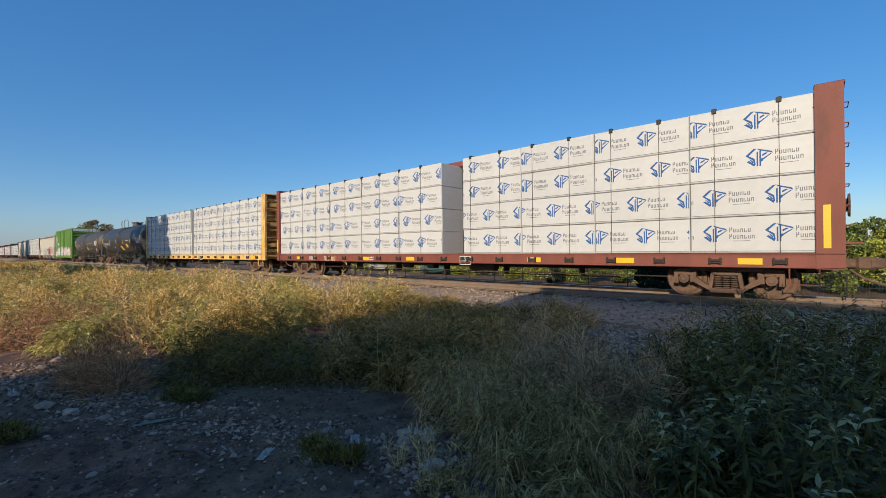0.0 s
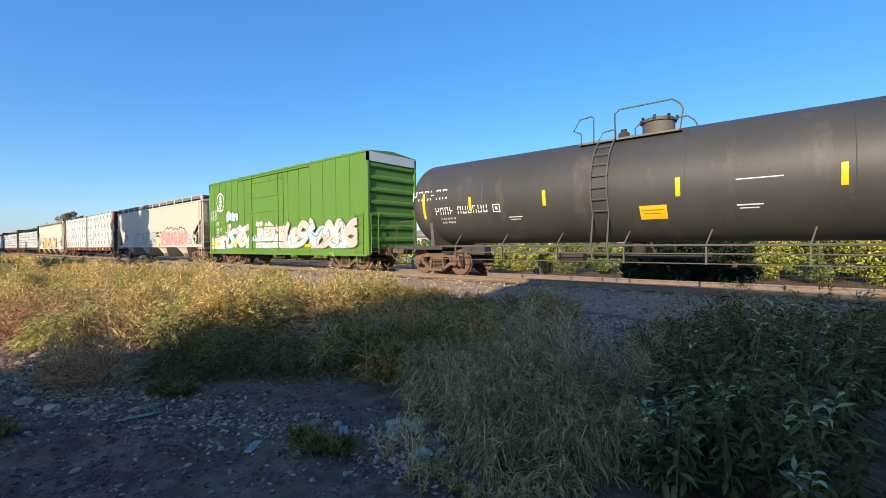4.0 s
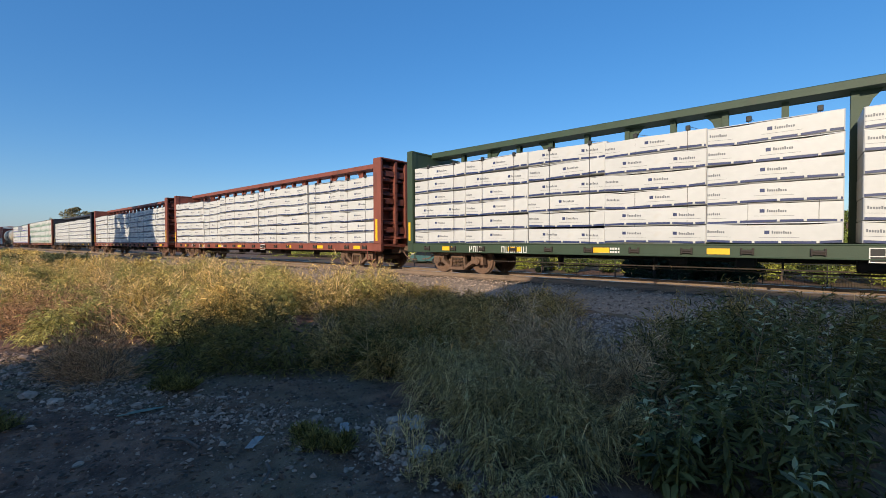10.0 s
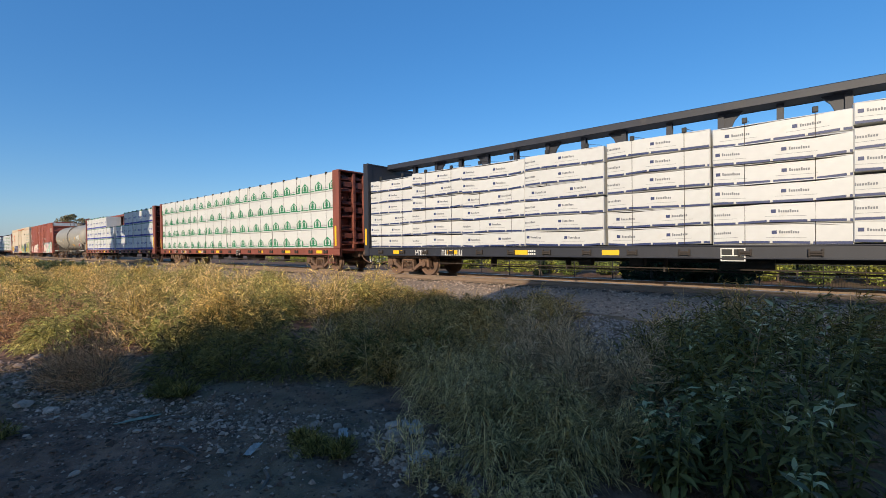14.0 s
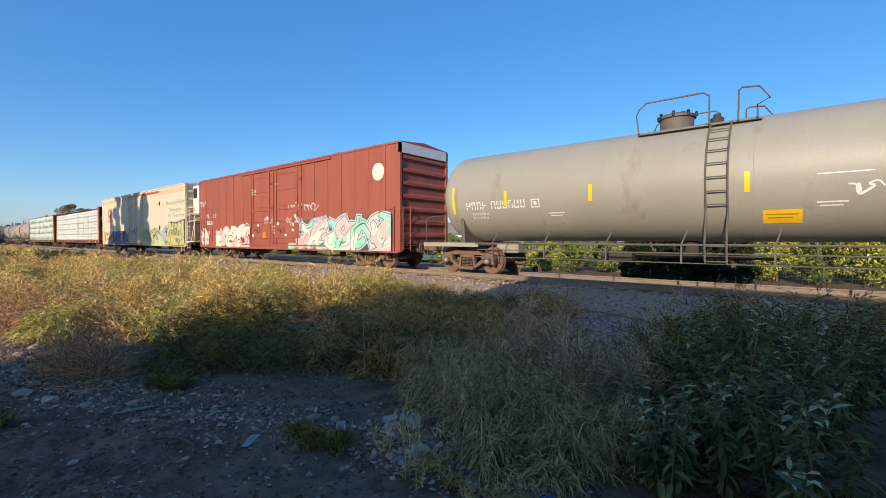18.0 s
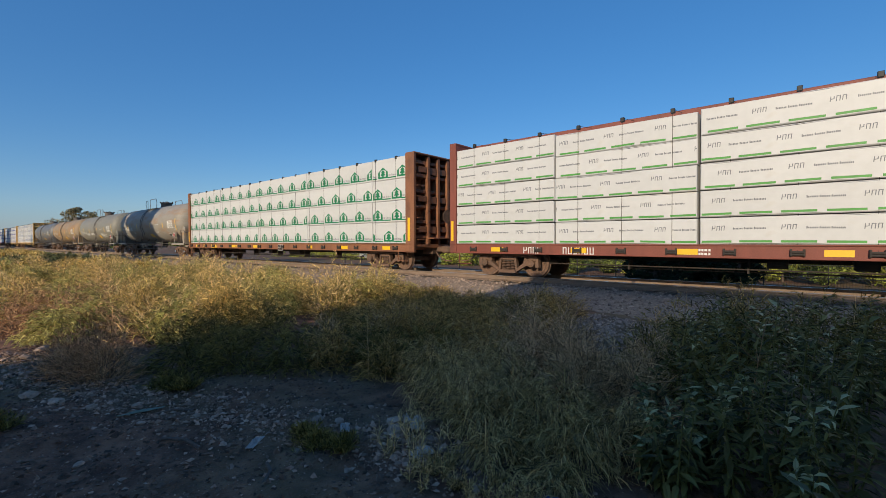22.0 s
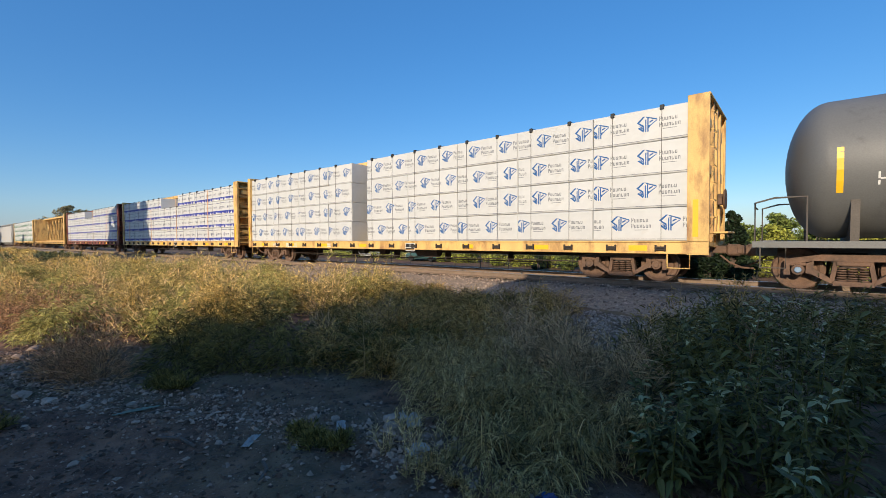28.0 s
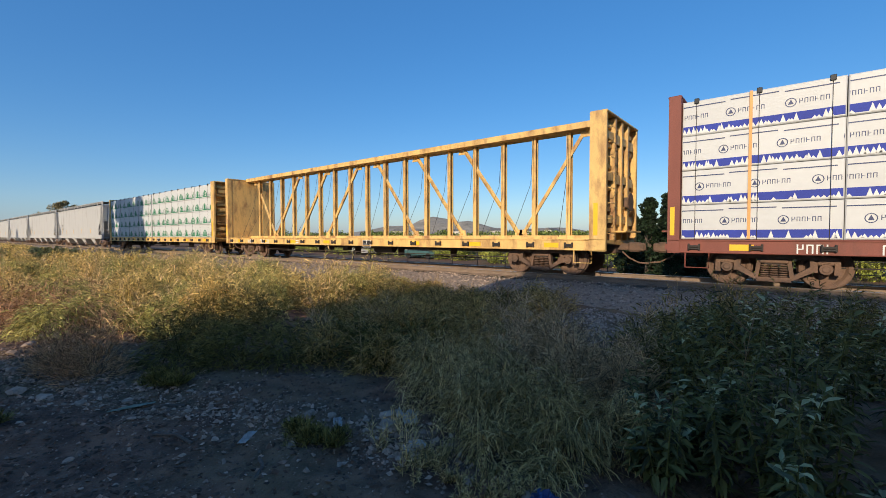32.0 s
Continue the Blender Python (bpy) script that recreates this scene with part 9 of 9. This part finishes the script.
def fade_paint():
    """Sign paint that runs from teal at the top of a letter to orange at its foot."""
    m = bpy.data.materials.new("faded_two_tone_lettering")
    m.use_nodes = True
    n, l = m.node_tree.nodes, m.node_tree.links
    tc, sx, rp = n.new("ShaderNodeTexCoord"), n.new("ShaderNodeSeparateXYZ"), n.new("ShaderNodeValToRGB")
    l.new(tc.outputs["Generated"], sx.inputs[0]), l.new(sx.outputs["Z"], rp.inputs[0])
    e = rp.color_ramp.elements
    e[0].position, e[0].color, e[1].position, e[1].color = 0.2, rgb((0.62, 0.22, 0.10)), 0.9, rgb((0.04, 0.10, 0.28))
    k = e.new(0.5)
    k.color = rgb((0.60, 0.40, 0.20))
    k = e.new(0.62)
    k.color = rgb((0.06, 0.34, 0.34))
    l.new(rp.outputs[0], n["Principled BSDF"].inputs["Base Color"])
    n["Principled BSDF"].inputs["Roughness"].default_value = 0.6
    return m


M_FADE = fade_paint()
M_FADEORANGE = material("faded_orange_lettering", (0.60, 0.30, 0.16), 0.6, spread=0.2, bump=0.0)
M_OCHRE = material("weathered_ochre_paint", (0.25, 0.105, 0.05), 0.65, dirt=(0.13, 0.06, 0.035), dirt_amount=0.6, streak=2, spread=0.2)
BROWN_FULL = "brown centerbeam flatcar loaded with white-wrapped lumber"
YELLOW_FULL = "yellow centerbeam flatcar loaded with white-wrapped lumber"

centerbeam(273.36, M_BROWN, BROWN_FULL, "diamond", 4, 4.5, front=4, rear=5, gap=1.0, w=2.385, seed=1)
centerbeam(248.85, M_YELLOW, YELLOW_FULL, "diamond", 4, 4.5, front=5, rear=5, gap=0.5, w=2.2, seed=2, mark="white", chord="truss")
tank_car(227.4, M_TANK_BLK, "glossy black tank car with yellow reflective strips", trucks=7.1, half=8.45, caps=False, lad=-0.75, strips=(-7.93, -4.34, -1.57, 1.26, 4.06, 7.6), dx=0.50, placard=6.1, panels=((-0.15, 0.54, 1.6, 2.06), (2.17, 2.92, 1.88, 2.24)))
tank_car(209.17, M_TANK_BLK2, "dusty black tank car with yellow panel", trucks=6.9, half=8.2, caps=False, big_word=True, lad=-0.6, panels=((0.4, 1.05, 1.75, 2.1),))
boxcar(191.05, M_BOXGREEN, "green boxcar covered with pale graffiti", 7.72, 5.7, 5.2, [-7.1, -6.3, -5.5, -4.7, -3.9, -3.1, 1.6, 2.6, 3.6, 4.6, 5.6, 6.6], [(-2.5, 1.2)], art_green)
hopper(172.2, M_BEIGE, "beige covered hopper with pink graffiti", half=9.85, trucks=8.1, bays=4, art=art_pink, lip=1.10, foot=0.43, top=4.20, roof=4.40, seam=3.98)
centerbeam(149.75, M_BROWN, BROWN_FULL, "chevron", 4, 4.62, front=4, rear=4, gap=0.75, w=2.67, seed=3)
hopper(127.58, M_BEIGE2, "cream covered hopper with orange wildstyle graffiti", half=9.32, trucks=7.75, bays=4, art=art_yellow, wx=1.75, bay_mat=M_HOPSLOPE, top=4.28, roof=4.48, seam=3.74)
centerbeam(105.68, M_GREEN_D, "dark green centerbeam flatcar with white siding bundles", "panel", 6, 3.95, front=4, rear=5, gap=0.25, w=2.43, seed=4)
centerbeam(81.35, M_BROWN, "brown centerbeam flatcar with white siding bundles", "panel", 6, 3.95, front=4, rear=5, gap=0.06, w=2.475, seed=5)
centerbeam(56.72, M_BROWN, "brown centerbeam flatcar with white siding bundles", "panel", 6, 3.95, front=4, rear=5, gap=0.1, w=2.45, seed=6)
centerbeam(32.5, M_NAVY, "black centerbeam flatcar with white siding bundles", "panel", 6, 3.95, front=4, rear=5, gap=0.06, w=2.45, seed=7)
centerbeam(8.0, M_BROWN, BROWN_FULL, "house", 4, 4.6, front=4, rear=4, gap=0.04, w=2.755, seed=8)
centerbeam(-16.03, M_BROWN, "brown centerbeam flatcar partly loaded with white-wrapped panels", "band", 3, 4.5, front=4, rear=4, gap=0.7, w=2.69, skip={(2, 3), (2, 4)}, seed=9, chord="truss")
tank_car(-37.39, M_TANK_GREY, "grey tank car with white stencils", lad=0.74, way=-1, panels=((1.60, 2.30, 1.57, 1.87),), scrawls=((2.98, 2.1, 0.5, 0.36, 3),))
boxcar(-56.7, M_BOXRED, "red-brown boxcar with mint and white graffiti", 9.42, 6.95, 5.12, [-8.5, -7.6, -6.6, -5.6, -4.6, -3.4, 2.85, 3.74, 4.8, 5.81, 6.75, 7.66, 8.67], [(-2.3, 0.0), (0.1, 2.7)], art_mint, shift=0.3)
boxcar(-79.75, M_REEFER, "cream refrigerated boxcar with indigo and green graffiti", 10.92, 7.82, 5.27, [], [(-1.72, 1.84)], art_reefer, end_top=None, plain=True, shift=0.77, roof_mat=M_REEFER, front_ladder=False)
centerbeam(-103.52, M_BROWN, BROWN_FULL, "stripe", 5, 4.45, packs=[(6.14, 4.88), (1.26, 4.88), (-3.62, 4.88), (-7.4, 3.7), (-11.1, 3.7)], seed=10)
centerbeam(-128.1, M_OCHRE, "weathered ochre-brown centerbeam flatcar loaded with white-wrapped lumber", "house", 4, 4.55, packs=[(8.94, 2.08), (4.06, 4.88), (-0.82, 4.88), (-5.78, 4.93), (-10.65, 4.84)], seed=11, mark="yellow")
tank_car(-148.65, M_TANK_GREY2, "grey tank car with rusty stains along its top")
tank_car(-166.55, M_TANK_OLD, "grey tank car with white scrawled graffiti", lad=0.66, way=-1, panels=((1.22, 1.96, 1.62, 1.90),), scrawls=((-3.8, 1.97, 1.5, 0.3, 1), (-1.9, 1.97, 1.6, 0.3, 4), (2.55, 1.70, 2.1, 0.5, 2)))
tank_car(-184.4, M_TANK_RUST, "rust-washed brown tank car")
tank_car(-202.0, M_TANK_DARK, "dark grey tank car with white stencils")
centerbeam(-222.8, M_YELLOW, YELLOW_FULL, "diamond", 4, 4.5, packs=[(11.02 - 2.39 * k, 2.39) for k in range(1, 6)] + [(-3.63, 1.70), (-6.05, 2.40), (-8.44, 2.38), (-10.79, 2.35)], seed=12, mark="white")
centerbeam(-246.62, M_YELLOW, YELLOW_FULL, "forest", 4, 4.45, packs=[(11.02 - 2.97 * k, 2.97) for k in (1, 2, 3)] + [(-1.42, 3.50)] + [(-1.42 - 3.13 * k, 3.13) for k in (1, 2, 3)], skip={(3, 3)}, seed=13, chord="truss")
centerbeam(-270.5, M_BROWN, BROWN_FULL, "forest", 4, 4.45, packs=[(11.02 - 3.08 * k, 3.08) for k in (1, 2, 3)] + [(-1.76, 3.50)] + [(-1.76 - 2.97 * k, 2.97) for k in (1, 2, 3)], skip={(3, 3)}, seed=14, chord="truss")
centerbeam(-294.4, M_YELLOW, "empty yellow centerbeam flatcar with open truss", None, seed=15, empty=True, mark="white")
centerbeam(-318.5, M_YELLOW, YELLOW_FULL, "house", 4, 4.5, front=4, rear=4, gap=0.2, w=2.72, seed=16, mark="white")
for k in range(4):
    hopper(-342.4 - 22.0 * k, M_HOPGREY, "pale grey covered hopper with dusty sides", half=10.2, trucks=8.3, bays=4)


# ---- what moves ----
def motions():
    times = [0, 4, 8, 12, 16, 20, 24, 28, 32]
    for ob, s, y, z, ry, rz in MOVERS:
        walk(ob, [(t, pose(s + travel(t), y, z, 0, ry, rz)) for t in times])
    # all wheels turn alike: one for each axle of a truck is keyed, the others share its keys
    keyed = {}
    for ob, a in WHEELSETS:
        if a not in keyed:
            steps = [k / FPS for k in range(32 * FPS + 1)]
            walk(ob, [(t, pose(a, 0, 0.46, 0, math.degrees((travel(t) - travel(0)) / 0.46) % 360, 0)) for t in steps])
            keyed[a] = ob.animation_data
        else:
            ob.rotation_mode = "QUATERNION"
            d = ob.animation_data_create()
            d.action = keyed[a].action
            d.action_slot = keyed[a].action_slot


motions()
